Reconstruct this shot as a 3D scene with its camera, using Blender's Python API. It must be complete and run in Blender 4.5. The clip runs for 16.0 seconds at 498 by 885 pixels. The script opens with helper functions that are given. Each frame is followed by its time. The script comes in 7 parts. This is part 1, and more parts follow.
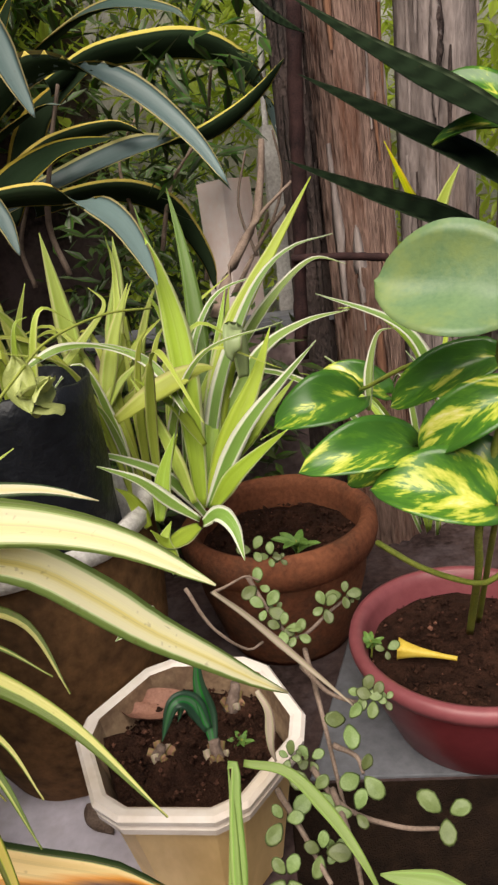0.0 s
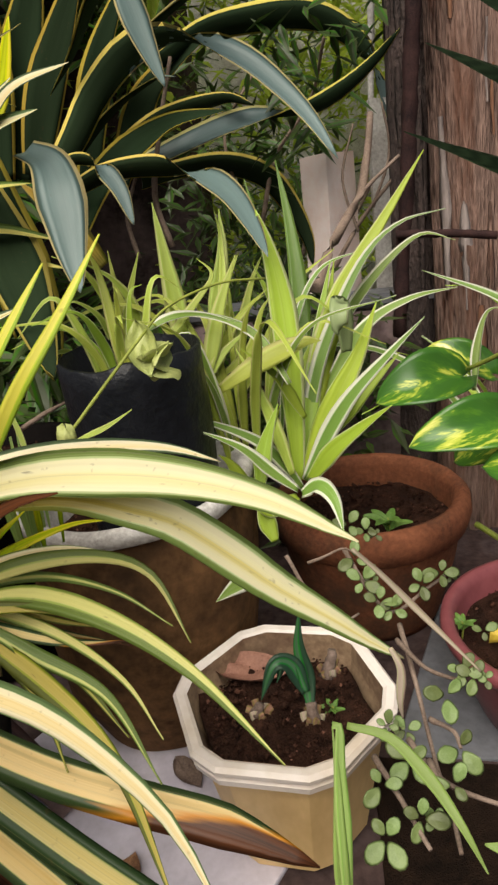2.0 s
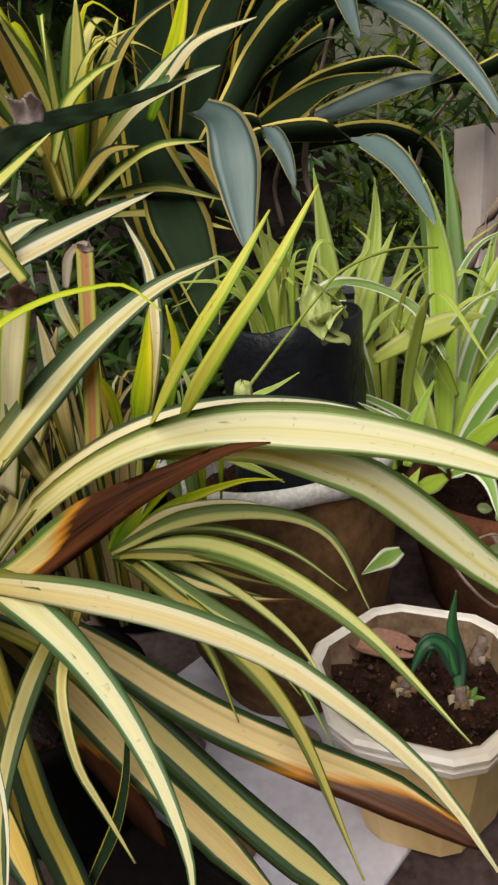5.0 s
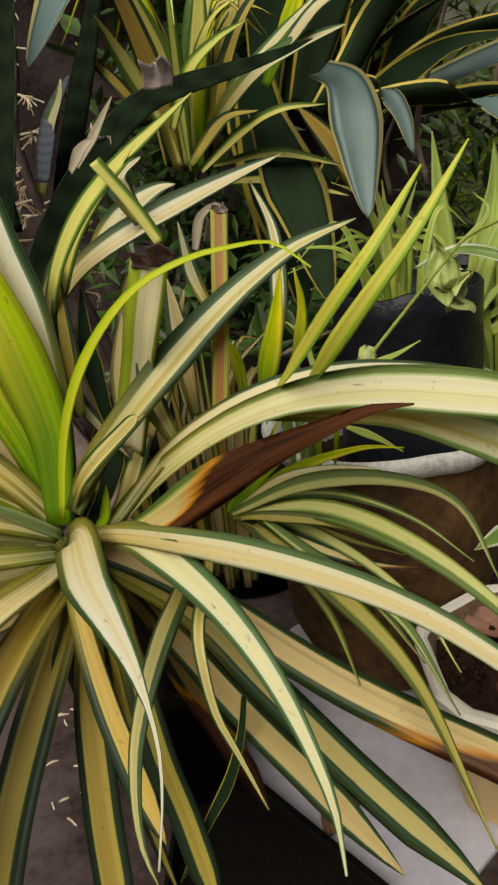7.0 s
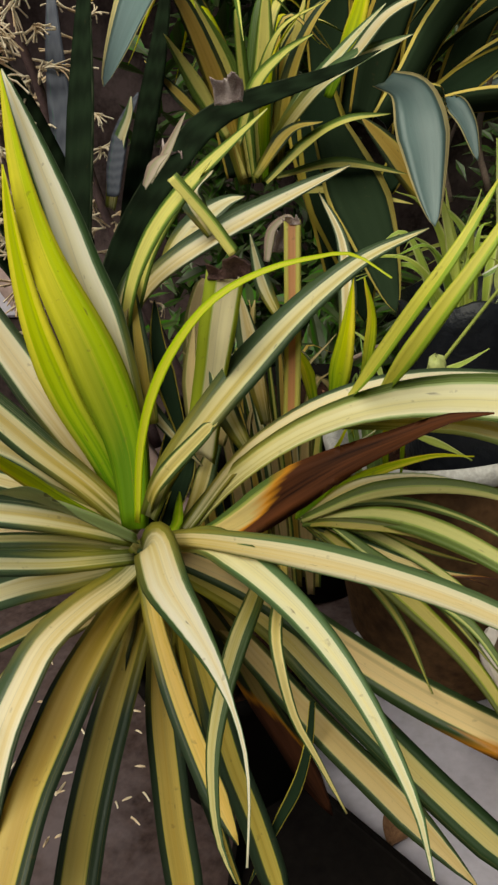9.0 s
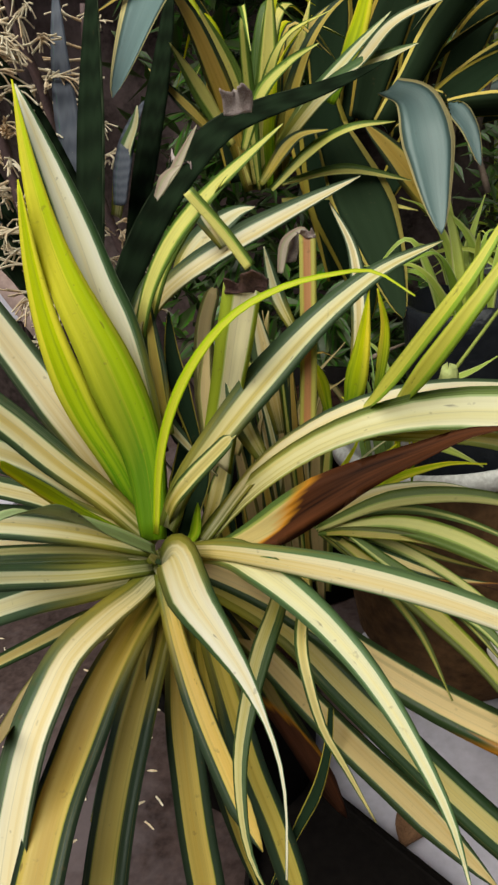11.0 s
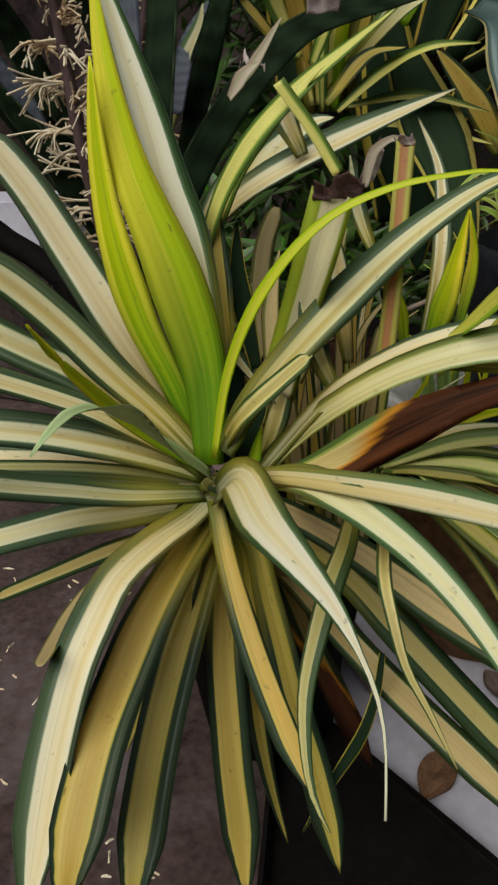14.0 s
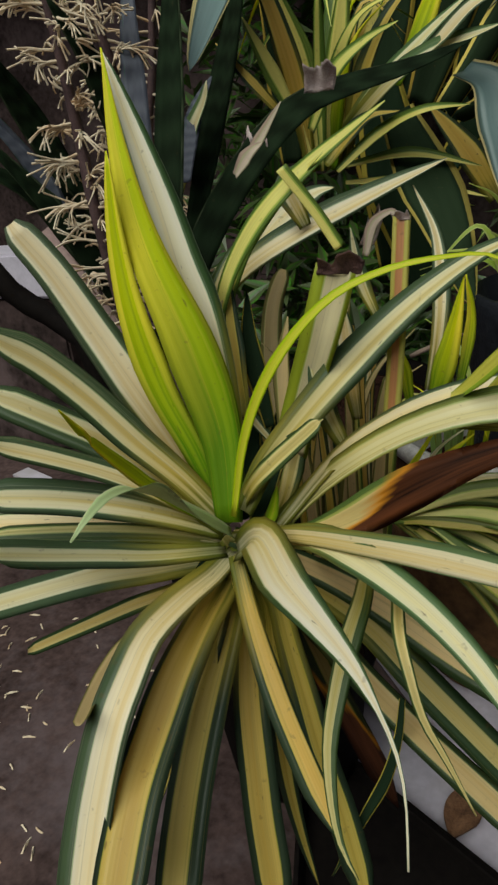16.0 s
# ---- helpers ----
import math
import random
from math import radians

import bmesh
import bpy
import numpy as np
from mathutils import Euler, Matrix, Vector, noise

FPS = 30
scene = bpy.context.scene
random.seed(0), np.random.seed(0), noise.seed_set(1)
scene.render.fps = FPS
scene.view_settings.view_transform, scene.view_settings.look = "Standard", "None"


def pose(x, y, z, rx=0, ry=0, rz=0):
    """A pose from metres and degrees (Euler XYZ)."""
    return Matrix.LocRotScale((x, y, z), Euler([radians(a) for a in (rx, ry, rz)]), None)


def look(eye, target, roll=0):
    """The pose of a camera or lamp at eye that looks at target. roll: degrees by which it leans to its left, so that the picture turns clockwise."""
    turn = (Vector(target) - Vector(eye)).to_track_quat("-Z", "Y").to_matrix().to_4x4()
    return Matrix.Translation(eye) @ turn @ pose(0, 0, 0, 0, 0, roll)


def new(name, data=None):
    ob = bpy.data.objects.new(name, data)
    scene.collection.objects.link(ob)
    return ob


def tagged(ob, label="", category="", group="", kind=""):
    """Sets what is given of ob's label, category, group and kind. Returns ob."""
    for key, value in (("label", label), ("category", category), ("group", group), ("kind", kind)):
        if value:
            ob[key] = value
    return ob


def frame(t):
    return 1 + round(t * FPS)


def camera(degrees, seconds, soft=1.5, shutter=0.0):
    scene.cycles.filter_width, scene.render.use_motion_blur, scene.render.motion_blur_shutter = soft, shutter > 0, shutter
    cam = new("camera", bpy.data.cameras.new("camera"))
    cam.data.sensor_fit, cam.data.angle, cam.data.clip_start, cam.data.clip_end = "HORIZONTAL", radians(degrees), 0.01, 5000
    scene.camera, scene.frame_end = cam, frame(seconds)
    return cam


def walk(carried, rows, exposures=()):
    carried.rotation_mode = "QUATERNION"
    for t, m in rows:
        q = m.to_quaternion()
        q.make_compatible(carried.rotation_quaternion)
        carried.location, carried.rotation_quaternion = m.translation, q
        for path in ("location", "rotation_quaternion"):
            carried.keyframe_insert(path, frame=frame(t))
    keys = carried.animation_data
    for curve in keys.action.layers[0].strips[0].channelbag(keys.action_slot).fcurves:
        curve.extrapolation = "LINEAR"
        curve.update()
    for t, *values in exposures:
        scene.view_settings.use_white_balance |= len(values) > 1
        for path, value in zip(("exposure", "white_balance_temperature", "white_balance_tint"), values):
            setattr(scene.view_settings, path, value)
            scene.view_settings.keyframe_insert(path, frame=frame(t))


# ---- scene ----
cam = camera(39.6, 16.0, soft=2.5)
PATH = [
    (0, (0.0217, 0.1491, 0.6419), (-0.0638, 2.0238, -0.0497), -7.99),
    (0.5, (0.0091, 0.1495, 0.6408), (-0.1643, 2.008, -0.0774), -7.46),
    (1, (-0.0018, 0.1411, 0.6406), (-0.2561, 1.9975, -0.0586), -8.25),
    (1.5, (-0.0099, 0.1378, 0.6391), (-0.2821, 1.993, -0.0568), -7.89),
    (2, (-0.0129, 0.136, 0.64), (-0.305, 1.9796, -0.0781), -7.45),
    (2.5, (-0.0214, 0.1371, 0.6372), (-0.3325, 1.9738, -0.0906), -6.96),
    (3, (-0.0292, 0.1397, 0.6367), (-0.3702, 1.9715, -0.0901), -6.76),
    (3.5, (-0.0325, 0.1429, 0.6358), (-0.3543, 1.9754, -0.098), -6.18),
    (4, (-0.0412, 0.1383, 0.6362), (-0.4034, 1.9619, -0.1008), -5.83),
    (4.5, (-0.0606, 0.1352, 0.6352), (-0.5329, 1.9282, -0.1145), -6.05),
    (4.7, (-0.0693, 0.1309, 0.6342), (-0.5719, 1.9187, -0.1082), -5.93),
    (6.8, (-0.1082, 0.1192, 0.6236), (-0.8357, 1.8098, -0.1591), -6.30),
    (7, (-0.1108, 0.1138, 0.6264), (-0.8617, 1.7952, -0.1541), -6.62),
    (7.5, (-0.118, 0.1039, 0.6283), (-0.9225, 1.7644, -0.1433), -6.86),
    (8, (-0.1198, 0.105, 0.6293), (-0.9499, 1.7551, -0.1376), -7.58),
    (8.5, (-0.1202, 0.1034, 0.6303), (-0.9494, 1.755, -0.1342), -7.48),
    (9, (-0.1231, 0.1007, 0.6316), (-0.9988, 1.7367, -0.1142), -7.79),
    (9.2, (-0.12, 0.1024, 0.6332), (-0.9996, 1.7356, -0.1143), -8.29),
    (11.3, (-0.1378, 0.0925, 0.6468), (-0.99, 1.7364, -0.109), -8.29),
    (11.5, (-0.1358, 0.0919, 0.6481), (-0.9835, 1.7391, -0.1056), -8.36),
    (12, (-0.1398, 0.0829, 0.6497), (-0.9685, 1.7421, -0.0987), -7.37),
    (12.5, (-0.1556, 0.0837, 0.6409), (-0.9756, 1.733, -0.1384), -6.32),
    (13, (-0.1754, 0.0857, 0.6311), (-1.0015, 1.7169, -0.1791), -5.18),
    (13.5, (-0.1838, 0.0897, 0.6192), (-0.9915, 1.7172, -0.2168), -4.19),
    (14, (-0.1934, 0.0902, 0.6135), (-1.0271, 1.6908, -0.2485), -3.99),
    (14.5, (-0.2006, 0.0881, 0.6154), (-1.054, 1.6825, -0.2386), -4.37),
    (15, (-0.2065, 0.0794, 0.6191), (-1.0732, 1.6738, -0.2216), -4.05),
    (15.5, (-0.2016, 0.0762, 0.6261), (-1.0903, 1.669, -0.1944), -4.90),
    (16, (-0.1859, 0.077, 0.6463), (-1.0646, 1.6908, -0.1433), -6.61),
]
EXPOSURES = [(t, stops, kelvin, tint) for t, stops, kelvin, tint in ((0, 0.17, 6850, 12), (1.5, 0.12, 6850, 11), (3.5, -0.03, 6600, 7), (4.5, -0.10, 6500, 7), (7, -0.40, 6850, 3), (9, -0.41, 6850, 2), (11.5, -0.12, 6300, 2), (12.5, -0.02, 6200, 3), (13.5, -0.38, 6250, 3), (14, -0.55, 6250, 3), (14.5, -0.54, 6250, 2), (15.5, -0.44, 6150, 2), (16, -0.71, 6250, 2))]
walk(cam, [(t, look(eye, target, roll)) for t, eye, target, roll in PATH], EXPOSURES)

# ---- world and light ----
world = bpy.data.worlds.new("sky")
scene.world = world
world.use_nodes = True
wn = world.node_tree
sky = wn.nodes.new("ShaderNodeTexSky")
sky.sky_type = "NISHITA"
sky.sun_disc = False
sky.sun_elevation = radians(56)
sky.sun_rotation = radians(200)
wn.links.new(sky.outputs[0], wn.nodes["Background"].inputs[0])
wn.nodes["Background"].inputs[1].default_value = 0.036
sun_data = bpy.data.lights.new("sun", "SUN")
sun_data.energy = 4.9
sun_data.angle = radians(58)
sun_data.color = (1.0, 0.95, 0.86)
sun = new("sun", sun_data)
sun.matrix_world = look((0, 0, 6), (0.30, 1.90, 3.1))


# ---- materials ----
def material(name):
    m = bpy.data.materials.new(name)
    m.use_nodes = True
    nt = m.node_tree
    return m, nt, nt.nodes["Principled BSDF"]


def node(nt, kind, **values):
    n = nt.nodes.new(kind)
    for key, value in values.items():
        if key in n.inputs:
            n.inputs[key].default_value = value
    return n


def mathn(nt, op, a, b=None):
    n = nt.nodes.new("ShaderNodeMath")
    n.operation = op
    for i, v in enumerate((a, b)):
        if v is None:
            continue
        if isinstance(v, (int, float)):
            n.inputs[i].default_value = v
        else:
            nt.links.new(v, n.inputs[i])
    return n.outputs[0]


def ramp(nt, fac, stops, smooth=False):
    r = nt.nodes.new("ShaderNodeValToRGB")
    if smooth:
        r.color_ramp.interpolation = "EASE"
    els = r.color_ramp.elements
    while len(els) < len(stops):
        els.new(0.5)
    for e, (p, c) in zip(els, stops):
        e.position, e.color = p, (*c, 1)
    nt.links.new(fac, r.inputs[0])
    return r.outputs[0]


def mix(nt, fac, a, b, kind="MIX"):
    n = nt.nodes.new("ShaderNodeMix")
    n.data_type, n.blend_type = "RGBA", kind
    for i, v in ((0, fac), (6, a), (7, b)):
        if isinstance(v, (int, float)):
            n.inputs[i].default_value = v
        elif isinstance(v, tuple):
            n.inputs[i].default_value = (*v, 1)
        else:
            nt.links.new(v, n.inputs[i])
    return n.outputs[2]


def leaf_material(name, centre, edge, margin=0.62, soft=0.05, rough=0.42, vary=0.3, streak=0.6, tip=None, line=None, bands=None, spots=0.3, wander=0.22, thin=0.32, gloss=0.4, warm=None, base=None):
    """A strap leaf: UV x runs across the blade, y along it."""
    m, nt, bsdf = material(name)
    uv = nt.nodes.new("ShaderNodeUVMap")
    uv.uv_map = "blade"
    sep = nt.nodes.new("ShaderNodeSeparateXYZ")
    nt.links.new(uv.outputs[0], sep.inputs[0])
    rnd = nt.nodes.new("ShaderNodeObjectInfo").outputs["Random"]
    rnd2 = mathn(nt, "FRACT", mathn(nt, "MULTIPLY", rnd, 17.31))

    def streaks(kx, ky, seed, detail):
        comb = nt.nodes.new("ShaderNodeCombineXYZ")
        nt.links.new(mathn(nt, "MULTIPLY", sep.outputs[0], kx), comb.inputs[0])
        nt.links.new(mathn(nt, "MULTIPLY", sep.outputs[1], ky), comb.inputs[1])
        nt.links.new(mathn(nt, "MULTIPLY", rnd, seed), comb.inputs[2])
        tex = node(nt, "ShaderNodeTexNoise", Scale=1.0, Detail=detail)
        nt.links.new(comb.outputs[0], tex.inputs["Vector"])
        return tex.outputs[0]

    def mask(value, lo, hi):
        bw = nt.nodes.new("ShaderNodeRGBToBW")
        stops = [(lo, (0, 0, 0)), (hi, (1, 1, 1))] if lo < hi else [(hi, (1, 1, 1)), (lo, (0, 0, 0))]
        nt.links.new(ramp(nt, value, stops), bw.inputs[0])
        return bw.outputs[0]

    fine = streaks(26.0, 0.9, 90.0, 3.0)
    wide = streaks(8.0, 0.7, 53.0, 2.0)
    coarse = streaks(3.0, 2.4, 37.0, 3.0)
    shift = mathn(nt, "MULTIPLY", mathn(nt, "SUBTRACT", rnd2, 0.5), 1.0 * wander)
    off = mathn(nt, "MULTIPLY", mathn(nt, "ABSOLUTE", mathn(nt, "SUBTRACT", mathn(nt, "ADD", sep.outputs[0], shift), 0.5)), 2.0)
    off = mathn(nt, "ADD", off, mathn(nt, "MULTIPLY", mathn(nt, "SUBTRACT", coarse, 0.5), 0.4 * wander))
    off = mathn(nt, "ADD", off, mathn(nt, "MULTIPLY", mathn(nt, "SUBTRACT", wide, 0.5), 1.2 * wander))
    off = mathn(nt, "ADD", off, mathn(nt, "MULTIPLY", mathn(nt, "SUBTRACT", rnd, 0.5), wander))
    mid = tuple(0.5 * c + 0.5 * e for c, e in zip(centre, edge))
    band = tuple(0.45 * c + 0.55 * e + d for c, e, d in zip(centre, edge, (-0.03, 0.05, -0.03)))
    stops = [(max(0.0, margin - soft), centre), (margin - 0.3 * soft, band), (margin + 0.5 * soft, band), (margin + soft, edge)]
    if line:
        stops = [(margin - soft, centre), (margin + soft, edge), (0.835, edge), (0.86, line)]
    col = ramp(nt, off, stops)
    inner = mathn(nt, "SUBTRACT", 1.0, mask(off, margin - soft, margin + soft))
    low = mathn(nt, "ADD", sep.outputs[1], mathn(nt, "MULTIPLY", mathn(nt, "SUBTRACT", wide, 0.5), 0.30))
    if base:
        col = mix(nt, mathn(nt, "MULTIPLY", mask(low, 0.62, 0.16), 0.88), col, base)
    if warm:
        core = mathn(nt, "MULTIPLY", inner, mask(off, 0.42, 0.10))
        core = mathn(nt, "MULTIPLY", core, mathn(nt, "ADD", 0.25, mathn(nt, "MULTIPLY", coarse, 0.8)))
        col = mix(nt, core, col, warm)
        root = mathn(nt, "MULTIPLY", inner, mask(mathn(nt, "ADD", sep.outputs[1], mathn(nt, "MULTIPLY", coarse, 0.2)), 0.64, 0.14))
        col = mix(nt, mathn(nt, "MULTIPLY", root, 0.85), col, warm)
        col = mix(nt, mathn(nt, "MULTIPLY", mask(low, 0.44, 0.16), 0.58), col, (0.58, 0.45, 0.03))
        # Green foot of the leaf, also darkened for the shade in the heart.
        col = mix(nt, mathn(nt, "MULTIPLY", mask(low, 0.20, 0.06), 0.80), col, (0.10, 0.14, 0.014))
    col = mix(nt, mathn(nt, "MULTIPLY", mathn(nt, "MULTIPLY", mask(fine, 0.62, 0.66), inner), 0.6 * streak), col, mid)
    col = mix(nt, mathn(nt, "MULTIPLY", mathn(nt, "MULTIPLY", mask(wide, 0.35, 0.62), inner), 0.35), col, tuple(min(1, 1.18 * c + 0.03 * min(1, 1.6 * max(centre))) for c in centre))
    col = mix(nt, mathn(nt, "MULTIPLY", mathn(nt, "MULTIPLY", mask(streaks(34.0, 0.5, 11.0, 2.0), 0.60, 0.66), mathn(nt, "SUBTRACT", 1.0, inner)), 0.30), col, mid)
    hsv = nt.nodes.new("ShaderNodeHueSaturation")
    nt.links.new(col, hsv.inputs["Color"])
    val = mathn(nt, "ADD", 1.0 - vary, mathn(nt, "MULTIPLY", coarse, vary * 1.1))
    val = mathn(nt, "ADD", val, mathn(nt, "MULTIPLY", rnd2, vary * 0.9))
    nt.links.new(val, hsv.inputs["Value"])
    nt.links.new(mathn(nt, "ADD", 0.488, mathn(nt, "MULTIPLY", rnd, 0.024)), hsv.inputs["Hue"])
    col = hsv.outputs[0]
    if bands:
        wob = mathn(nt, "ADD", mathn(nt, "MULTIPLY", sep.outputs[1], 75.0), mathn(nt, "MULTIPLY", coarse, 7.0))
        band = mathn(nt, "MULTIPLY", mathn(nt, "ADD", mathn(nt, "SINE", wob), 1.0), 0.5)
        col = mix(nt, mathn(nt, "MULTIPLY", band, 0.85), col, bands)
    co = nt.nodes.new("ShaderNodeTexCoord")
    dirt = node(nt, "ShaderNodeTexNoise", Scale=170.0, Detail=2.0)
    nt.links.new(co.outputs["Object"], dirt.inputs["Vector"])
    col = mix(nt, mathn(nt, "MULTIPLY", mask(dirt.outputs[0], 0.68, 0.75), spots), col, (0.16, 0.10, 0.04))
    lesion = streaks(7.0, 16.0, 71.0, 2.0)
    col = mix(nt, mathn(nt, "MULTIPLY", mask(lesion, 0.72, 0.77), 0.55 * min(1.0, spots * 3)), col, (0.085, 0.042, 0.022))
    rib = mathn(nt, "ABSOLUTE", mathn(nt, "SUBTRACT", sep.outputs[0], mathn(nt, "ADD", 0.42, mathn(nt, "MULTIPLY", rnd2, 0.16))))
    col = mix(nt, mathn(nt, "MULTIPLY", mask(rib, 0.014, 0.004), 0.28 * min(1.0, spots * 3)), col, tuple(0.45 * c for c in centre))
    if tip:
        start, colour = tip
        along = mathn(nt, "ADD", sep.outputs[1], mathn(nt, "MULTIPLY", mathn(nt, "SUBTRACT", coarse, 0.5), 0.22))
        along = mathn(nt, "ADD", along, mathn(nt, "MULTIPLY", mathn(nt, "SUBTRACT", wide, 0.5), 0.05))
        along = mathn(nt, "ADD", along, mathn(nt, "MULTIPLY", mathn(nt, "SUBTRACT", sep.outputs[0], 0.5), 0.30))
        col = mix(nt, mask(along, start - 0.05, start + 0.005), col, (0.66, 0.27, 0.02))
        dry = mix(nt, mask(coarse, 0.35, 0.65), tuple(0.22 * c for c in colour), tuple(1.7 * c for c in colour))
        dry = mix(nt, mathn(nt, "MULTIPLY", mask(fine, 0.4, 0.65), 0.35), dry, tuple(1.6 * c for c in colour))
        col = mix(nt, mask(along, start, start + 0.04), col, dry)
    nt.links.new(col, bsdf.inputs["Base Color"])
    bsdf.inputs["Roughness"].default_value = rough
    bsdf.inputs["Specular IOR Level"].default_value = gloss
    bump = node(nt, "ShaderNodeBump", Strength=0.28, Distance=0.001)
    nt.links.new(fine, bump.inputs["Height"])
    nt.links.new(bump.outputs[0], bsdf.inputs["Normal"])
    through_light = nt.nodes.new("ShaderNodeBsdfTranslucent")
    nt.links.new(col, through_light.inputs[0])
    both = nt.nodes.new("ShaderNodeMixShader")
    both.inputs[0].default_value = thin
    nt.links.new(bsdf.outputs[0], both.inputs[1])
    nt.links.new(through_light.outputs[0], both.inputs[2])
    nt.links.new(both.outputs[0], nt.nodes["Material Output"].inputs[0])
    return m


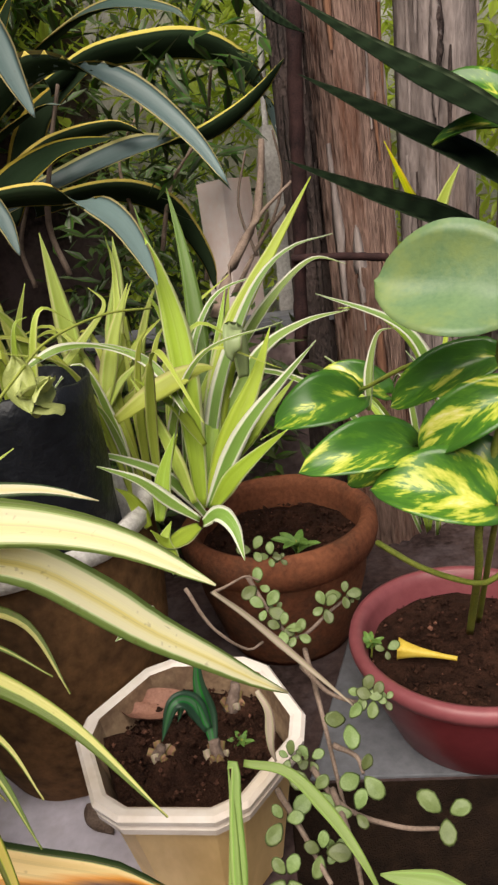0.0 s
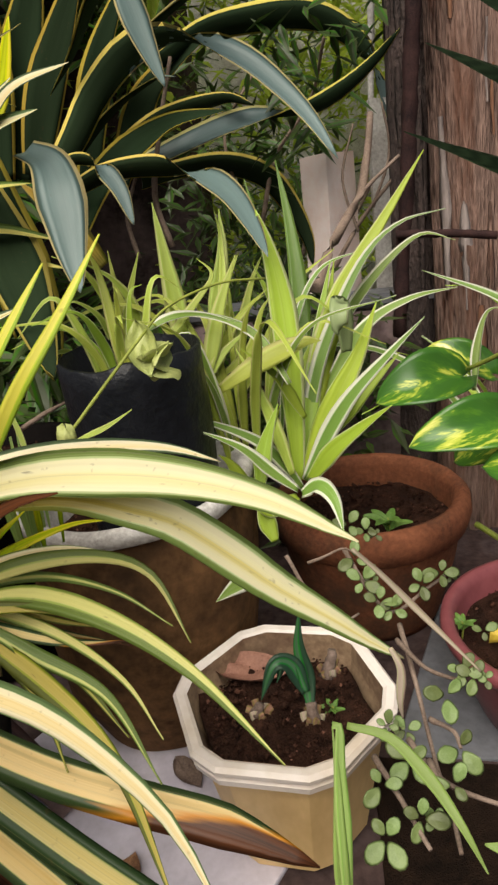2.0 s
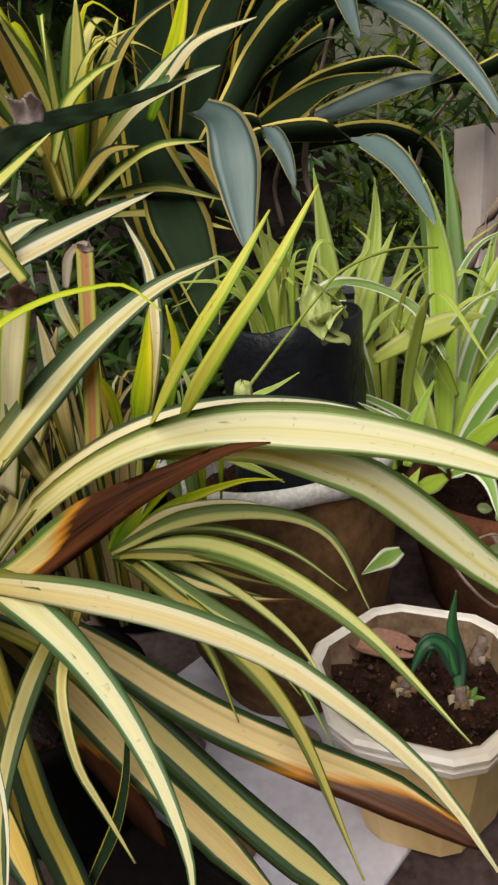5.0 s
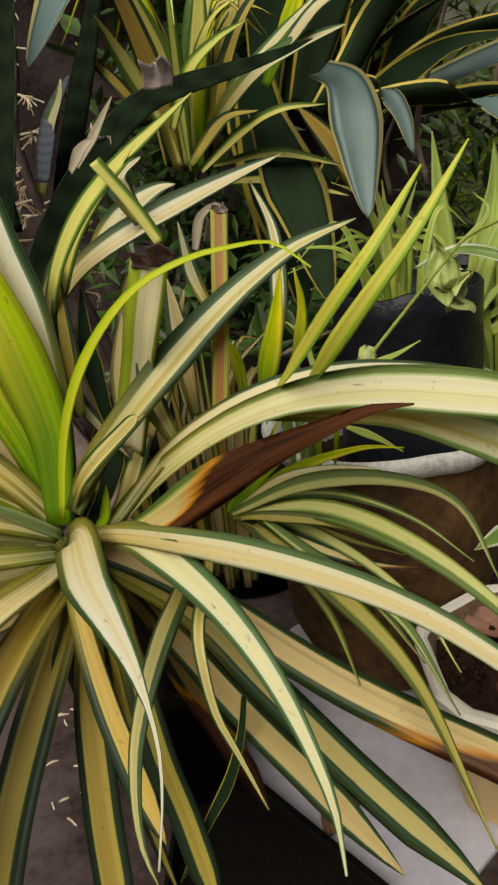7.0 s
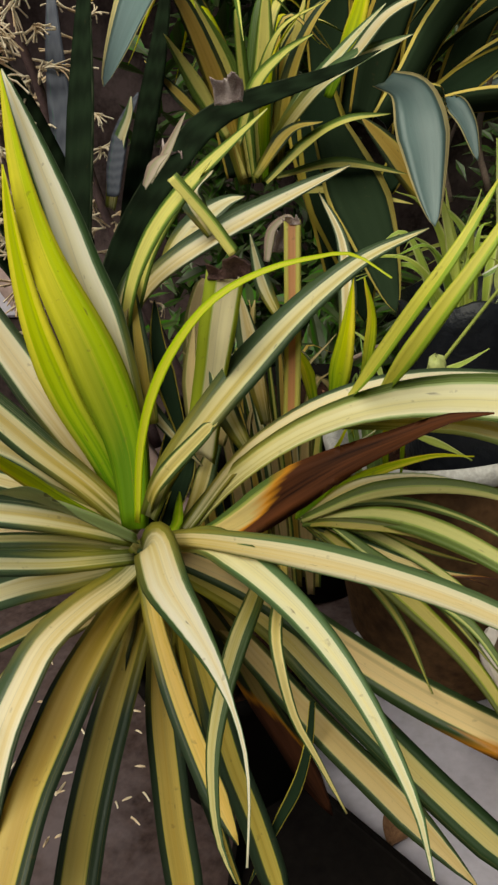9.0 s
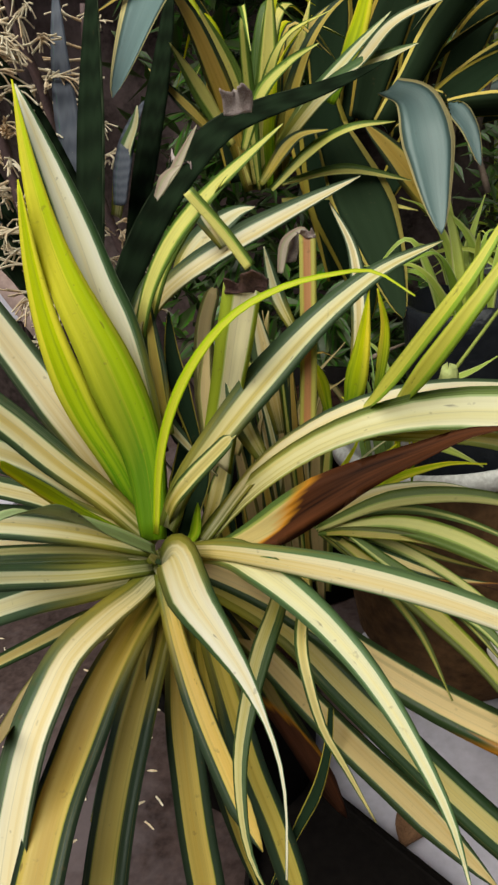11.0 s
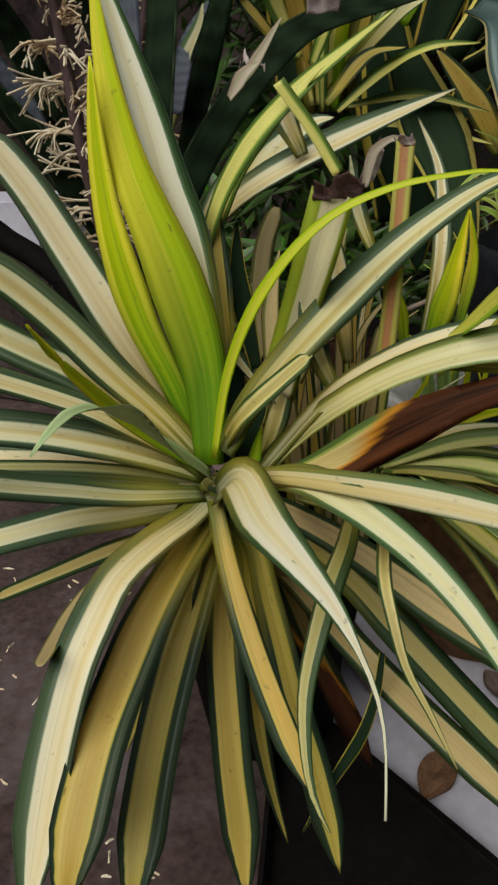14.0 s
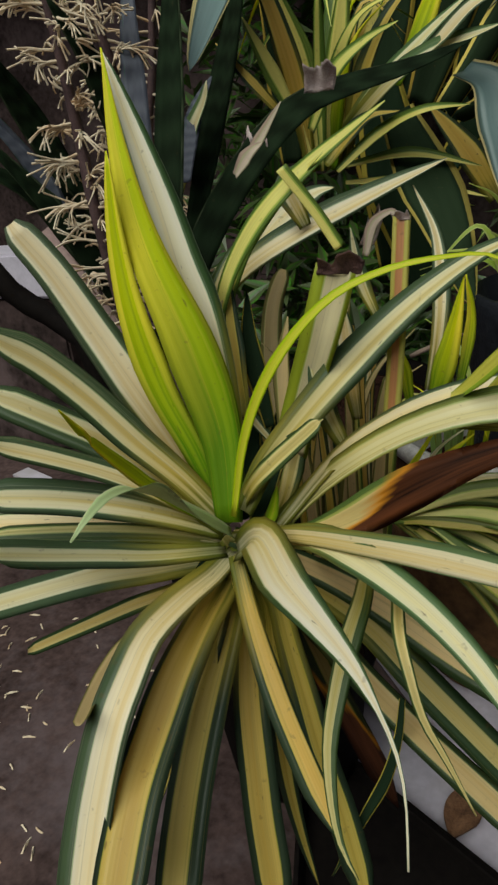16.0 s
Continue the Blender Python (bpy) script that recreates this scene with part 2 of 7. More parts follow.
LEAF = {
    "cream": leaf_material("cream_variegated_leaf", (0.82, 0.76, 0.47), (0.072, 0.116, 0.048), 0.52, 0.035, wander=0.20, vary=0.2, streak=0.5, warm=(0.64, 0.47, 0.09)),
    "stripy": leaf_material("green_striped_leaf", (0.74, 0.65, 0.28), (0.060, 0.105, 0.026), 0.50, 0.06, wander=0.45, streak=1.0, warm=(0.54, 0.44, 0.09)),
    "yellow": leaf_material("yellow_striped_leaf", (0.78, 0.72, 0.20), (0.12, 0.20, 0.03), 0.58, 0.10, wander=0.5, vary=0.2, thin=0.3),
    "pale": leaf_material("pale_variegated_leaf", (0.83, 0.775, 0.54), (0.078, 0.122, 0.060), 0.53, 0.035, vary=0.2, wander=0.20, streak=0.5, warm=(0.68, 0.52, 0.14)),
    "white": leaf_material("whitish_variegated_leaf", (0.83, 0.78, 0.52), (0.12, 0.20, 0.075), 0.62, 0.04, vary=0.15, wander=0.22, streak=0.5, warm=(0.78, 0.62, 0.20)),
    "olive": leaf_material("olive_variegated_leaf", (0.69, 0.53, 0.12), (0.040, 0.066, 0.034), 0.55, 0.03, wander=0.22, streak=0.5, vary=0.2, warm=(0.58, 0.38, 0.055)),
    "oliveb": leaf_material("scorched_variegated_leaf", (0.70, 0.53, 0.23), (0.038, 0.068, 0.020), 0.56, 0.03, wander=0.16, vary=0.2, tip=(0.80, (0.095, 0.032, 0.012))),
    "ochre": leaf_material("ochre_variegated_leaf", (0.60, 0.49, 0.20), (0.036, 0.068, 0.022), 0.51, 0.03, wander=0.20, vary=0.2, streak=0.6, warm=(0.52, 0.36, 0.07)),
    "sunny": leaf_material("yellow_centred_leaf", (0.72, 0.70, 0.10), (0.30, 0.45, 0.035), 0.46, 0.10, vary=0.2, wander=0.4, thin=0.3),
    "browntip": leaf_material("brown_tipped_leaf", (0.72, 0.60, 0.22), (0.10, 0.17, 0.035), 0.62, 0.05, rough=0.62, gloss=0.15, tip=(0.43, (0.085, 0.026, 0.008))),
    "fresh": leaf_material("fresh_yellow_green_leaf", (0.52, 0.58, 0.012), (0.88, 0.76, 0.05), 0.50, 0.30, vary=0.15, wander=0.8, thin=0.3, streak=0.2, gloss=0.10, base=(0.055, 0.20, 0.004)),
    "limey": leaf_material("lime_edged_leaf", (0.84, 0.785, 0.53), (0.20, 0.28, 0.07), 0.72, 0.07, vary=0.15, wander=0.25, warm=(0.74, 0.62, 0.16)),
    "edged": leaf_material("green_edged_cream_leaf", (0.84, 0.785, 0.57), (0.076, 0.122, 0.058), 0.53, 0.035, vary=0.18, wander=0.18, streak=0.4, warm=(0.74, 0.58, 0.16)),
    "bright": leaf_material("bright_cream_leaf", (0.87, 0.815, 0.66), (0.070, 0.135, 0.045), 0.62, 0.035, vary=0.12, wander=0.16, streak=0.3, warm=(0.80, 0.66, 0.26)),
    "hangbrown": leaf_material("half_dried_leaf", (0.34, 0.25, 0.08), (0.030, 0.045, 0.016), 0.5, 0.05, wander=0.2, tip=(0.62, (0.085, 0.030, 0.014))),
    "curlpale": leaf_material("pale_curled_leaf", (0.36, 0.46, 0.22), (0.58, 0.64, 0.36), 0.8, 0.1, spots=0.1, thin=0.2),
    "spiddeep": leaf_material("deep_green_leaf", (0.13, 0.24, 0.045), (0.30, 0.42, 0.12), 0.86, 0.04, spots=0.1, wander=0.12, thin=0.25),
    "spidb": leaf_material("bright_green_leaf", (0.44, 0.58, 0.055), (0.80, 0.84, 0.42), 0.84, 0.04, spots=0.1, wander=0.12, thin=0.3, vary=0.2),
    "reedy": leaf_material("green_leaf_with_pale_stripes", (0.62, 0.60, 0.20), (0.13, 0.19, 0.035), 0.40, 0.10, wander=0.5, streak=1.0, vary=0.2),
    "reedold": leaf_material("olive_green_striped_leaf", (0.46, 0.39, 0.08), (0.11, 0.13, 0.022), 0.44, 0.10, wander=0.5, streak=1.0, vary=0.2),
    "lime": leaf_material("lime_leaf", (0.62, 0.68, 0.035), (0.36, 0.52, 0.02), 0.50, 0.25, vary=0.15, wander=0.4, thin=0.3),
    "tan": leaf_material("old_tan_leaf", (0.60, 0.46, 0.21), (0.20, 0.18, 0.05), 0.66),
    "cuttip": leaf_material("cut_leaf", (0.84, 0.74, 0.46), (0.40, 0.46, 0.03), 0.66, 0.06, wander=0.2),
    "cutbrown": leaf_material("brown_cut_leaf", (0.52, 0.26, 0.09), (0.52, 0.50, 0.10), 0.36, 0.1, wander=0.3),
    # Near-black green stands in for the shade on inner blades.
    "dark": leaf_material("shaded_blade", (0.016, 0.030, 0.014), (0.014, 0.026, 0.012), 0.80, 0.03, rough=0.8, line=(0.50, 0.38, 0.06), spots=0.1, wander=0.05, thin=0.05, gloss=0.05),
    "teal": leaf_material("deep_blue_green_blade", (0.058, 0.098, 0.086), (0.036, 0.066, 0.055), 0.70, 0.05, rough=0.40, line=(0.72, 0.60, 0.20), streak=0.15, spots=0.12, wander=0.08, thin=0.05),
    # Underside colour holds the shade; the blue tops hold reflected sky.
    "under": leaf_material("shaded_blade_underside", (0.022, 0.038, 0.018), (0.016, 0.030, 0.015), 0.74, 0.03, rough=0.8, line=(0.62, 0.50, 0.12), streak=0.2, spots=0.1, wander=0.05, thin=0.05, gloss=0.05),
    "blue": leaf_material("blue_green_blade", (0.120, 0.180, 0.178), (0.066, 0.108, 0.100), 0.72, 0.03, rough=0.40, line=(0.70, 0.60, 0.26), streak=0.15, spots=0.12, wander=0.05, thin=0.05),
    "spid": leaf_material("green_white_edged_leaf", (0.36, 0.50, 0.05), (0.76, 0.82, 0.42), 0.88, 0.05, spots=0.1, wander=0.12, thin=0.3),
    "spidw": leaf_material("white_edged_leaf", (0.24, 0.38, 0.07), (0.93, 0.93, 0.76), 0.62, 0.06, spots=0.1, wander=0.15, thin=0.3),
    "palegreen": leaf_material("pale_green_leaf", (0.46, 0.55, 0.085), (0.66, 0.68, 0.24), 0.7, 0.1, spots=0.1, thin=0.3),
    "grass": leaf_material("grass_blade", (0.26, 0.38, 0.10), (0.34, 0.46, 0.14), 0.7, 0.1, spots=0.1, thin=0.3),
    "dry": leaf_material("dry_leaf", (0.30, 0.17, 0.10), (0.20, 0.10, 0.06), 0.6, 0.2, rough=0.8, thin=0.1),
    "drypale": leaf_material("dry_pale_leaf", (0.52, 0.42, 0.33), (0.36, 0.26, 0.20), 0.6, 0.2, rough=0.85, thin=0.1),
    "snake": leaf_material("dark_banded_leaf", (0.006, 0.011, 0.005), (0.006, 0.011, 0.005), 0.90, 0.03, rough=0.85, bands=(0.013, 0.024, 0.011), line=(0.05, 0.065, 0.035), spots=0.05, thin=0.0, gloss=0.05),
    "sprout": leaf_material("dark_fleshy_leaf", (0.050, 0.120, 0.055), (0.018, 0.050, 0.026), 0.45, 0.15, rough=0.4, spots=0.1, thin=0.0, streak=1.0, wander=0.5),
    "snakeblue": leaf_material("bluish_banded_leaf", (0.070, 0.078, 0.105), (0.06, 0.066, 0.09), 0.93, 0.03, rough=0.6, bands=(0.105, 0.115, 0.145), spots=0.05, thin=0.0, gloss=0.2),
}


def pothos_material():
    """Heart leaf: green with yellow and cream patches that sweep out from the midrib."""
    m, nt, bsdf = material("marbled_heart_leaf")
    uv = nt.nodes.new("ShaderNodeUVMap")
    uv.uv_map = "blade"
    sep = nt.nodes.new("ShaderNodeSeparateXYZ")
    nt.links.new(uv.outputs[0], sep.inputs[0])
    rnd = nt.nodes.new("ShaderNodeObjectInfo").outputs["Random"]
    away = mathn(nt, "ABSOLUTE", mathn(nt, "SUBTRACT", sep.outputs[0], 0.5))
    sweep = mathn(nt, "SUBTRACT", sep.outputs[1], mathn(nt, "MULTIPLY", away, 0.9))
    comb = nt.nodes.new("ShaderNodeCombineXYZ")
    nt.links.new(mathn(nt, "MULTIPLY", sep.outputs[0], 2.0), comb.inputs[0])
    nt.links.new(mathn(nt, "MULTIPLY", sweep, 2.6), comb.inputs[1])
    nt.links.new(mathn(nt, "MULTIPLY", rnd, 61.0), comb.inputs[2])
    patch = node(nt, "ShaderNodeTexNoise", Scale=1.0, Detail=5.0, Roughness=0.6)
    nt.links.new(comb.outputs[0], patch.inputs["Vector"])
    fleck = node(nt, "ShaderNodeTexNoise", Scale=5.0, Detail=4.0, Roughness=0.7)
    nt.links.new(comb.outputs[0], fleck.inputs["Vector"])
    level = mathn(nt, "ADD", mathn(nt, "MULTIPLY", patch.outputs[0], 0.8), mathn(nt, "MULTIPLY", fleck.outputs[0], 0.2))
    level = mathn(nt, "ADD", level, mathn(nt, "MULTIPLY", mathn(nt, "SUBTRACT", rnd, 0.5), 0.03))
    level = mathn(nt, "SUBTRACT", level, mathn(nt, "MULTIPLY", away, 0.10))
    col = ramp(nt, level, [(0.43, (0.040, 0.13, 0.016)), (0.51, (0.075, 0.20, 0.018)), (0.54, (0.38, 0.46, 0.05)), (0.60, (0.62, 0.62, 0.12)), (0.68, (0.76, 0.72, 0.40))])
    nt.links.new(col, bsdf.inputs["Base Color"])
    bsdf.inputs["Roughness"].default_value = 0.30
    bump = node(nt, "ShaderNodeBump", Strength=0.2, Distance=0.002)
    nt.links.new(patch.outputs[0], bump.inputs["Height"])
    nt.links.new(bump.outputs[0], bsdf.inputs["Normal"])
    return m


POTHOS = pothos_material()
def surface(name, low, high, scale=8.0, rough=0.8, bump=0.4, stain=None, metal=0.0, stretch=(1, 1, 1), depth=0.004):
    """A rough surface: two scales of mottling, grain relief and an optional stain colour."""
    m, nt, bsdf = material(name)
    co = nt.nodes.new("ShaderNodeTexCoord")
    mp = nt.nodes.new("ShaderNodeMapping")
    mp.inputs["Scale"].default_value = stretch
    nt.links.new(co.outputs["Object"], mp.inputs[0])
    a = node(nt, "ShaderNodeTexNoise", Scale=scale, Detail=5.0, Roughness=0.65)
    b = node(nt, "ShaderNodeTexNoise", Scale=scale * 14, Detail=3.0, Roughness=0.6)
    for n in (a, b):
        nt.links.new(mp.outputs[0], n.inputs["Vector"])
    both = mathn(nt, "ADD", mathn(nt, "MULTIPLY", a.outputs[0], 0.6), mathn(nt, "MULTIPLY", b.outputs[0], 0.4))
    col = ramp(nt, both, [(0.36, low), (0.64, high)])
    if stain:
        c = node(nt, "ShaderNodeTexNoise", Scale=scale * 0.6, Detail=6.0, Roughness=0.7)
        nt.links.new(mp.outputs[0], c.inputs["Vector"])
        sf = nt.nodes.new("ShaderNodeRGBToBW")
        nt.links.new(ramp(nt, c.outputs[0], [(0.50, (0, 0, 0)), (0.64, (1, 1, 1))]), sf.inputs[0])
        col = mix(nt, mathn(nt, "MULTIPLY", sf.outputs[0], 0.8), col, stain)
    nt.links.new(col, bsdf.inputs["Base Color"])
    bsdf.inputs["Roughness"].default_value = rough
    bsdf.inputs["Metallic"].default_value = metal
    bp = node(nt, "ShaderNodeBump", Strength=bump, Distance=depth)
    nt.links.new(both, bp.inputs["Height"])
    nt.links.new(bp.outputs[0], bsdf.inputs["Normal"])
    return m


def soil_surface(name, low, high, scale, rough, bump, stain, depth):
    m = surface(name, low, high, scale, rough, bump, stain, depth=depth)
    nt = m.node_tree
    bsdf = nt.nodes["Principled BSDF"]
    old = bsdf.inputs["Base Color"].links[0].from_socket
    island = nt.nodes.new("ShaderNodeNewGeometry").outputs["Random Per Island"]
    tint = ramp(nt, island, [(0.0, (0.6, 0.55, 0.5)), (0.8, (1.3, 1.2, 1.1)), (0.96, (2.2, 2.0, 1.9)), (0.98, (5.0, 4.7, 4.5))])
    nt.links.new(mix(nt, 1.0, old, tint, "MULTIPLY"), bsdf.inputs["Base Color"])
    return m


TERRACOTTA = surface("terracotta", (0.12, 0.042, 0.023), (0.29, 0.108, 0.055), 11, 0.85, 0.7, (0.070, 0.042, 0.028))
CLAY = surface("weathered_clay", (0.045, 0.024, 0.012), (0.22, 0.115, 0.050), 5, 0.85, 0.8, (0.032, 0.019, 0.012))
WHITEWASH = surface("whitewash", (0.34, 0.31, 0.29), (0.75, 0.73, 0.70), 14, 0.85, 0.5)
CREAM = surface("cream_plastic", (0.80, 0.71, 0.65), (0.90, 0.83, 0.78), 5, 0.4, 0.08, (0.62, 0.51, 0.38))
OCHRE = surface("faded_plastic", (0.60, 0.40, 0.17), (0.78, 0.55, 0.27), 5, 0.45, 0.08, (0.50, 0.32, 0.13), stretch=(1, 1, 0.4))
STAINED = surface("soil_stained_plastic", (0.17, 0.10, 0.06), (0.46, 0.32, 0.20), 9, 0.7, 0.2, (0.12, 0.06, 0.04))
RED = surface("maroon_plastic", (0.15, 0.022, 0.028), (0.20, 0.034, 0.040), 6, 0.38, 0.06, (0.22, 0.07, 0.07))
PINK = surface("faded_rim_plastic", (0.22, 0.055, 0.065), (0.31, 0.090, 0.10), 6, 0.42, 0.06)
BLACKBAG = surface("black_polythene", (0.005, 0.006, 0.009), (0.015, 0.017, 0.022), 5, 0.42, 0.5, depth=0.012)
BLACKBAG.node_tree.nodes["Principled BSDF"].inputs["Specular IOR Level"].default_value = 0.25
TUB = surface("black_tub_plastic", (0.004, 0.003, 0.003), (0.010, 0.008, 0.007), 8, 0.8, 0.2)
TUB.node_tree.nodes["Principled BSDF"].inputs["Specular IOR Level"].default_value = 0.06
SOIL = soil_surface("potting_soil", (0.014, 0.007, 0.005), (0.110, 0.053, 0.037), 40, 0.95, 1.0, (0.045, 0.024, 0.018), depth=0.012)
# Potting soil darkened: the shadow between the pots is put into its colour.
SHADESOIL = soil_surface("shaded_soil", (0.006, 0.004, 0.003), (0.030, 0.018, 0.012), 40, 0.95, 1.0, (0.020, 0.012, 0.009), depth=0.012)
BARK = surface("peeling_bark", (0.024, 0.013, 0.011), (0.46, 0.30, 0.245), 15, 0.95, 1.0, (0.17, 0.062, 0.032), stretch=(1, 1, 0.11), depth=0.03)
DARKBARK = surface("dark_rough_bark", (0.022, 0.016, 0.015), (0.11, 0.075, 0.068), 14, 0.95, 1.0, (0.05, 0.03, 0.025), stretch=(1, 1, 0.4), depth=0.02)
REDBARK = surface("raw_red_bark", (0.16, 0.065, 0.038), (0.34, 0.17, 0.10), 12, 0.95, 0.8, (0.10, 0.05, 0.035), stretch=(1, 1, 0.15), depth=0.01)
GREYBARK = surface("grey_bark", (0.11, 0.085, 0.08), (0.40, 0.33, 0.31), 8, 0.95, 0.8, (0.20, 0.13, 0.10), stretch=(1, 1, 0.25), depth=0.012)
IRON = surface("rusty_iron", (0.016, 0.010, 0.011), (0.060, 0.030, 0.028), 40, 0.85, 0.6)
PINKPLASTER = surface("pinkish_plaster", (0.93, 0.75, 0.70), (0.97, 0.86, 0.83), 5, 0.9, 0.3, (0.84, 0.64, 0.57))
PLASTER = surface("beige_plaster", (0.42, 0.32, 0.27), (0.62, 0.50, 0.43), 5, 0.9, 0.3)
DARKWALL = surface("dark_wall", (0.014, 0.010, 0.009), (0.080, 0.054, 0.052), 4, 0.95, 0.5, (0.14, 0.10, 0.10))
OLDWALL = surface("dark_weathered_plaster", (0.15, 0.105, 0.105), (0.38, 0.28, 0.28), 4, 0.95, 0.5, (0.02, 0.018, 0.015))
GROUND = surface("dirty_concrete", (0.020, 0.012, 0.011), (0.095, 0.062, 0.058), 6, 0.85, 0.5, (0.125, 0.096, 0.102))
GREYSLAB = surface("grey_concrete_slab", (0.11, 0.115, 0.13), (0.21, 0.215, 0.24), 5, 0.6, 0.2, (0.07, 0.065, 0.065))
SLAB = surface("pale_stone_slab", (0.44, 0.41, 0.48), (0.62, 0.58, 0.67), 5, 0.5, 0.15, (0.36, 0.33, 0.34))
TWIG = surface("dry_twig", (0.14, 0.095, 0.07), (0.34, 0.25, 0.20), 30, 0.9, 0.5)
STEM = surface("green_stem", (0.16, 0.20, 0.03), (0.36, 0.40, 0.07), 30, 0.5, 0.3)
for dull in (SOIL, SHADESOIL, GROUND, CLAY, BARK, TERRACOTTA, OLDWALL, DARKWALL, IRON):
    dull.node_tree.nodes["Principled BSDF"].inputs["Specular IOR Level"].default_value = 0.12
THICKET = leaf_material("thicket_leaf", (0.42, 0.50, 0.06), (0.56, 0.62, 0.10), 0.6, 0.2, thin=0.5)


# Thicket leaf in a much darker colour, which imitates shade behind the plants.
HEDGE = leaf_material("shaded_hedge_leaf", (0.042, 0.062, 0.018), (0.075, 0.095, 0.026), 0.6, 0.2, thin=0.1)


# ---- builders ----
def mesh_object(name, verts, faces, mat, parent=None, label="", smooth=True):
    me = bpy.data.meshes.new(name)
    me.from_pydata([tuple(v) for v in verts], [], faces)
    me.materials.append(mat)
    if smooth:
        me.polygons.foreach_set("use_smooth", [True] * len(me.polygons))
    ob = new(name, me)
    ob.parent = parent
    return tagged(ob, label)


def holder(name, place, label, category, group=""):
    ob = new(name)
    ob.location = place
    ob.empty_display_size = 0.05
    bpy.context.view_layer.update()
    return tagged(ob, label, category, group)


def adopt(ob, parent):
    ob.parent = parent
    ob.matrix_parent_inverse = Matrix.Translation(parent.location).inverted()
    return ob


def spline(pts, n):
    """A smooth run through a few guide points, n + 1 places at even spacing."""
    p = [Vector(q) for q in pts]
    if len(p) == 2:
        p.insert(1, (p[0] + p[1]) / 2)
    ext = [p[0] * 2 - p[1]] + p + [p[-1] * 2 - p[-2]]
    dense = []
    for i in range(1, len(ext) - 2):
        a, b, c, d = ext[i - 1:i + 3]
        for k in range(16):
            t = k / 16
            dense.append(0.5 * (2 * b + (c - a) * t + (2 * a - 5 * b + 4 * c - d) * t * t + (3 * b - a - 3 * c + d) * t ** 3))
    dense.append(p[-1])
    run = [0.0]
    for a, b in zip(dense, dense[1:]):
        run.append(run[-1] + (b - a).length)
    out, j = [], 0
    for i in range(n + 1):
        want = run[-1] * i / n
        while j < len(run) - 2 and run[j + 1] < want:
            j += 1
        f = (want - run[j]) / max(1e-9, run[j + 1] - run[j])
        out.append(dense[j].lerp(dense[j + 1], min(1, f)))
    return out


PROFILE = {
    "strap": lambda s: min(1, 0.50 + 1.1 * s) * min(1, (1 - s) / 0.52) ** 0.66,
    "lopped": lambda s: min(1, 0.45 + 1.2 * s) * (1.0 - 0.35 * s) * min(1, 0.45 + (1 - s) / 0.08),
    "lance2": lambda s: min(1, 0.72 + 0.9 * s) * min(1, (1 - s) / 0.45) ** 0.6,
    "fresh1": lambda s: min(1, 0.46 + 1.5 * s) * min(1, (1 - s) / 0.72) ** 0.9,
    "strap2": lambda s: min(1, 0.55 + 1.2 * s) * min(1, (1 - s) / 0.62) ** 0.8,
    "fold": lambda s: min(1, 0.62 + 1.5 * s) * (1.0 if s < 0.38 else max(0.13 * min(1.0, (1 - s) / 0.3 + 0.04), 1.0 - 2.3 * (s - 0.38))),
    "scorched": lambda s: min(1, 0.25 + 1.6 * s) * min(1, (1 - s) / 0.42) ** 0.8,
    "lance": lambda s: min(1, 0.45 + 2.0 * s) * min(1, (1 - s) / 0.62) ** 0.85,
    "agave": lambda s: min(1, 0.6 + 1.0 * s) * min(1, (1 - s) / 0.50) ** 0.62,
    "cut": lambda s: 1.0,
    "long": lambda s: min(1, 0.60 + 0.9 * s) * min(1, (1 - s) / 0.16) ** 0.7,
    "broad": lambda s: min(1, 0.45 + 1.2 * s) * min(1, (1 - s) / 0.36) ** 0.7,
}
# Blades whose lower faces take the shaded colour.
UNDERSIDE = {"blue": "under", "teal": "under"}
FACE = Vector((0.18, -0.66, 0.72)).normalized()
UPWARD = Vector((0.0, -0.22, 1.0)).normalized()
LEVEL = Vector((0.15, -0.42, 0.90)).normalized()
AWAY = Vector((0.0, 0.72, 0.70)).normalized()
rng = random.Random(7)


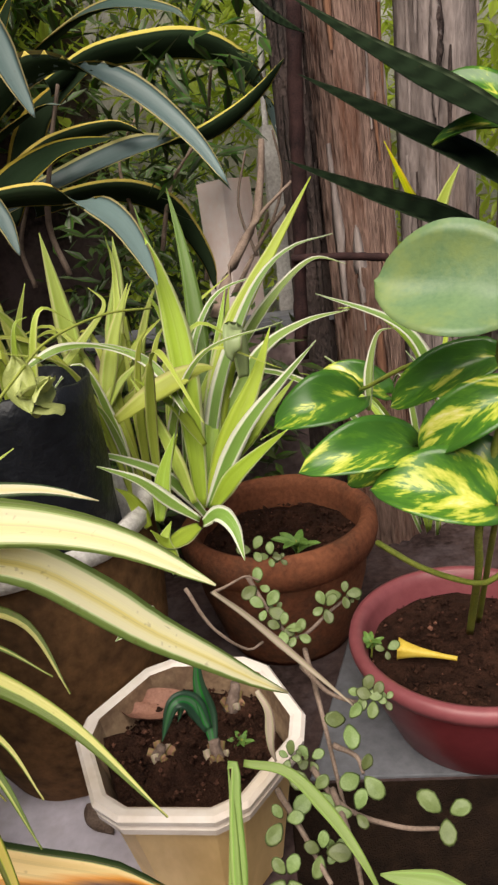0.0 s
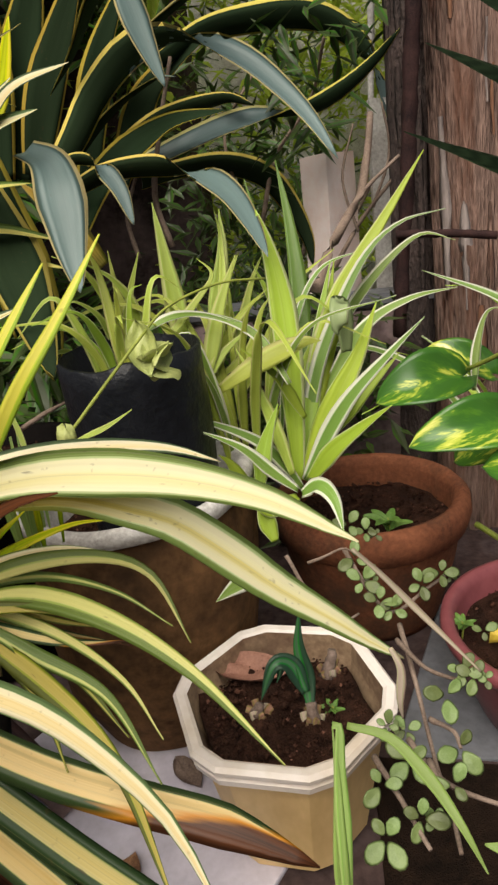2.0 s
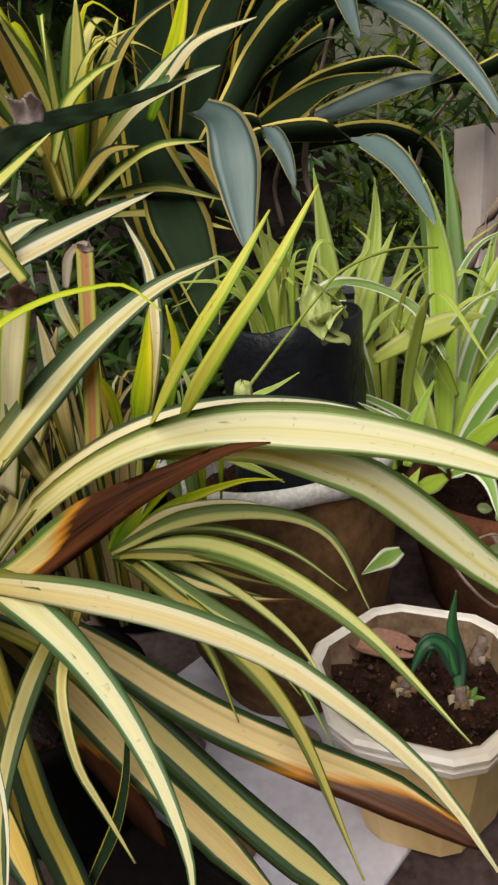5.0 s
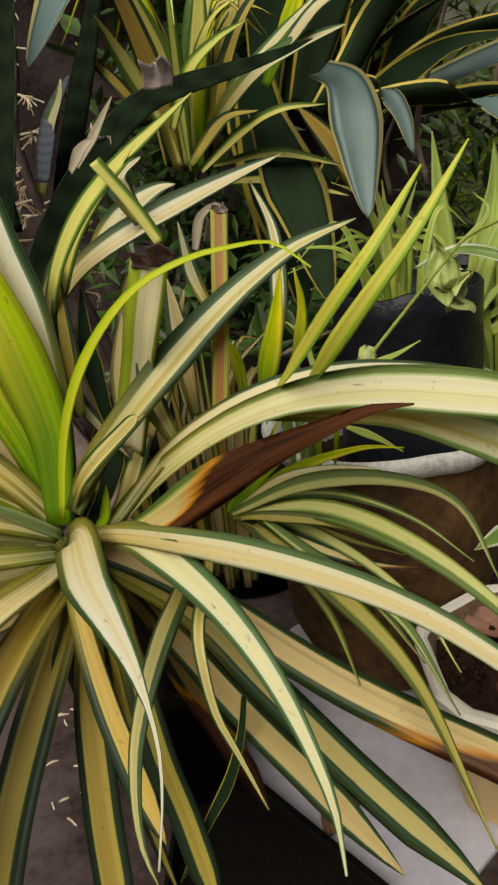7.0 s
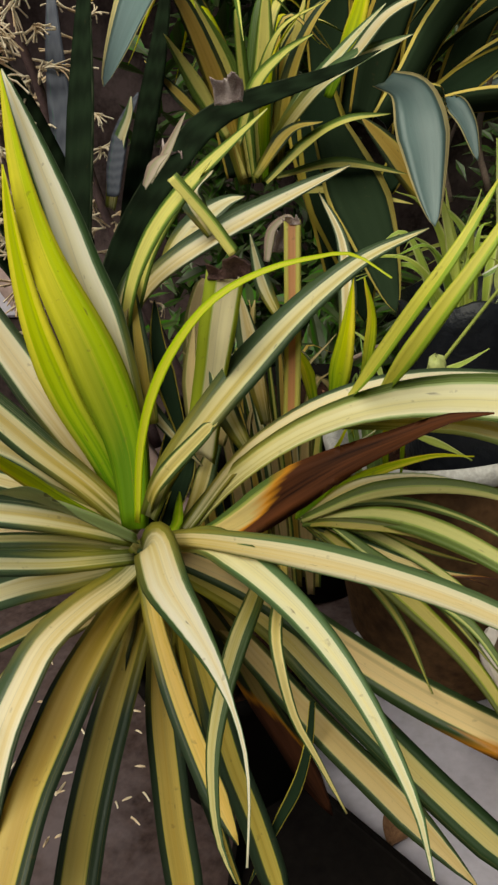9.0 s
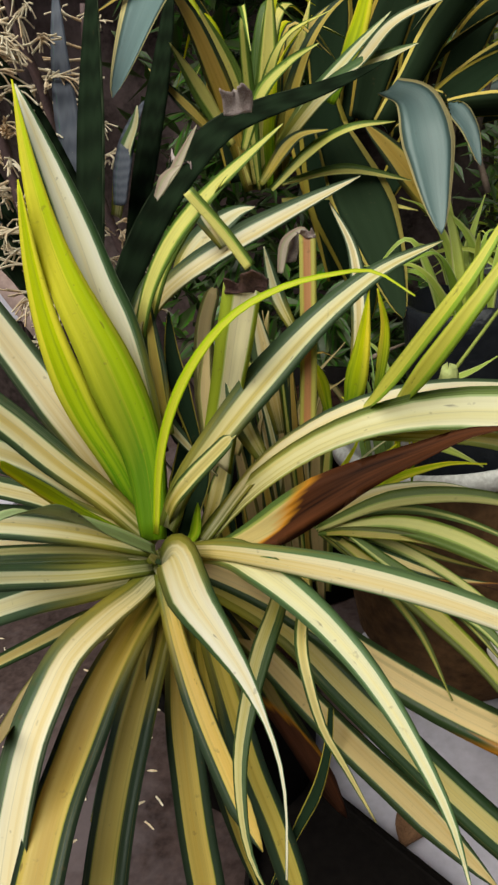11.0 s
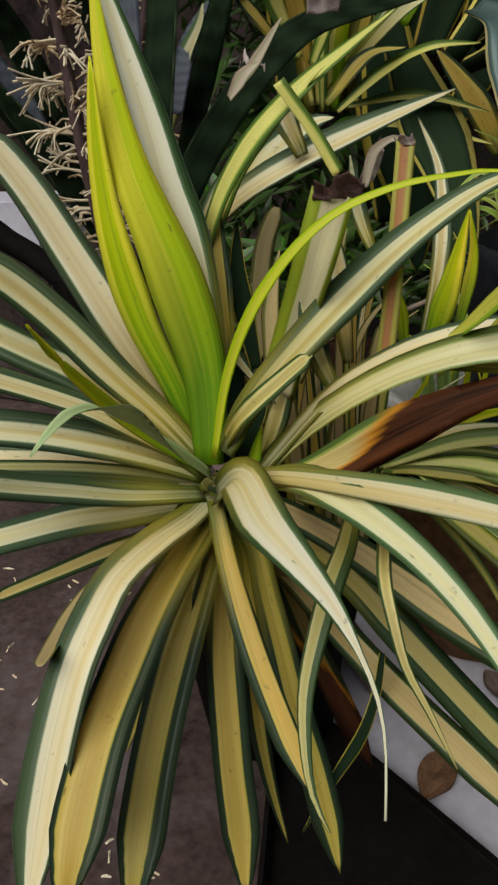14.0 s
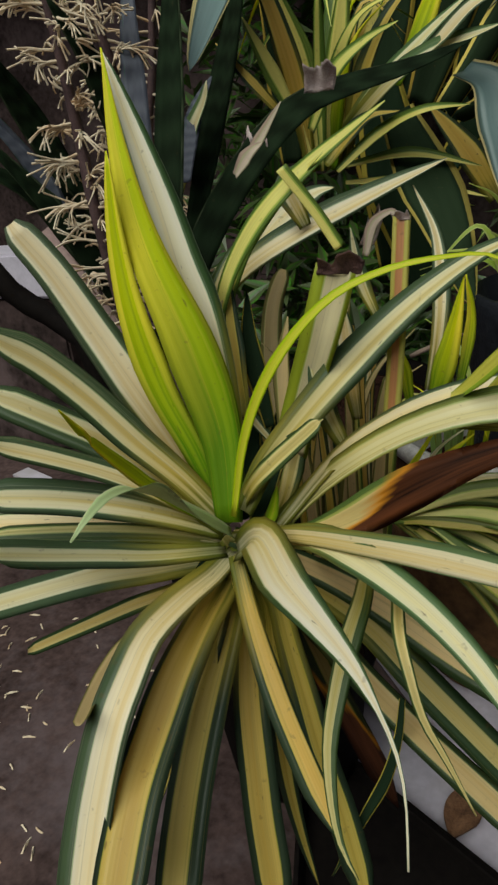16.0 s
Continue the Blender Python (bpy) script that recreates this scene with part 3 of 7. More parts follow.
def blade(plant, kind, width, look_of, pts, twist=0.0, keel=0.26, name="leaf", face=FACE, turn_to=None, turn_at=0.5, ripple=1.0):
    """One strap leaf: a channelled, slightly wavy blade of real thickness along a smooth run."""
    n = 26
    places = spline(pts, n)
    prof = PROFILE[kind]
    verts, faces, uvs = [], [], []
    across = (-1, -0.5, 0, 0.5, 1)
    phase, wave = rng.uniform(0, 6.28), rng.uniform(0.02, 0.06) * ripple
    thick = 0.0006 + 0.018 * width
    for i, p in enumerate(places):
        s = i / n
        along = (places[min(n, i + 1)] - places[max(0, i - 1)]).normalized()
        facing = face
        if turn_to is not None:
            k = min(1, max(0, (s - turn_at + 0.16) / 0.32))
            facing = face.lerp(turn_to, k * k * (3 - 2 * k))
        side = along.cross(facing)
        side = side.normalized() if side.length > 1e-4 else Vector((1, 0, 0))
        normal = side.cross(along).normalized()
        if twist:
            turn = Matrix.Rotation(radians(twist) * (0.3 + 0.7 * s), 3, along)
            side, normal = turn @ side, turn @ normal
        w = max(0.0006, width * 0.5 * prof(s))
        for o in across:
            lift = keel * w * (abs(o) - 0.4) * 1.2 + wave * w * math.sin(phase + 9 * s + (2 if o > 0 else 0)) * abs(o)
            verts.append(p + side * (o * w) + normal * lift)
        for o in (0.5, 0, -0.5):
            lift = keel * w * (abs(o) - 0.4) * 1.2
            verts.append(p + side * (o * w) + normal * (lift - thick * min(1, 4 * (1 - s) + 0.15)))
        us = [0.5 + 0.5 * o for o in across] + [0.75, 0.5, 0.25]
        uvs += [(u, s) for u in us]
    for i in range(n):
        for k in range(8):
            a, b = i * 8 + k, i * 8 + (k + 1) % 8
            faces.append((a, b, b + 8, a + 8))
    faces.append(tuple(range(7, -1, -1)))
    faces.append(tuple(n * 8 + k for k in range(8)))
    ob = mesh_object(name, verts, faces, LEAF[look_of] if isinstance(look_of, str) else look_of)
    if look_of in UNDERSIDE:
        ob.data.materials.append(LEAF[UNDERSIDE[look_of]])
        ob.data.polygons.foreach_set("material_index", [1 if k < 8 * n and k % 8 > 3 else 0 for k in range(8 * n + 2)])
    layer = ob.data.uv_layers.new(name="blade")
    flat = [c for loop in ob.data.loops for c in uvs[loop.vertex_index]]
    layer.data.foreach_set("uv", flat)
    return adopt(ob, plant)


def tube(pts, r0, r1, mat, name, parent=None, sides=8, n=12, rough=0.0, label=""):
    places = spline(pts, n)
    verts, faces = [], []
    for i, p in enumerate(places):
        along = (places[min(n, i + 1)] - places[max(0, i - 1)]).normalized()
        ref = Vector((0, 0, 1)) if abs(along.z) < 0.8 else Vector((1, 0, 0))
        sx = along.cross(ref).normalized()
        sy = along.cross(sx)
        r = r0 + (r1 - r0) * i / n
        for k in range(sides):
            a = 2 * math.pi * k / sides
            rr = r * (1 + rough * noise.noise(Vector((math.cos(a) * 2, math.sin(a) * 2, i * 0.45 + p.x * 9))))
            verts.append(p + sx * (math.cos(a) * rr) + sy * (math.sin(a) * rr))
    for i in range(n):
        for k in range(sides):
            a, b = i * sides + k, i * sides + (k + 1) % sides
            faces.append((a, b, b + sides, a + sides))
    faces.append(tuple(range(sides - 1, -1, -1)))
    faces.append(tuple(n * sides + k for k in range(sides)))
    ob = mesh_object(name, verts, faces, mat, label=label)
    return adopt(ob, parent) if parent else ob


def turned(profile, mat, name, parent, centre, steps=48, wobble=0.0, label="", flat=1.0, spin=0.0):
    """A vessel turned about its axis from (radius, height) pairs; wobble makes it hand-made."""
    verts, faces = [], []
    for j, (r, z) in enumerate(profile):
        for k in range(steps):
            a = 2 * math.pi * k / steps
            rr = r * (1 + wobble * noise.noise(Vector((math.cos(a) * 1.3, math.sin(a) * 1.3, z * 6 + spin))))
            zz = z + wobble * 0.10 * noise.noise(Vector((math.cos(a) * 2, math.sin(a) * 2, 3.0 + spin)))
            verts.append((centre[0] + rr * math.cos(a), centre[1] + rr * flat * math.sin(a), centre[2] + zz))
    for j in range(len(profile) - 1):
        for k in range(steps):
            a, b = j * steps + k, j * steps + (k + 1) % steps
            faces.append((a, b, b + steps, a + steps))
    ob = mesh_object(name, verts, faces, mat, label=label)
    return adopt(ob, parent) if parent else ob


def soil_disc(name, parent, centre, radius, mat=SOIL, lump=0.008, seed=0.0, label="dark crumbly potting soil", shape=lambda a: 1.0):
    """A lumpy bed of soil with a skirt, so that it has depth."""
    rings, steps = 14, 40
    verts, faces = [], []
    for j in range(rings + 1):
        for k in range(steps):
            a = 2 * math.pi * k / steps
            r = radius * shape(a) * j / rings
            x, y = r * math.cos(a), r * math.sin(a)
            z = lump * noise.noise(Vector((x * 30, y * 30, seed))) + lump * 0.6 * noise.noise(Vector((x * 90, y * 90, seed)))
            verts.append((centre[0] + x, centre[1] + y, centre[2] + z))
    for k in range(steps):
        a = 2 * math.pi * k / steps
        verts.append((centre[0] + 0.8 * radius * shape(a) * math.cos(a), centre[1] + 0.8 * radius * shape(a) * math.sin(a), centre[2] - 0.03))
    for j in range(rings + 1):
        for k in range(steps):
            a, b = j * steps + k, j * steps + (k + 1) % steps
            faces.append((a, b, b + steps, a + steps))
    r = random.Random(int(seed * 10) + 3)
    for _ in range(700):
        a, q = r.uniform(0, 6.28), math.sqrt(r.random()) * 0.96
        size = r.choice((0.0010, 0.0014, 0.0018, 0.0024, 0.0034)) * r.uniform(0.7, 1.3)
        p = Vector((centre[0] + radius * shape(a) * q * math.cos(a), centre[1] + radius * shape(a) * q * math.sin(a), centre[2] + lump * 0.35))
        o = len(verts)
        for d in ((1, 0, 0), (0, 1, 0), (-1, 0, 0), (0, -1, 0), (0, 0, 1), (0, 0, -1)):
            verts.append(p + Vector(d) * size * r.uniform(0.6, 1.3) + Vector((0, 0, size * r.uniform(0, 0.4))))
        for k in range(4):
            faces += [(o + k, o + (k + 1) % 4, o + 4), (o + (k + 1) % 4, o + k, o + 5)]
    return adopt(mesh_object(name, verts, faces, mat, label=label), parent)


# ---- the setting ----
def sheet(name, x0, x1, y0, y1, z, mat, label, category, step=0.5, lump=0.0):
    nx, ny = max(2, int((x1 - x0) / step)), max(2, int((y1 - y0) / step))
    verts = [(x0 + (x1 - x0) * i / nx, y0 + (y1 - y0) * j / ny, z + lump * noise.noise(Vector((i * 0.7, j * 0.7, 1)))) for j in range(ny + 1) for i in range(nx + 1)]
    faces = [(j * (nx + 1) + i, j * (nx + 1) + i + 1, (j + 1) * (nx + 1) + i + 1, (j + 1) * (nx + 1) + i) for j in range(ny) for i in range(nx)]
    return tagged(mesh_object(name, verts, faces, mat), label, category, kind="structure")


def box(name, x0, x1, y0, y1, z0, z1, mat, bevel=0.006, parent=None, label="", rot=0.0):
    bm = bmesh.new()
    bmesh.ops.create_cube(bm, size=1)
    cx, cy, cz = (x0 + x1) / 2, (y0 + y1) / 2, (z0 + z1) / 2
    bmesh.ops.scale(bm, vec=(x1 - x0, y1 - y0, z1 - z0), verts=bm.verts)
    bmesh.ops.bevel(bm, geom=bm.edges[:], offset=bevel, segments=2, affect="EDGES")
    bmesh.ops.rotate(bm, matrix=Matrix.Rotation(radians(rot), 3, "Z"), verts=bm.verts)
    bmesh.ops.translate(bm, vec=(cx, cy, cz), verts=bm.verts)
    me = bpy.data.meshes.new(name)
    bm.to_mesh(me)
    bm.free()
    me.materials.append(mat)
    ob = new(name, me)
    tagged(ob, label)
    return adopt(ob, parent) if parent else ob


sheet("ground", -40, 40, -40, 40, 0.0, GROUND, "dark stained concrete yard floor with brown dirt", "ground", 4.0)


def paving(name, corners, thick, mat, label):
    """A flat slab of any outline with a bevelled top edge."""
    mx = sum(c[0] for c in corners) / len(corners)
    my = sum(c[1] for c in corners) / len(corners)
    rings = [[(x, y, -0.02) for x, y in corners], [(x, y, thick - 0.002) for x, y in corners], [(x + (mx - x) * 0.006, y + (my - y) * 0.006, thick) for x, y in corners]]
    n = len(corners)
    faces = [(j * n + k, j * n + (k + 1) % n, (j + 1) * n + (k + 1) % n, (j + 1) * n + k) for j in range(2) for k in range(n)]
    faces.append(tuple(2 * n + k for k in range(n)))
    return tagged(mesh_object(name, [v for r in rings for v in r], faces, mat, smooth=False), label, "paving slab", kind="structure")


paving("pavement_1", [(-0.50, 0.664), (-0.165, 0.497), (-0.03, 0.76), (-0.36, 0.93)], 0.006, SLAB, "pale lavender-white stone slab on the yard floor")
paving("pavement_2", [(0.01, 0.755), (0.62, 0.70), (0.66, 1.02), (0.10, 1.04)], 0.005, GREYSLAB, "smooth blue-grey concrete slab under the bowl")
tagged(box("wall_back", -6, 6, 3.6, 3.8, 0, 2.6, WHITEWASH, 0.01), "pale whitewashed garden wall behind the thicket", "wall", kind="structure")
tagged(paving("soil_bed", [(-0.015, 0.750), (-0.01, 0.50), (0.62, 0.45), (0.62, 0.695)], 0.004, SHADESOIL, ""), "soil with leaf litter between the pots, darkened for shadow", "soil", kind="structure")
paving("pavement_3", [(-1.37, 1.10), (-1.27, 1.075), (-1.26, 1.11), (-1.36, 1.14)], 0.006, SLAB, "pale lavender-white stone slab on the yard floor")
# Its near-black colour carries the deep shade behind the hedge.
tagged(box("wall_left", -6, -0.42, 2.45, 2.6, 0, 2.6, DARKWALL, 0.01), "weathered yard wall behind the hedge, coloured dark for shade", "wall", kind="structure")
# The next two walls are never in view; they enclose and shade the yard.
tagged(box("wall_house", -8, 8, -6.2, -6.0, 0, 3.2, OLDWALL, 0.01), "plain weathered wall added out of view to cut the light", "wall", kind="structure")
tagged(box("wall_side", -5.4, -5.2, -6.0, 3.6, 0, 2.4, PLASTER, 0.01), "plain beige plastered wall added out of view to enclose the yard", "wall", kind="structure")


def pillar(x, y, w, h, lean, mat, label):
    base = holder("garden_post", (x, y, 0), label, "post", "stubby posts behind the plants")
    bm = bmesh.new()
    bmesh.ops.create_cube(bm, size=1)
    bmesh.ops.subdivide_edges(bm, edges=bm.edges[:], cuts=5, use_grid_fill=True)
    for v in bm.verts:
        v.co.x *= w * (1.12 - 0.24 * (v.co.z + 0.5))
        v.co.y *= w * 0.7
        v.co.z = (v.co.z + 0.5) * h
        v.co += Vector((0.012, 0.006, 0.008)) * noise.noise(v.co * 9)
    bmesh.ops.rotate(bm, matrix=Matrix.Rotation(radians(lean), 3, "Z"), verts=bm.verts)
    bmesh.ops.translate(bm, vec=(x, y, 0), verts=bm.verts)
    me = bpy.data.meshes.new("shaft")
    bm.to_mesh(me)
    bm.free()
    me.materials.append(mat)
    adopt(new("shaft", me), base)


pillar(-0.020, 1.470, 0.086, 0.655, 50, PINKPLASTER, "stubby pinkish plastered post between the bushes")
pillar(0.078, 1.490, 0.045, 0.735, 5, WHITEWASH, "narrow whitewashed post between the bushes")
tagged(box("kerb", -0.284, 0.141, 1.345, 1.395, 0, 0.403, OLDWALL, 0.006), "low dark weathered kerb wall behind the pots", "kerb", kind="structure")
tagged(box("trim", -0.294, 0.151, 1.335, 1.400, 0.403, 0.425, GREYSLAB, 0.006), "grey concrete coping on the low kerb wall", "coping", kind="structure")


# ---- pots ----
def hex_pot():
    c = (-0.097, 0.677)
    pot = holder("hexagonal_planter", (c[0], c[1], 0.006), "cream plastic hexagonal planter with faded ochre sides on the floor", "planter")

    def ring(r, z, blunt=8):
        out = []
        for k in range(6):
            for d in (-blunt, blunt):
                a = radians(53 + 60 * k + d)
                out.append((c[0] + r * math.cos(a), c[1] + r * math.sin(a), z))
        return out

    def loft(name, rings, mat, label=""):
        verts = [v for r in rings for v in r]
        faces = [(j * 12 + k, j * 12 + (k + 1) % 12, (j + 1) * 12 + (k + 1) % 12, (j + 1) * 12 + k) for j in range(len(rings) - 1) for k in range(12)]
        ob = mesh_object(name, verts, faces, mat, smooth=False, label=label)
        return adopt(ob, pot)

    body = loft("body", [ring(0.0001, 0.012), ring(0.070, 0.012), ring(0.071, 0.006), ring(0.074, 0.008), ring(0.099, 0.146), ring(0.0962, 0.147)], OCHRE)
    loft("inner_wall", [ring(0.0970, 0.1648), ring(0.0948, 0.146), ring(0.070, 0.021), ring(0.0001, 0.021)], STAINED, "soil-stained inner wall")
    loft("rim", [ring(0.0970, 0.143), ring(0.108, 0.145), ring(0.1095, 0.152), ring(0.1055, 0.154), ring(0.111, 0.158), ring(0.112, 0.163), ring(0.1085, 0.167), ring(0.101, 0.1665), ring(0.0972, 0.1645), ring(0.0970, 0.143)], CREAM, "stepped cream rim")
    soil_disc("soil", pot, (c[0], c[1], 0.137), 0.0915, seed=1, lump=0.014, shape=lambda a: min(1.0, 0.885 / math.cos((a - radians(83) + radians(30)) % radians(60) - radians(30))))
    return pot


hex_pot()

clay = holder("clay_pot", (-0.268, 0.848, 0), "large weathered brown clay pot with a whitewashed rim", "pot")
turned([(0.001, 0.022), (0.085, 0.022), (0.094, 0.03), (0.120, 0.10), (0.133, 0.20), (0.136, 0.28), (0.133, 0.325), (0.136, 0.338)], CLAY, "body", clay, (-0.268, 0.848, -0.022), 64, 0.06)
turned([(0.133, 0.330), (0.139, 0.334), (0.140, 0.347), (0.133, 0.354), (0.122, 0.349), (0.119, 0.31), (0.112, 0.26)], WHITEWASH, "rim", clay, (-0.268, 0.848, -0.022), 64, 0.06, "chipped whitewashed rim")
soil_disc("soil", clay, (-0.268, 0.848, 0.262), 0.116, seed=2)

terra = holder("terracotta_pot", (0.006, 1.052, 0), "round terracotta pot with a thick rolled rim", "pot")
turned([(0.001, 0.0), (0.092, 0.0), (0.098, 0.012), (0.122, 0.10), (0.127, 0.135), (0.131, 0.152)], TERRACOTTA, "body", terra, (0.006, 1.052, 0), 56, 0.02)
turned([(0.128, 0.142), (0.139, 0.152), (0.144, 0.170), (0.142, 0.188), (0.132, 0.198), (0.122, 0.194), (0.117, 0.180), (0.115, 0.10)], TERRACOTTA, "rim", terra, (0.006, 1.052, 0), 56, 0.015)
soil_disc("soil", terra, (0.006, 1.052, 0.152), 0.118, seed=3)

red = holder("red_bowl", (0.215, 0.825, 0), "wide maroon plastic bowl planter with a faded pink rim", "planter")
turned([(0.001, 0.0), (0.088, 0.0), (0.094, 0.008), (0.120, 0.07), (0.130, 0.112), (0.131, 0.118)], RED, "body", red, (0.215, 0.825, 0), 64, 0.004)
turned([(0.130, 0.110), (0.138, 0.114), (0.1405, 0.122), (0.139, 0.130), (0.132, 0.133), (0.126, 0.130), (0.122, 0.118), (0.112, 0.07)], PINK, "rim", red, (0.215, 0.825, 0), 64, 0.004, "faded pink plastic rim")
soil_disc("soil", red, (0.215, 0.825, 0.098), 0.121, seed=4)

bag = holder("grow_bag", (-0.245, 0.825, 0.26), "crumpled black polythene grow bag standing in the clay pot", "grow bag")
turned([(0.001, 0.0), (0.060, 0.0), (0.070, 0.01), (0.074, 0.05), (0.073, 0.09), (0.076, 0.14), (0.076, 0.20), (0.077, 0.222), (0.073, 0.223), (0.068, 0.16), (0.066, 0.09)], BLACKBAG, "sleeve", bag, (-0.235, 0.825, 0.262), 72, 0.07, spin=4)
soil_disc("soil", bag, (-0.235, 0.825, 0.440), 0.066, seed=5)

tub = holder("black_tub", (-0.455, 0.600, 0), "black plastic tub holding the striped plant", "planter")
turned([(0.001, 0.0), (0.066, 0.0), (0.072, 0.01), (0.088, 0.150), (0.096, 0.155), (0.097, 0.168), (0.090, 0.171), (0.085, 0.160), (0.080, 0.12)], TUB, "body", tub, (-0.455, 0.600, 0), 48, 0.01)
soil_disc("soil", tub, (-0.455, 0.600, 0.140), 0.083, seed=6)
tube([(-0.445, 0.585, 0.125), (-0.430, 0.525, 0.250), (-0.4175, 0.468, 0.358)], 0.022, 0.019, DARKBARK, "stub", tub, 12, 10, 0.2)

tub2 = holder("black_tub", (-0.55, 1.02, 0), "black plastic tub under the big blue-green plant", "planter")
turned([(0.001, 0.0), (0.13, 0.0), (0.14, 0.01), (0.17, 0.26), (0.182, 0.27), (0.182, 0.29), (0.168, 0.29), (0.16, 0.22)], TUB, "body", tub2, (-0.55, 1.02, 0), 48, 0.01)
soil_disc("soil", tub2, (-0.55, 1.02, 0.26), 0.165, seed=7)


# ---- trunks ----
def trunk(x, y, r, mat, lean, label, seed):
    base = holder("tree_trunk", (x, y, 0), label, "tree trunk", "tree trunks behind the pots")
    verts, faces = [], []
    steps, rows = 40, 60
    for j in range(rows + 1):
        z = 2.6 * j / rows
        for k in range(steps):
            a = 2 * math.pi * k / steps
            ridge = noise.noise(Vector((math.cos(a) * 3.2, math.sin(a) * 3.2, z * 0.8 + seed)))
            fine = noise.noise(Vector((math.cos(a) * 9, math.sin(a) * 9, z * 2.2 + seed)))
            rr = r * (1 + 0.5 * max(0, 0.25 - z)) * (1 + 0.20 * ridge + 0.12 * fine)
            verts.append((x + lean[0] * z + rr * math.cos(a), y + lean[1] * z + rr * math.sin(a), z))
    for j in range(rows):
        for k in range(steps):
            a, b = j * steps + k, j * steps + (k + 1) % steps
            faces.append((a, b, b + steps, a + steps))
    adopt(mesh_object("bark", verts, faces, mat), base)
    r2 = random.Random(seed)
    for _ in range(22):
        a, z0, ln, w = r2.uniform(-2.9, 0.2), r2.uniform(0.1, 1.1), r2.uniform(0.06, 0.26), r2.uniform(0.006, 0.022)
        sv, sf = [], []
        for q in range(9):
            z = z0 + ln * q / 8
            off = 1.05 + 0.10 * abs(q / 8 - 0.4) + r2.uniform(-0.02, 0.02)
            half = w * (1 - 0.6 * abs(q / 4 - 1)) * r2.uniform(0.8, 1.2) / r
            for u, lift in ((-0.5, 0.98), (0, 1.03), (0.5, 0.98), (0, 0.95)):
                rr = r * off * lift
                sv.append((x + lean[0] * z + rr * math.cos(a + u * half), y + lean[1] * z + rr * math.sin(a + u * half), z))
            if q:
                for m in range(4):
                    o = q * 4 - 4
                    sf.append((o + m, o + (m + 1) % 4, o + 4 + (m + 1) % 4, o + 4 + m))
        adopt(mesh_object("bark_strip", sv, sf, r2.choice((BARK, GREYBARK, REDBARK) if mat is BARK else (mat, mat, DARKBARK))), base)
    return base


trunk(0.206, 1.33, 0.056, BARK, (-0.02, 0.02), "reddish-brown tree trunk with peeling fibrous bark", 1.0)
trunk(0.110, 1.36, 0.034, DARKBARK, (0.005, 0.0), "slim dark brown tree trunk with rough bark", 5.0)
trunk(0.325, 1.38, 0.060, GREYBARK, (0.02, 0.0), "grey tree trunk with smooth flaking bark", 9.0)
trunk(0.475, 1.42, 0.050, GREYBARK, (0.05, 0.0), "grey tree trunk with smooth flaking bark", 13.0)

# ---- plants ----
pandanus = holder("striped_pandanus", (-0.4, 0.47, 0.2), "cream and green striped strap-leaf plant in a black tub", "plant")
blade(pandanus, "fresh1", 0.043, "fresh", [(-0.415, 0.455, 0.395), (-0.426, 0.478, 0.454), (-0.450, 0.490, 0.518), (-0.483, 0.502, 0.585), (-0.504, 0.518, 0.647), (-0.522, 0.542, 0.720)])
blade(pandanus, "strap", 0.025, "fresh", [(-0.425, 0.466, 0.390), (-0.448, 0.473, 0.441), (-0.472, 0.477, 0.487), (-0.490, 0.483, 0.541), (-0.500, 0.492, 0.595), (-0.504, 0.503, 0.652)])
blade(pandanus, "strap", 0.041, "bright", [(-0.419, 0.467, 0.398), (-0.430, 0.490, 0.463), (-0.448, 0.507, 0.522), (-0.466, 0.516, 0.566), (-0.480, 0.525, 0.606), (-0.497, 0.534, 0.649), (-0.527, 0.550, 0.718)])
blade(pandanus, "strap2", 0.009, "lime", [(-0.407, 0.448, 0.405), (-0.395, 0.452, 0.460), (-0.379, 0.456, 0.500), (-0.357, 0.462, 0.533), (-0.330, 0.469, 0.558), (-0.297, 0.473, 0.572), (-0.265, 0.471, 0.578), (-0.239, 0.460, 0.580), (-0.214, 0.442, 0.570)])
blade(pandanus, "strap", 0.030, "cream", [(-0.403, 0.457, 0.405), (-0.390, 0.469, 0.435), (-0.370, 0.486, 0.462), (-0.342, 0.511, 0.495), (-0.314, 0.532, 0.524), (-0.288, 0.548, 0.546), (-0.260, 0.564, 0.564), (-0.225, 0.584, 0.576)])
blade(pandanus, "strap", 0.017, "stripy", [(-0.418, 0.479, 0.391), (-0.397, 0.482, 0.426), (-0.372, 0.480, 0.452), (-0.345, 0.475, 0.474)])
blade(pandanus, "broad", 0.032, "limey", [(-0.397, 0.463, 0.373), (-0.355, 0.483, 0.419), (-0.308, 0.495, 0.453), (-0.259, 0.499, 0.475), (-0.208, 0.496, 0.487), (-0.156, 0.485, 0.491), (-0.105, 0.468, 0.492), (-0.057, 0.442, 0.490), (-0.013, 0.408, 0.483)], face=LEVEL, turn_to=FACE, turn_at=0.55)
blade(pandanus, "broad", 0.018, "edged", [(-0.379, 0.465, 0.393), (-0.343, 0.496, 0.438), (-0.306, 0.518, 0.462), (-0.270, 0.536, 0.474), (-0.233, 0.550, 0.479), (-0.183, 0.565, 0.477), (-0.140, 0.575, 0.469), (-0.105, 0.578, 0.455)])
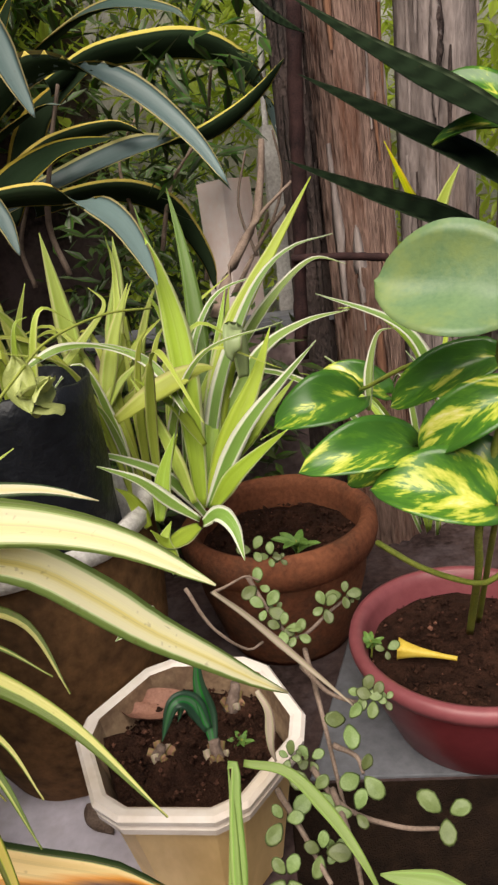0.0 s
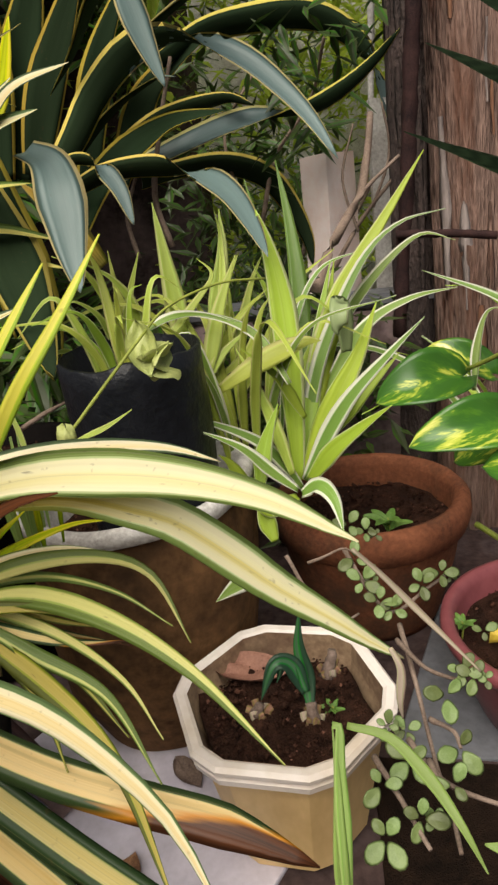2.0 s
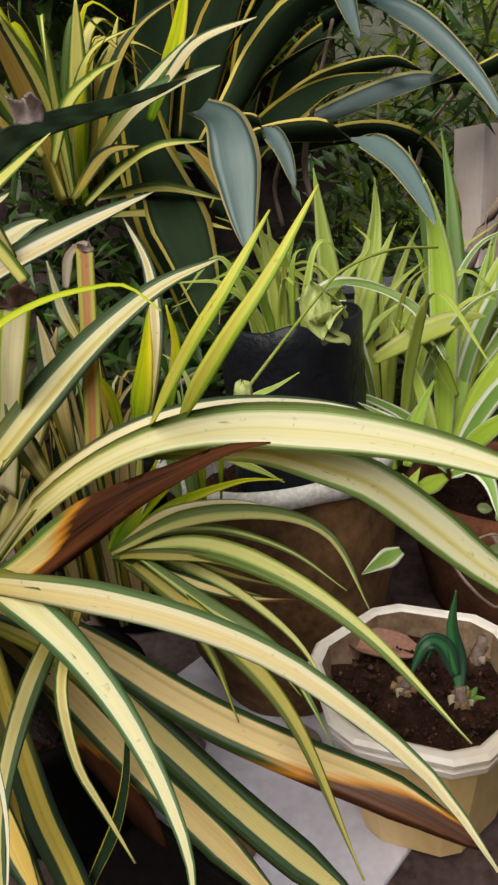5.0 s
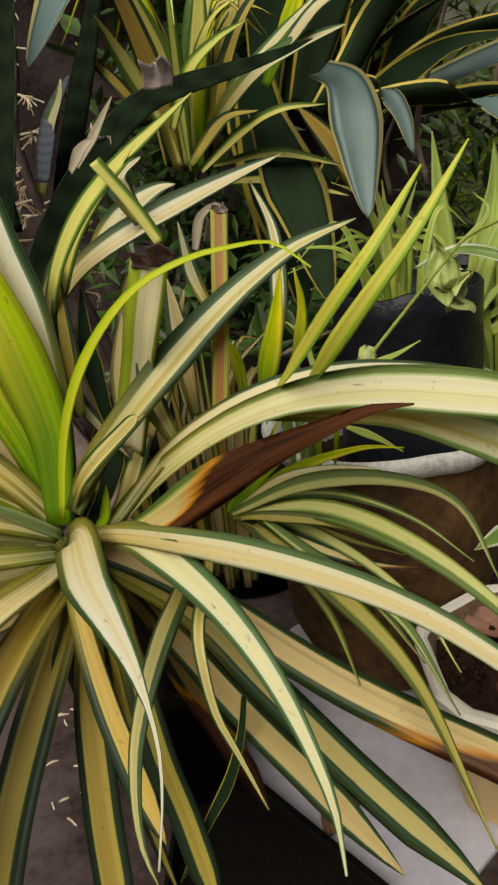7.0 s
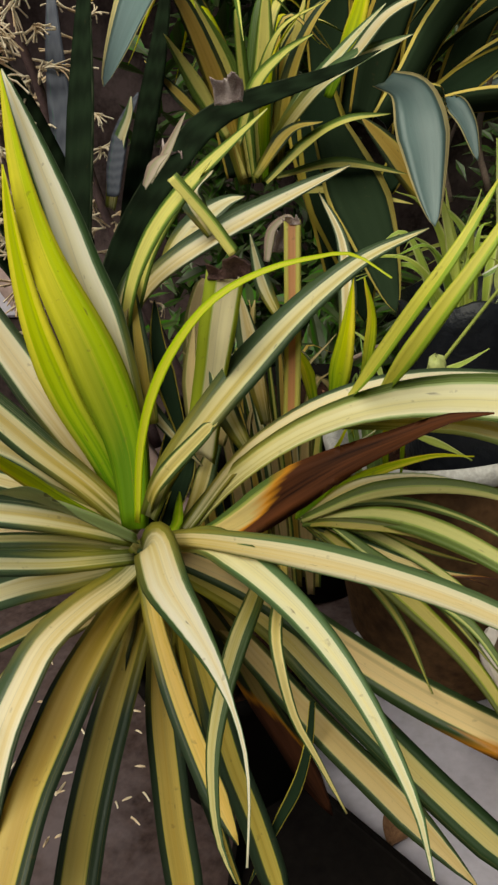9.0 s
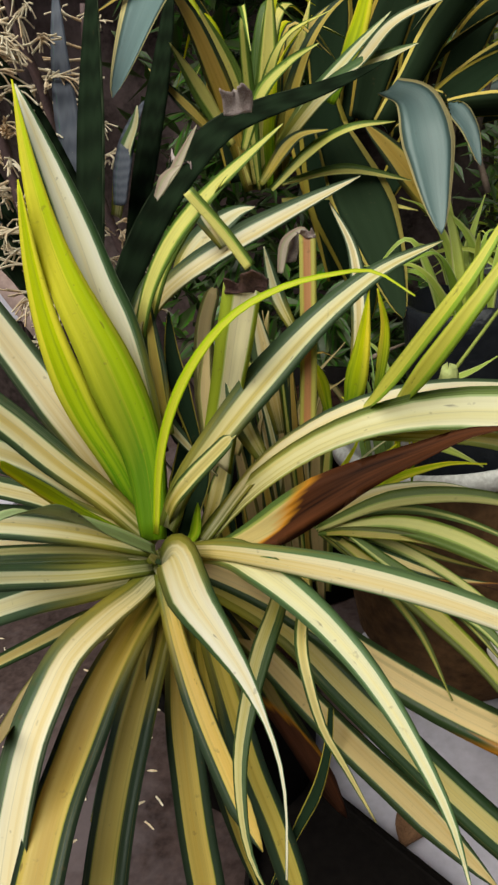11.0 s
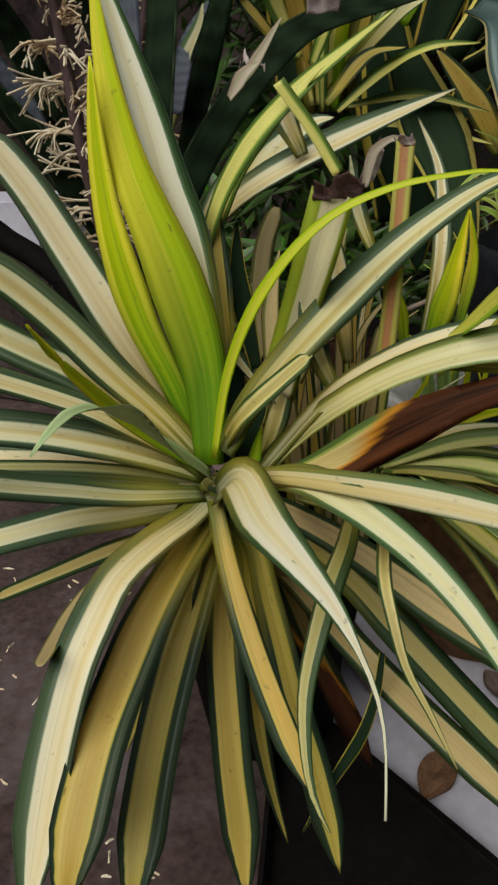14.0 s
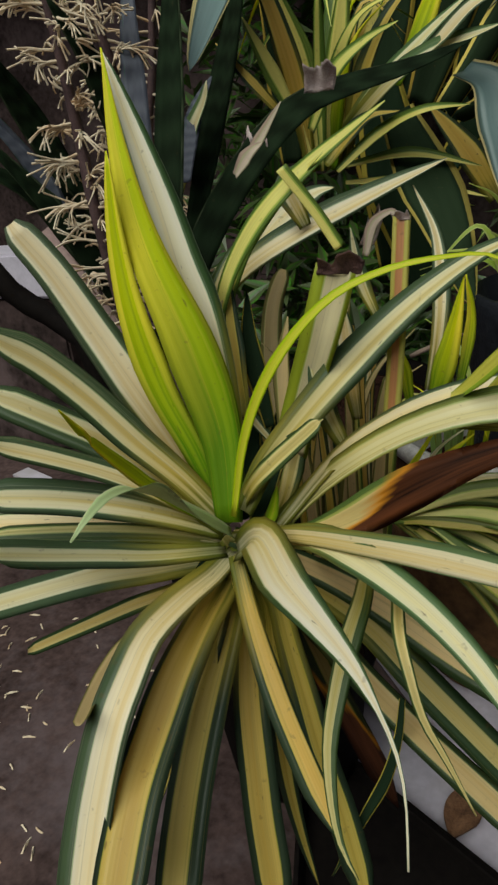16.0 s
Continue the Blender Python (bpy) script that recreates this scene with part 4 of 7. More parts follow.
blade(pandanus, "scorched", 0.026, "browntip", [(-0.416, 0.461, 0.384), (-0.378, 0.448, 0.392), (-0.343, 0.440, 0.406), (-0.311, 0.437, 0.425), (-0.280, 0.438, 0.448), (-0.249, 0.441, 0.467), (-0.217, 0.444, 0.482), (-0.189, 0.447, 0.494), (-0.166, 0.448, 0.498)], ripple=6.0)
blade(pandanus, "broad", 0.026, "limey", [(-0.282, 0.510, 0.464), (-0.232, 0.505, 0.469), (-0.186, 0.499, 0.472), (-0.144, 0.491, 0.465), (-0.117, 0.486, 0.457), (-0.086, 0.480, 0.436), (-0.061, 0.476, 0.416), (-0.031, 0.476, 0.393), (-0.009, 0.479, 0.373), (0.009, 0.483, 0.358)])
blade(pandanus, "strap", 0.017, "white", [(-0.416, 0.456, 0.382), (-0.356, 0.428, 0.411), (-0.297, 0.403, 0.429), (-0.241, 0.383, 0.440), (-0.189, 0.364, 0.446), (-0.145, 0.344, 0.448), (-0.109, 0.321, 0.446), (-0.081, 0.298, 0.443), (-0.063, 0.276, 0.436)])
blade(pandanus, "strap2", 0.022, "white", [(-0.404, 0.457, 0.382), (-0.365, 0.437, 0.402), (-0.328, 0.416, 0.419), (-0.293, 0.394, 0.423), (-0.260, 0.374, 0.419), (-0.235, 0.358, 0.411), (-0.215, 0.344, 0.400), (-0.196, 0.328, 0.386), (-0.178, 0.307, 0.374), (-0.166, 0.281, 0.371)])
blade(pandanus, "fold", 0.030, "bright", [(-0.407, 0.445, 0.379), (-0.373, 0.417, 0.413), (-0.338, 0.378, 0.413), (-0.305, 0.349, 0.412), (-0.279, 0.326, 0.410), (-0.260, 0.307, 0.403), (-0.248, 0.292, 0.396), (-0.241, 0.278, 0.386), (-0.236, 0.261, 0.371)])
blade(pandanus, "strap", 0.014, "stripy", [(-0.357, 0.473, 0.371), (-0.316, 0.454, 0.379), (-0.304, 0.421, 0.381), (-0.303, 0.391, 0.370), (-0.303, 0.366, 0.353), (-0.302, 0.344, 0.331), (-0.295, 0.325, 0.311), (-0.286, 0.312, 0.296), (-0.274, 0.303, 0.287)])
blade(pandanus, "strap", 0.008, "stripy", [(-0.313, 0.459, 0.396), (-0.286, 0.427, 0.402), (-0.276, 0.397, 0.400), (-0.269, 0.374, 0.395), (-0.261, 0.359, 0.386), (-0.250, 0.346, 0.367), (-0.237, 0.339, 0.351), (-0.220, 0.331, 0.327)])
blade(pandanus, "long", 0.026, "oliveb", [(-0.418, 0.460, 0.380), (-0.376, 0.470, 0.361), (-0.335, 0.472, 0.345), (-0.295, 0.465, 0.331), (-0.254, 0.454, 0.317), (-0.208, 0.444, 0.304), (-0.158, 0.439, 0.290), (-0.105, 0.436, 0.274), (-0.050, 0.429, 0.249)])
blade(pandanus, "long", 0.026, "ochre", [(-0.419, 0.463, 0.373), (-0.377, 0.469, 0.349), (-0.344, 0.472, 0.330), (-0.315, 0.469, 0.312), (-0.282, 0.460, 0.288), (-0.244, 0.451, 0.260), (-0.204, 0.442, 0.231), (-0.169, 0.434, 0.209), (-0.139, 0.427, 0.192), (-0.118, 0.419, 0.181)])
blade(pandanus, "long", 0.023, "ochre", [(-0.421, 0.457, 0.381), (-0.412, 0.479, 0.337), (-0.397, 0.493, 0.305), (-0.375, 0.497, 0.281), (-0.349, 0.490, 0.263), (-0.315, 0.474, 0.248), (-0.274, 0.453, 0.236), (-0.224, 0.428, 0.224), (-0.167, 0.397, 0.210)])
blade(pandanus, "long", 0.029, "edged", [(-0.417, 0.459, 0.369), (-0.419, 0.430, 0.367), (-0.426, 0.397, 0.366), (-0.433, 0.363, 0.360), (-0.432, 0.334, 0.348), (-0.431, 0.309, 0.332), (-0.429, 0.282, 0.303), (-0.425, 0.261, 0.279), (-0.420, 0.240, 0.254), (-0.415, 0.225, 0.237)])
blade(pandanus, "long", 0.033, "olive", [(-0.420, 0.464, 0.363), (-0.415, 0.438, 0.354), (-0.416, 0.405, 0.344), (-0.416, 0.366, 0.329), (-0.413, 0.329, 0.312), (-0.407, 0.297, 0.301), (-0.398, 0.266, 0.287), (-0.388, 0.239, 0.276), (-0.377, 0.220, 0.277)])
blade(pandanus, "long", 0.031, "olive", [(-0.419, 0.464, 0.361), (-0.412, 0.444, 0.341), (-0.410, 0.414, 0.316), (-0.408, 0.380, 0.290), (-0.403, 0.348, 0.268), (-0.396, 0.317, 0.246), (-0.387, 0.282, 0.215), (-0.377, 0.261, 0.211)])
blade(pandanus, "long", 0.028, "olive", [(-0.420, 0.468, 0.358), (-0.409, 0.459, 0.330), (-0.403, 0.440, 0.299), (-0.395, 0.418, 0.267), (-0.384, 0.397, 0.232), (-0.373, 0.378, 0.197), (-0.362, 0.362, 0.165), (-0.351, 0.342, 0.125)])
blade(pandanus, "long", 0.023, "olive", [(-0.412, 0.457, 0.366), (-0.385, 0.454, 0.341), (-0.370, 0.440, 0.309), (-0.354, 0.425, 0.276), (-0.338, 0.411, 0.237), (-0.323, 0.404, 0.197), (-0.311, 0.398, 0.152), (-0.301, 0.393, 0.108)])
blade(pandanus, "strap", 0.020, "olive", [(-0.413, 0.452, 0.369), (-0.392, 0.453, 0.334), (-0.387, 0.445, 0.295), (-0.383, 0.436, 0.248), (-0.376, 0.425, 0.190), (-0.366, 0.420, 0.132), (-0.354, 0.418, 0.077)])
blade(pandanus, "lopped", 0.039, "pale", [(-0.426, 0.467, 0.387), (-0.462, 0.475, 0.438), (-0.497, 0.480, 0.485), (-0.530, 0.484, 0.531), (-0.560, 0.486, 0.574), (-0.589, 0.484, 0.610)])
blade(pandanus, "long", 0.026, "cream", [(-0.422, 0.464, 0.387), (-0.450, 0.456, 0.425), (-0.478, 0.445, 0.459), (-0.505, 0.434, 0.495), (-0.528, 0.421, 0.524), (-0.545, 0.406, 0.543), (-0.557, 0.392, 0.558)])
blade(pandanus, "long", 0.028, "cream", [(-0.422, 0.463, 0.385), (-0.464, 0.456, 0.418), (-0.504, 0.449, 0.449), (-0.543, 0.437, 0.471), (-0.580, 0.424, 0.492), (-0.602, 0.415, 0.502)])
blade(pandanus, "strap", 0.010, "fresh", [(-0.415, 0.451, 0.391), (-0.445, 0.425, 0.428), (-0.457, 0.403, 0.459), (-0.457, 0.375, 0.491), (-0.445, 0.342, 0.525)])
blade(pandanus, "strap", 0.018, "curlpale", [(-0.409, 0.446, 0.392), (-0.405, 0.398, 0.436), (-0.397, 0.355, 0.473), (-0.385, 0.321, 0.496), (-0.380, 0.293, 0.506), (-0.379, 0.276, 0.504), (-0.381, 0.266, 0.498)])
blade(pandanus, "long", 0.027, "pale", [(-0.424, 0.462, 0.383), (-0.458, 0.441, 0.403), (-0.490, 0.420, 0.419), (-0.520, 0.398, 0.431), (-0.549, 0.375, 0.440), (-0.567, 0.358, 0.447)])
blade(pandanus, "long", 0.022, "cream", [(-0.423, 0.460, 0.377), (-0.467, 0.451, 0.385), (-0.510, 0.439, 0.391), (-0.554, 0.425, 0.393), (-0.598, 0.409, 0.394), (-0.631, 0.398, 0.393)])
blade(pandanus, "long", 0.020, "pale", [(-0.421, 0.454, 0.371), (-0.450, 0.410, 0.388), (-0.467, 0.373, 0.408), (-0.478, 0.341, 0.426), (-0.485, 0.311, 0.444), (-0.483, 0.286, 0.460)])
blade(pandanus, "long", 0.031, "pale", [(-0.425, 0.458, 0.362), (-0.489, 0.456, 0.340), (-0.550, 0.455, 0.320), (-0.610, 0.451, 0.296), (-0.673, 0.443, 0.271), (-0.725, 0.441, 0.248)])
blade(pandanus, "lopped", 0.020, "ochre", [(-0.421, 0.451, 0.360), (-0.464, 0.455, 0.328), (-0.519, 0.454, 0.298), (-0.578, 0.449, 0.264), (-0.646, 0.437, 0.227)])
blade(pandanus, "lopped", 0.017, "tan", [(-0.443, 0.423, 0.334), (-0.460, 0.381, 0.336), (-0.460, 0.347, 0.335), (-0.451, 0.319, 0.338), (-0.439, 0.295, 0.345)])
blade(pandanus, "strap", 0.010, "lime", [(-0.400, 0.467, 0.381), (-0.389, 0.470, 0.395), (-0.384, 0.470, 0.410), (-0.381, 0.469, 0.422)])
blade(pandanus, "long", 0.017, "cream", [(-0.423, 0.466, 0.386), (-0.452, 0.446, 0.412), (-0.482, 0.425, 0.439), (-0.511, 0.402, 0.460), (-0.540, 0.379, 0.478), (-0.549, 0.362, 0.489)])
blade(pandanus, "long", 0.017, "stripy", [(-0.422, 0.459, 0.373), (-0.462, 0.443, 0.383), (-0.500, 0.425, 0.389), (-0.538, 0.406, 0.393), (-0.574, 0.385, 0.397), (-0.595, 0.373, 0.399)])
blade(pandanus, "lopped", 0.018, "stripy", [(-0.407, 0.462, 0.407), (-0.393, 0.456, 0.428), (-0.374, 0.455, 0.448), (-0.344, 0.466, 0.476)])
blade(pandanus, "long", 0.022, "hangbrown", [(-0.406, 0.460, 0.365), (-0.389, 0.481, 0.315), (-0.379, 0.497, 0.266), (-0.366, 0.509, 0.207), (-0.346, 0.519, 0.144), (-0.316, 0.525, 0.062)])
blade(pandanus, "strap", 0.009, "dark", [(-0.291, 0.457, 0.266), (-0.291, 0.443, 0.241), (-0.297, 0.428, 0.213), (-0.311, 0.411, 0.183), (-0.328, 0.390, 0.143)])
blade(pandanus, "long", 0.018, "olive", [(-0.408, 0.445, 0.374), (-0.385, 0.417, 0.342), (-0.359, 0.392, 0.305), (-0.329, 0.370, 0.266), (-0.305, 0.354, 0.239)])
blade(pandanus, "strap", 0.016, "olive", [(-0.418, 0.452, 0.368), (-0.415, 0.429, 0.336), (-0.418, 0.408, 0.311), (-0.422, 0.386, 0.287), (-0.428, 0.360, 0.257), (-0.431, 0.339, 0.234)])
blade(pandanus, "strap", 0.004, "drypale", [(-0.016, 0.417, 0.474), (-0.003, 0.422, 0.456), (0.013, 0.424, 0.434), (0.042, 0.421, 0.399)])
blade(pandanus, "strap", 0.005, "drypale", [(-0.002, 0.403, 0.429), (0.002, 0.400, 0.419), (0.001, 0.398, 0.402), (0.002, 0.400, 0.390)])

# Sheath leaves round the heart; the near-black ones imitate its deep shade.
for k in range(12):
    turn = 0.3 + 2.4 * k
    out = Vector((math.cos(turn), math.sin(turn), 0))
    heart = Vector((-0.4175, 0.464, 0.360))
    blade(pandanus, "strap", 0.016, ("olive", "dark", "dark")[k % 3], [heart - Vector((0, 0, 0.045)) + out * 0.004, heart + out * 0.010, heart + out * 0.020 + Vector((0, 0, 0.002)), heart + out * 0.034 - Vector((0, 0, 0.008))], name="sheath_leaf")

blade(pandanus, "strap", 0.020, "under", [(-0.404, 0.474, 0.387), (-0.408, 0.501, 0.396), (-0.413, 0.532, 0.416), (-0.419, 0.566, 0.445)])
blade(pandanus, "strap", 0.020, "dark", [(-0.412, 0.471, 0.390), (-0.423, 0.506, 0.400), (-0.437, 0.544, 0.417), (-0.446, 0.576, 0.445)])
blade(pandanus, "strap", 0.018, "stripy", [(-0.391, 0.480, 0.385), (-0.392, 0.509, 0.396), (-0.395, 0.540, 0.414), (-0.396, 0.575, 0.437)])

offset = holder("striped_pandanus", (-0.36, 0.58, 0.006), "upright yellow-green striped offshoots with cut brown leaf ends", "plant")
blade(offset, "cut", 0.029, "cuttip", [(-0.391, 0.520, 0.426), (-0.373, 0.518, 0.479), (-0.356, 0.511, 0.523), (-0.343, 0.513, 0.566)])
blade(offset, "cut", 0.012, "cutbrown", [(-0.312, 0.522, 0.458), (-0.311, 0.532, 0.497), (-0.311, 0.545, 0.543), (-0.312, 0.560, 0.591)])
blade(offset, "lopped", 0.026, "tan", [(-0.426, 0.571, 0.376), (-0.439, 0.599, 0.415), (-0.453, 0.629, 0.458), (-0.459, 0.655, 0.503), (-0.453, 0.674, 0.536)])
blade(offset, "broad", 0.026, "edged", [(-0.494, 0.566, 0.477), (-0.483, 0.576, 0.514), (-0.461, 0.583, 0.543), (-0.437, 0.594, 0.562), (-0.403, 0.613, 0.580), (-0.371, 0.633, 0.594), (-0.339, 0.656, 0.607), (-0.306, 0.678, 0.619)])
blade(offset, "broad", 0.029, "pale", [(-0.457, 0.611, 0.550), (-0.446, 0.626, 0.573), (-0.430, 0.641, 0.589), (-0.410, 0.656, 0.602), (-0.396, 0.663, 0.605)])
blade(offset, "broad", 0.018, "yellow", [(-0.456, 0.534, 0.502), (-0.443, 0.535, 0.542), (-0.426, 0.536, 0.573), (-0.403, 0.541, 0.602), (-0.373, 0.550, 0.628), (-0.345, 0.556, 0.647), (-0.321, 0.558, 0.662)])
blade(offset, "strap", 0.014, "yellow", [(-0.450, 0.549, 0.526), (-0.434, 0.553, 0.564), (-0.414, 0.552, 0.590), (-0.385, 0.553, 0.618), (-0.360, 0.545, 0.636)])
blade(offset, "strap", 0.016, "cream", [(-0.492, 0.554, 0.476), (-0.491, 0.567, 0.502), (-0.487, 0.581, 0.528), (-0.481, 0.596, 0.553)])
blade(offset, "cut", 0.009, "yellow", [(-0.351, 0.543, 0.574), (-0.368, 0.541, 0.601), (-0.388, 0.537, 0.629)])
blade(offset, "strap", 0.015, "pale", [(-0.300, 0.587, 0.457), (-0.298, 0.610, 0.492), (-0.300, 0.630, 0.524), (-0.309, 0.652, 0.565), (-0.330, 0.665, 0.602)])
blade(offset, "lance", 0.016, "fresh", [(-0.288, 0.544, 0.462), (-0.281, 0.543, 0.486), (-0.274, 0.547, 0.518), (-0.269, 0.552, 0.552)])
blade(offset, "strap", 0.015, "sunny", [(-0.309, 0.578, 0.433), (-0.255, 0.509, 0.492), (-0.213, 0.475, 0.544), (-0.188, 0.478, 0.577), (-0.170, 0.503, 0.609)])
blade(offset, "strap", 0.014, "sunny", [(-0.288, 0.577, 0.429), (-0.238, 0.515, 0.491), (-0.203, 0.501, 0.537), (-0.174, 0.518, 0.577), (-0.151, 0.549, 0.618)])
blade(offset, "strap", 0.015, "cream", [(-0.497, 0.537, 0.535), (-0.479, 0.537, 0.515), (-0.449, 0.532, 0.475), (-0.422, 0.530, 0.441), (-0.397, 0.529, 0.413)])
blade(offset, "strap", 0.018, "stripy", [(-0.452, 0.500, 0.459), (-0.454, 0.523, 0.514), (-0.451, 0.539, 0.545), (-0.443, 0.559, 0.571), (-0.428, 0.581, 0.588)])
blade(offset, "broad", 0.018, "cream", [(-0.347, 0.551, 0.443), (-0.360, 0.565, 0.502), (-0.366, 0.571, 0.544)])
blade(offset, "strap", 0.014, "tan", [(-0.401, 0.529, 0.440), (-0.404, 0.545, 0.486), (-0.401, 0.557, 0.522)])
blade(offset, "strap", 0.013, "pale", [(-0.337, 0.580, 0.515), (-0.349, 0.580, 0.545), (-0.356, 0.582, 0.582)])
blade(offset, "strap", 0.018, "cream", [(-0.343, 0.509, 0.438), (-0.359, 0.513, 0.467), (-0.370, 0.518, 0.499)])
blade(offset, "strap", 0.016, "olive", [(-0.422, 0.510, 0.456), (-0.436, 0.531, 0.512), (-0.443, 0.546, 0.561)])
blade(offset, "strap", 0.018, "dark", [(-0.413, 0.532, 0.439), (-0.429, 0.544, 0.499), (-0.435, 0.559, 0.541)])
blade(offset, "strap", 0.016, "tan", [(-0.382, 0.537, 0.429), (-0.368, 0.565, 0.484), (-0.359, 0.583, 0.533)])
blade(offset, "strap", 0.01, "fresh", [(-0.306, 0.554, 0.453), (-0.314, 0.562, 0.486), (-0.326, 0.563, 0.506)])
blade(offset, "strap", 0.009, "fresh", [(-0.275, 0.569, 0.462), (-0.271, 0.594, 0.510), (-0.276, 0.599, 0.543)])
blade(offset, "strap", 0.01, "drypale", [(-0.346, 0.584, 0.561), (-0.341, 0.589, 0.582), (-0.326, 0.586, 0.591), (-0.321, 0.588, 0.582)])
blade(offset, "strap", 0.012, "drypale", [(-0.468, 0.633, 0.626), (-0.449, 0.634, 0.646), (-0.427, 0.637, 0.674)])
blade(offset, "strap", 0.016, "drypale", [(-0.463, 0.615, 0.623), (-0.448, 0.615, 0.639), (-0.439, 0.621, 0.646)])
blade(offset, "strap", 0.02, "pale", [(-0.402, 0.608, 0.581), (-0.414, 0.604, 0.614), (-0.401, 0.622, 0.629)])

hybrid = holder("striped_pandanus", (-0.47, 0.88, 0.0), "yellow-edged striped plant growing below the blue-green blades", "plant")
blade(hybrid, "strap", 0.03, "yellow", [(-0.492, 0.880, 0.615), (-0.498, 0.872, 0.720), (-0.517, 0.850, 0.795)])
blade(hybrid, "strap", 0.03, "yellow", [(-0.479, 0.886, 0.625), (-0.468, 0.897, 0.717), (-0.454, 0.899, 0.810)])
blade(hybrid, "strap", 0.028, "white", [(-0.486, 0.882, 0.614), (-0.424, 0.886, 0.682), (-0.370, 0.890, 0.728), (-0.325, 0.888, 0.759)])
blade(hybrid, "broad", 0.03, "white", [(-0.457, 0.875, 0.647), (-0.398, 0.873, 0.694), (-0.346, 0.867, 0.714), (-0.293, 0.859, 0.724)])
blade(hybrid, "strap", 0.024, "yellow", [(-0.482, 0.841, 0.651), (-0.450, 0.830, 0.701), (-0.416, 0.831, 0.726), (-0.383, 0.831, 0.738)])
blade(hybrid, "strap", 0.02, "yellow", [(-0.501, 0.853, 0.659), (-0.524, 0.836, 0.717), (-0.541, 0.818, 0.765)])
blade(hybrid, "strap", 0.018, "yellow", [(-0.459, 0.851, 0.608), (-0.416, 0.870, 0.642), (-0.368, 0.865, 0.659), (-0.323, 0.878, 0.659)])
blade(hybrid, "strap", 0.022, "yellow", [(-0.474, 0.888, 0.625), (-0.443, 0.908, 0.713), (-0.418, 0.918, 0.790)])
blade(hybrid, "strap", 0.016, "olive", [(-0.521, 0.865, 0.667), (-0.561, 0.862, 0.712), (-0.596, 0.859, 0.752)])
blade(hybrid, "strap", 0.02, "olive", [(-0.469, 0.846, 0.615), (-0.431, 0.863, 0.656), (-0.393, 0.867, 0.661)])
blade(hybrid, "strap", 0.016, "yellow", [(-0.455, 0.875, 0.612), (-0.389, 0.901, 0.618), (-0.314, 0.901, 0.598)])
blade(hybrid, "strap", 0.014, "yellow", [(-0.457, 0.873, 0.594), (-0.392, 0.899, 0.589), (-0.304, 0.881, 0.568)])
blade(hybrid, "strap", 0.024, "pale", [(-0.422, 0.899, 0.684), (-0.356, 0.873, 0.718), (-0.314, 0.865, 0.747), (-0.254, 0.863, 0.760)])
blade(hybrid, "strap", 0.026, "fresh", [(-0.432, 1.005, 0.692), (-0.397, 1.025, 0.767), (-0.374, 1.040, 0.846)])

agave = holder("agave", (-0.55, 1.02, 0.27), "large blue-green agave with cream leaf edges in a black tub", "plant")
blade(agave, "agave", 0.052, "blue", [(-0.337, 0.912, 0.693), (-0.304, 0.890, 0.675), (-0.286, 0.856, 0.632), (-0.275, 0.825, 0.590), (-0.265, 0.799, 0.552)])
blade(agave, "agave", 0.060, "blue", [(-0.397, 1.118, 0.658), (-0.362, 1.154, 0.715), (-0.331, 1.189, 0.770), (-0.284, 1.224, 0.818), (-0.230, 1.244, 0.833), (-0.176, 1.251, 0.822), (-0.122, 1.245, 0.791), (-0.073, 1.228, 0.745), (-0.035, 1.206, 0.699), (-0.003, 1.177, 0.645)], face=AWAY, turn_to=FACE)
blade(agave, "agave", 0.059, "blue", [(-0.272, 1.380, 0.826), (-0.201, 1.421, 0.865), (-0.111, 1.452, 0.875), (-0.039, 1.474, 0.872), (0.015, 1.486, 0.851), (0.062, 1.486, 0.804), (0.086, 1.476, 0.737), (0.096, 1.468, 0.680)], face=AWAY, turn_to=FACE, turn_at=0.8)
blade(agave, "agave", 0.051, "blue", [(-0.377, 1.318, 0.653), (-0.297, 1.319, 0.680), (-0.203, 1.323, 0.708), (-0.130, 1.316, 0.721), (-0.045, 1.305, 0.719), (0.014, 1.298, 0.741), (0.063, 1.293, 0.773), (0.098, 1.284, 0.806)], turn_to=AWAY, turn_at=0.62)
blade(agave, "agave", 0.047, "blue", [(-0.396, 1.205, 0.648), (-0.333, 1.176, 0.665), (-0.259, 1.141, 0.664), (-0.190, 1.098, 0.650), (-0.142, 1.046, 0.622), (-0.111, 0.987, 0.585), (-0.090, 0.928, 0.552)], face=AWAY, turn_to=FACE)
blade(agave, "agave", 0.057, "teal", [(-0.330, 1.354, 0.647), (-0.267, 1.389, 0.660), (-0.194, 1.420, 0.658), (-0.129, 1.439, 0.631), (-0.091, 1.444, 0.580), (-0.065, 1.445, 0.520), (-0.059, 1.446, 0.470)], face=AWAY)
blade(agave, "agave", 0.026, "blue", [(-0.185, 0.816, 0.828), (-0.175, 0.812, 0.790), (-0.165, 0.809, 0.756), (-0.152, 0.805, 0.720)])
blade(agave, "agave", 0.027, "blue", [(-0.331, 0.999, 0.675), (-0.315, 1.007, 0.681), (-0.291, 1.009, 0.672), (-0.268, 1.003, 0.643), (-0.253, 0.989, 0.600)], face=AWAY, turn_to=FACE, turn_at=0.35)
blade(agave, "agave", 0.032, "blue", [(-0.202, 0.857, 0.824), (-0.237, 0.909, 0.809), (-0.278, 0.955, 0.782), (-0.328, 0.999, 0.752)])
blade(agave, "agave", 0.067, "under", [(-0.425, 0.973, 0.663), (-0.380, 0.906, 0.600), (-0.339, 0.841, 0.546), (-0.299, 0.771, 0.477)])
